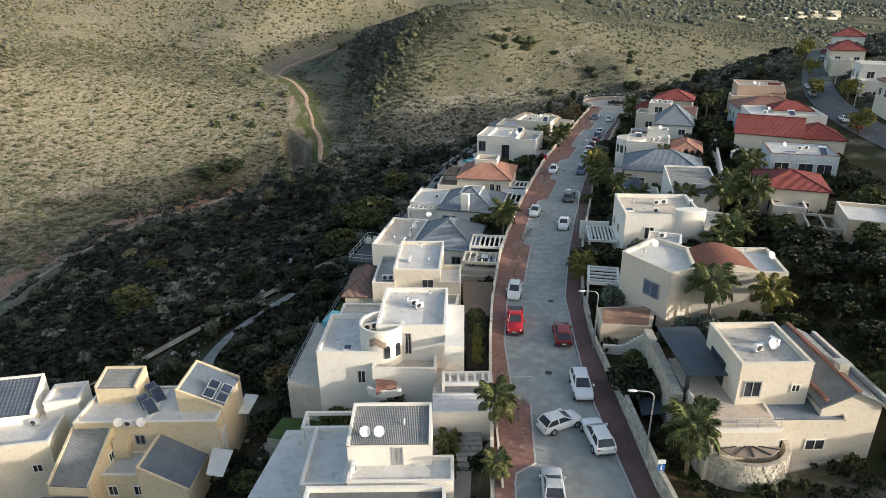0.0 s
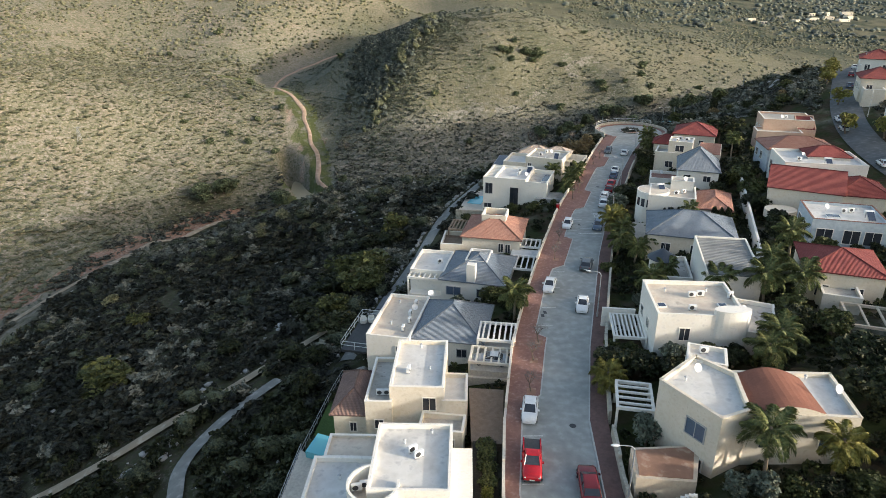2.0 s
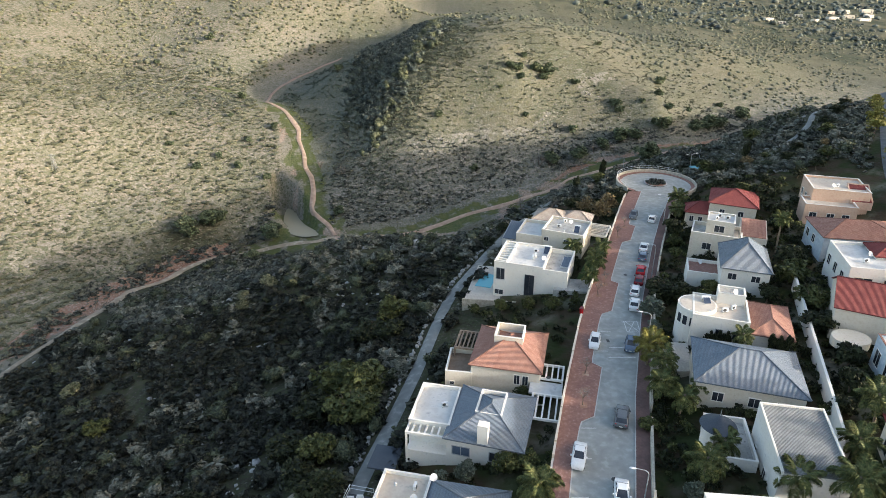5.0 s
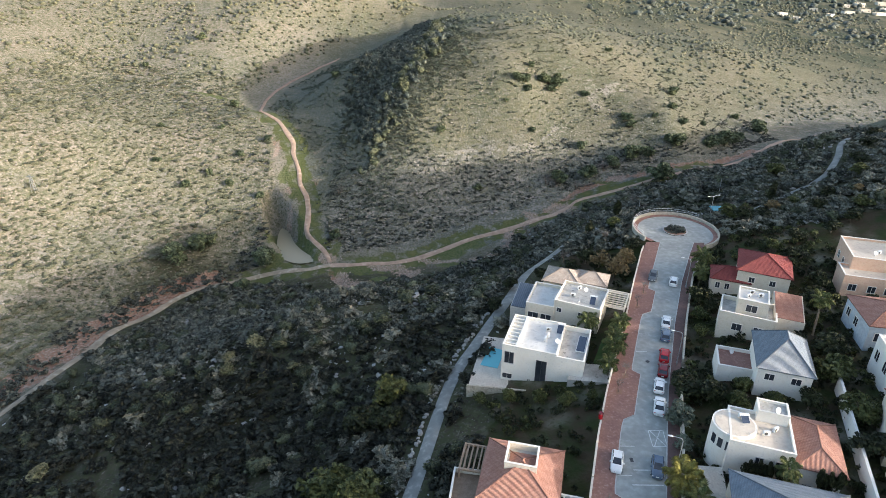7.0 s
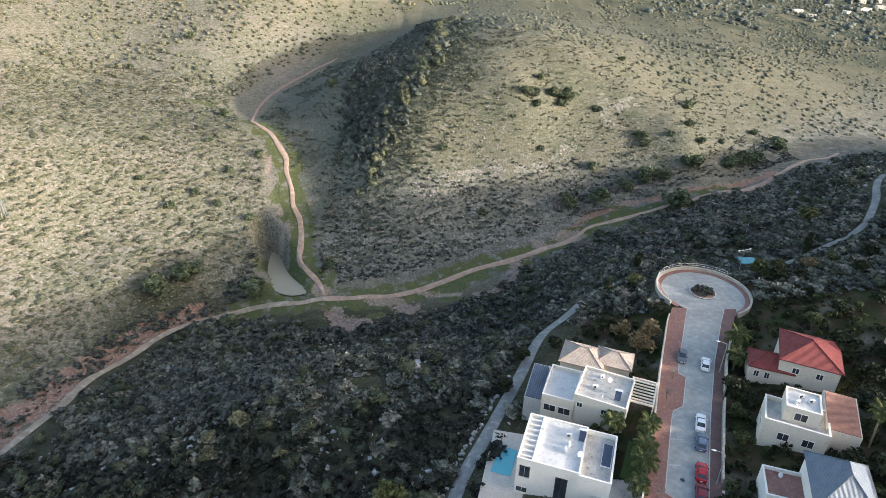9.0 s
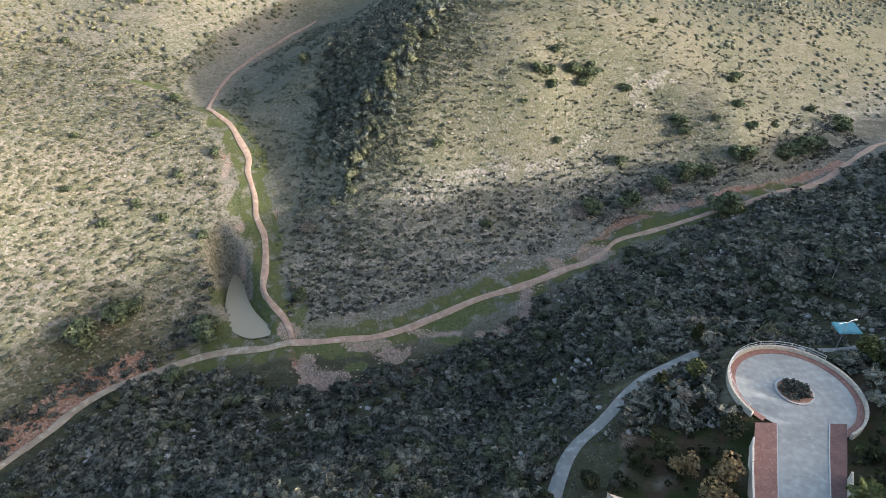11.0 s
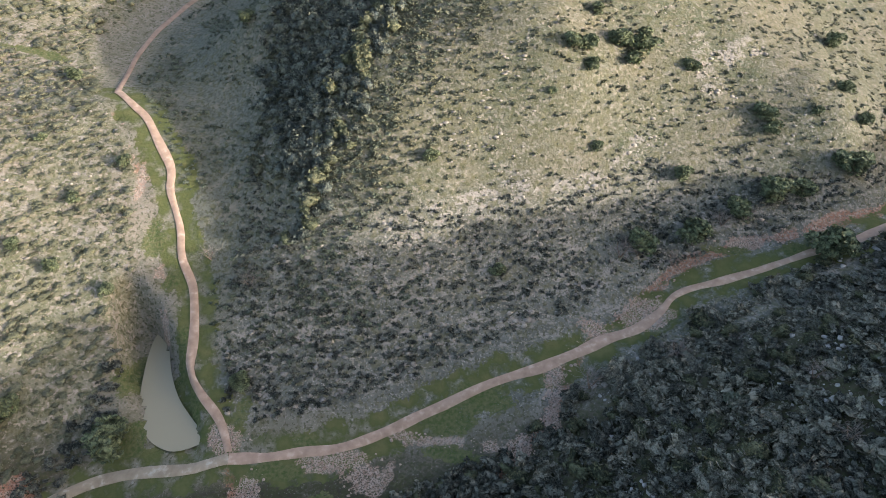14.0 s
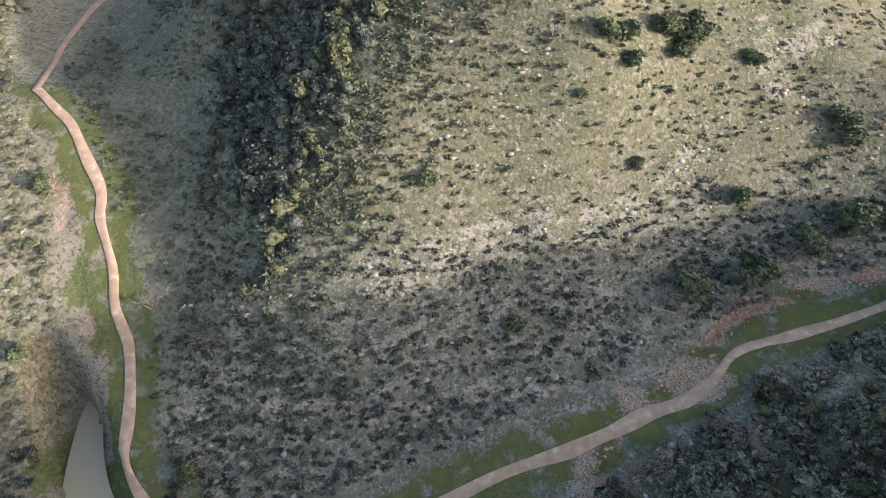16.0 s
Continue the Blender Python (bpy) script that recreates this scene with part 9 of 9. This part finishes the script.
def dish(x, y, z, turn=-70.0, s=0.8):
    d = thing("satellite_dish", (x, y, z), "white satellite dish on a short roof mast", "satellite dish", "satellite dishes")
    d.rotation_euler.z, d.scale = radians(turn), (s, s, s)
    bm = bmesh.new()
    rod(bm, (0, 0, 0), (0, 0, 0.75), 0.035)
    part("mast", bm, M_METAL, d)
    bm = bmesh.new()
    m_ = Matrix.Translation((0.06, 0, 0.85)) @ Matrix.Rotation(radians(58), 4, "Y")
    rings = [[m_ @ Vector((r * 0.5 * math.cos(a), r * 0.5 * math.sin(a), 0.12 * r * r)) for a in np.linspace(0, 6.283, 16, endpoint=False)] for r in (0.05, 0.4, 0.75, 1.0)]
    back = [[m_ @ Vector((r * 0.5 * math.cos(a), r * 0.5 * math.sin(a), 0.12 * r * r - 0.03)) for a in np.linspace(0, 6.283, 16, endpoint=False)] for r in (1.0, 0.6, 0.05)]
    loft(bm, rings + back)
    part("reflector", bm, M_WMETAL, d, "white dish reflector")
    bm = bmesh.new()
    rod(bm, m_ @ Vector((0.45, 0, 0.1)), m_ @ Vector((0.1, 0, 0.55)), 0.015)
    part("feed_arm", bm, M_METAL, d)


def heater(x, y, z, turn=0.0, tank=True):
    """A solar water heater: a tilted panel and a white drum."""
    w = thing("solar_heater", (x, y, z), "solar water heater with a dark panel and white drum" if tank else "tilted dark solar panel on a roof frame", "solar heater" if tank else "solar panel", "roof solar heaters")
    w.rotation_euler.z = radians(turn)
    m_ = Matrix.Translation((0, -0.5, 0.5)) @ Matrix.Rotation(radians(35), 4, "X")
    bm = bmesh.new()
    box(bm, -0.5, 0.5, -0.8, 0.8, -0.05, 0.03, m_)
    fr = part("panel_frame", bm, M_METAL, w)
    bm = bmesh.new()
    box(bm, -0.45, 0.45, -0.75, 0.75, 0.03, 0.045, m_)
    part("panel_glass", bm, M_PANEL, fr, "dark panel glass")
    for q in (-0.45, 0.45):
        bm = bmesh.new()
        rod(bm, (q, 0.1, 0), (q, 0.1, 0.92), 0.03)
        rod(bm, (q, -1.1, 0), (q, -1.1, 0.08), 0.03)
        part("leg", bm, M_METAL, w)
    if tank:
        bm = bmesh.new()
        rod(bm, (-0.6, 0.35, 0.85), (0.6, 0.35, 0.85), 0.27, 0.27, 14)
        part("drum", bm, M_WMETAL, w, "white water drum")
        for q in (-0.4, 0.4):
            bm = bmesh.new()
            rod(bm, (q, 0.35, 0), (q, 0.35, 0.6), 0.035)
            part("stand", bm, M_METAL, w)


def roof_vent(x, y, z):
    v = thing("roof_vent", (x, y, z), "small pale vent pipe with a cap on a roof", "vent", "roof vents")
    bm = bmesh.new()
    rod(bm, (0, 0, 0), (0, 0, 0.4), 0.09, 0.09, 8)
    part("pipe", bm, M_WMETAL, v)
    bm = bmesh.new()
    rod(bm, (0, 0, 0.4), (0, 0, 0.5), 0.17, 0.06, 10)
    part("cap", bm, M_METAL, v)


def skylight(x, y, z, w, d, turn=0.0):
    k = thing("skylight", (x, y, z), "framed roof window on a flat roof", "skylight", "skylights")
    k.rotation_euler.z = radians(turn)
    bm = bmesh.new()
    box(bm, -w / 2, w / 2, -d / 2, d / 2, 0, 0.16)
    fr = part("frame", bm, M_WMETAL, k)
    bm = bmesh.new()
    box(bm, -w / 2 + 0.08, w / 2 - 0.08, -d / 2 + 0.08, d / 2 - 0.08, 0.16, 0.18)
    part("pane", bm, M_PANEL, fr, "dark glass pane")


for x, y, z, a in ((23.4, 40.2, 8.62, 20), (24.9, 41.0, 8.62, -60), (-6.4, 35.3, 2.13, 90), (-6.8, 50.4, 4.9, 10), (-6.2, 50.7, 4.9, 10), (-2.7, 53.8, 5.62, 30), (-2.2, 53.2, 5.62, 30), (-3.7, 66.5, 4.62, 80), (-6.4, 64.8, 3.12, 0), (-5.7, 64.8, 3.12, 0),
                   (-3.8, 85.6, 1.92, 78), (-4.4, 82.9, 1.92, 78), (-4.4, 81.1, 1.92, 78), (-5.1, 79.2, 1.92, 78), (26.9, 75.2, 8.22, 0), (27.9, 75.4, 8.22, 0), (25.9, 72.2, 8.22, 0), (31.0, 75.0, 8.22, 40), (24.0, 64.0, 8.22, 0), (24.6, 57.4, 7.62, 30), (37.8, 112.3, 7.62, 0), (39.2, 113.0, 7.62, 30), (15.6, 140.4, 3.44, 0), (14.7, 137.7, 3.44, 80), (15.3, 138.6, 3.44, 80), (22.8, 152.7, 4.22, 30), (21.2, 150.2, 4.22, 0), (49.0, 143.6, 9.12, 0), (47.9, 142.4, 9.12, 30), (50.0, 142.6, 9.12, 0), (-0.8, 99.4, 1.52, 20), (57.4, 99.6, 8.92, 0), (58.6, 99.8, 8.92, 0), (62.4, 122.4, 10.42, 0), (76.0, 155.0, 11.02, 20), (38.4, 86.2 + 4.6, 4.0, 0), (-27.6, 45.4, -1.68, 0), (-37.4, 47.4, -2.98, 0)):
    ac_unit(x, y, z, a)
for x, y, z in ((24.3, 40.2, 8.62), (-5.6, 36.5, 4.0), (-4.6, 36.5, 4.0), (-3.9, 83.8, 1.92), (-1.9, 85.6, 2.9), (8.2, 111.0, 3.72), (32.9, 75.3, 6.02), (21.9, 60.2, 8.5), (32.4, 57.1, 8.4), (39.8, 114.6, 8.92), (16.4, 136.6, 3.44), (23.7, 151.5, 4.22), (-28.4, 45.2, -1.68), (-26.4, 45.2, -1.68), (63.8, 124.0, 10.42), (74.6, 154.0, 11.02), (55.4, 100.6, 8.92), (42.0, 132.6, 4.84)):
    dish(x, y, z)
for x, y, z, a in ((17.6, 140.6, 3.44, -18), (24.4, 148.4, 4.22, -20), (19.7, 151.6, 2.64, -20), (36.0, 114.6, 7.62, 0), (66.0, 119.8, 10.42, -10), (59.6, 97.2, 8.92, -10)):
    heater(x, y, z, a)
for x, y, z, a in ((-27.7, 50.2, -1.5, 48), (-26.9, 49.5, -1.5, 48), (-27.7, 48.4, -1.5, 48), (-26.9, 47.7, -1.5, 48)):
    heater(x, y, z, a, False)
for x, y, z in ((-2.9, 37.9, 4.16), (26.0, 43.4, 8.62), (-3.4, 54.8, 5.62), (-5.9, 86.0, 1.92), (-6.6, 80.6, 1.92), (28.9, 76.4, 8.22), (24.4, 76.6, 8.22), (35.6, 112.0, 7.62), (12.0, 141.4, 3.44), (21.9, 148.2, 4.22), (66.8, 121.2, 10.42), (60.2, 100.8, 8.92), (-1.6, 66.8, 4.62), (-8.6, 53.0, 3.62), (-1.2, 56.0, 5.62), (-2.6, 71.0, 4.62), (20.6, 59.2, 8.5), (31.0, 59.4, 8.4), (-9.6, 50.2, 3.62)):
    roof_vent(x, y, z)
skylight(-8.6, 49.4, 3.62, 0.8, 0.8)
skylight(23.0, 73.2, 8.22, 0.9, 0.9)
skylight(29.4, 73.0, 8.22, 0.9, 0.9)
skylight(20.6, 137.6, 2.74, 1.4, 4.4, -18)
skylight(55.0, 98.0, 8.92, 1.8, 1.2, -16)
# a stone-clad chimney on the tiled wing, loungers on the balcony
ch = thing("chimney", (29.2, 39.2, 6.6), "square limestone chimney on a tiled roof", "chimney")
bm = bmesh.new()
box(bm, -0.35, 0.35, -0.35, 0.35, 0, 1.6)
part("stack", bm, M_STONE, ch)
bm = bmesh.new()
box(bm, -0.45, 0.45, -0.45, 0.45, 1.6, 1.75)
part("cap", bm, M_CONC, ch)
for x, y in ((-10.8, 86.2), (-9.8, 86.4)):
    ar = thing("armchair", (x, y, -1.0), "white garden armchair on the dark balcony", "armchair", "balcony armchairs")
    for nm, dims in (("seat", (-0.35, 0.35, -0.35, 0.35, 0.15, 0.42)), ("backrest", (-0.35, 0.35, 0.22, 0.38, 0.42, 0.85)), ("armrest", (-0.42, -0.3, -0.35, 0.35, 0.1, 0.62)), ("armrest", (0.3, 0.42, -0.35, 0.35, 0.1, 0.62)), ("base", (-0.3, 0.3, -0.3, 0.3, 0, 0.15))):
        bm = bmesh.new()
        box(bm, *dims)
        part(nm, bm, M_WHITE, ar)

# ---- the stones of the limestone walls nearest the street corner ----
STONES = []
for k in range(6):
    bm = bmesh.new()
    box(bm, -0.5, 0.5, -0.5, 0.5, -0.5, 0.5)
    for v in bm.verts:
        v.co += Vector(rs.uniform(-0.13, 0.13, 3))
    bmesh.ops.bevel(bm, geom=list(bm.edges), offset=0.1, segments=1, affect="EDGES")
    me_s = bpy.data.meshes.new("stone")
    bm.to_mesh(me_s)
    bm.free()
    me_s.materials.append(M_BLOCK)
    STONES.append(me_s)


def stone(parent, x, y, z, turn, w, d, t):
    ob = new("stone", STONES[rs.randint(6)])
    ob.parent = parent
    ob.location, ob.rotation_euler.z, ob.scale = (x, y, z), turn, (w, d, t)


round_wall, street_wall = bpy.data.objects["wall_round"], bpy.data.objects["wall_right"]
for j in range(7):
    for i in range(28):
        a = radians(181 + (i + 0.5 * (j % 2)) * 6.4 + rs.uniform(-0.8, 0.8))
        stone(round_wall, 21.4 + 3.22 * math.cos(a), 36.4 + 0.82 * 3.22 * math.sin(a), 1.5 + 0.31 * j + rs.uniform(-0.03, 0.03), a + math.pi / 2, rs.uniform(0.28, 0.42), 0.2, rs.uniform(0.24, 0.33))
for j in range(4):
    for i in range(56):
        y = 28.0 + i * 0.36 + 0.18 * (j % 2) + rs.uniform(-0.05, 0.05)
        stone(street_wall, float(between(y, S_RW)) + 0.02, y, STREET_Z + 0.25 + 0.25 * j, math.pi / 2, rs.uniform(0.3, 0.44), 0.2, rs.uniform(0.2, 0.28))
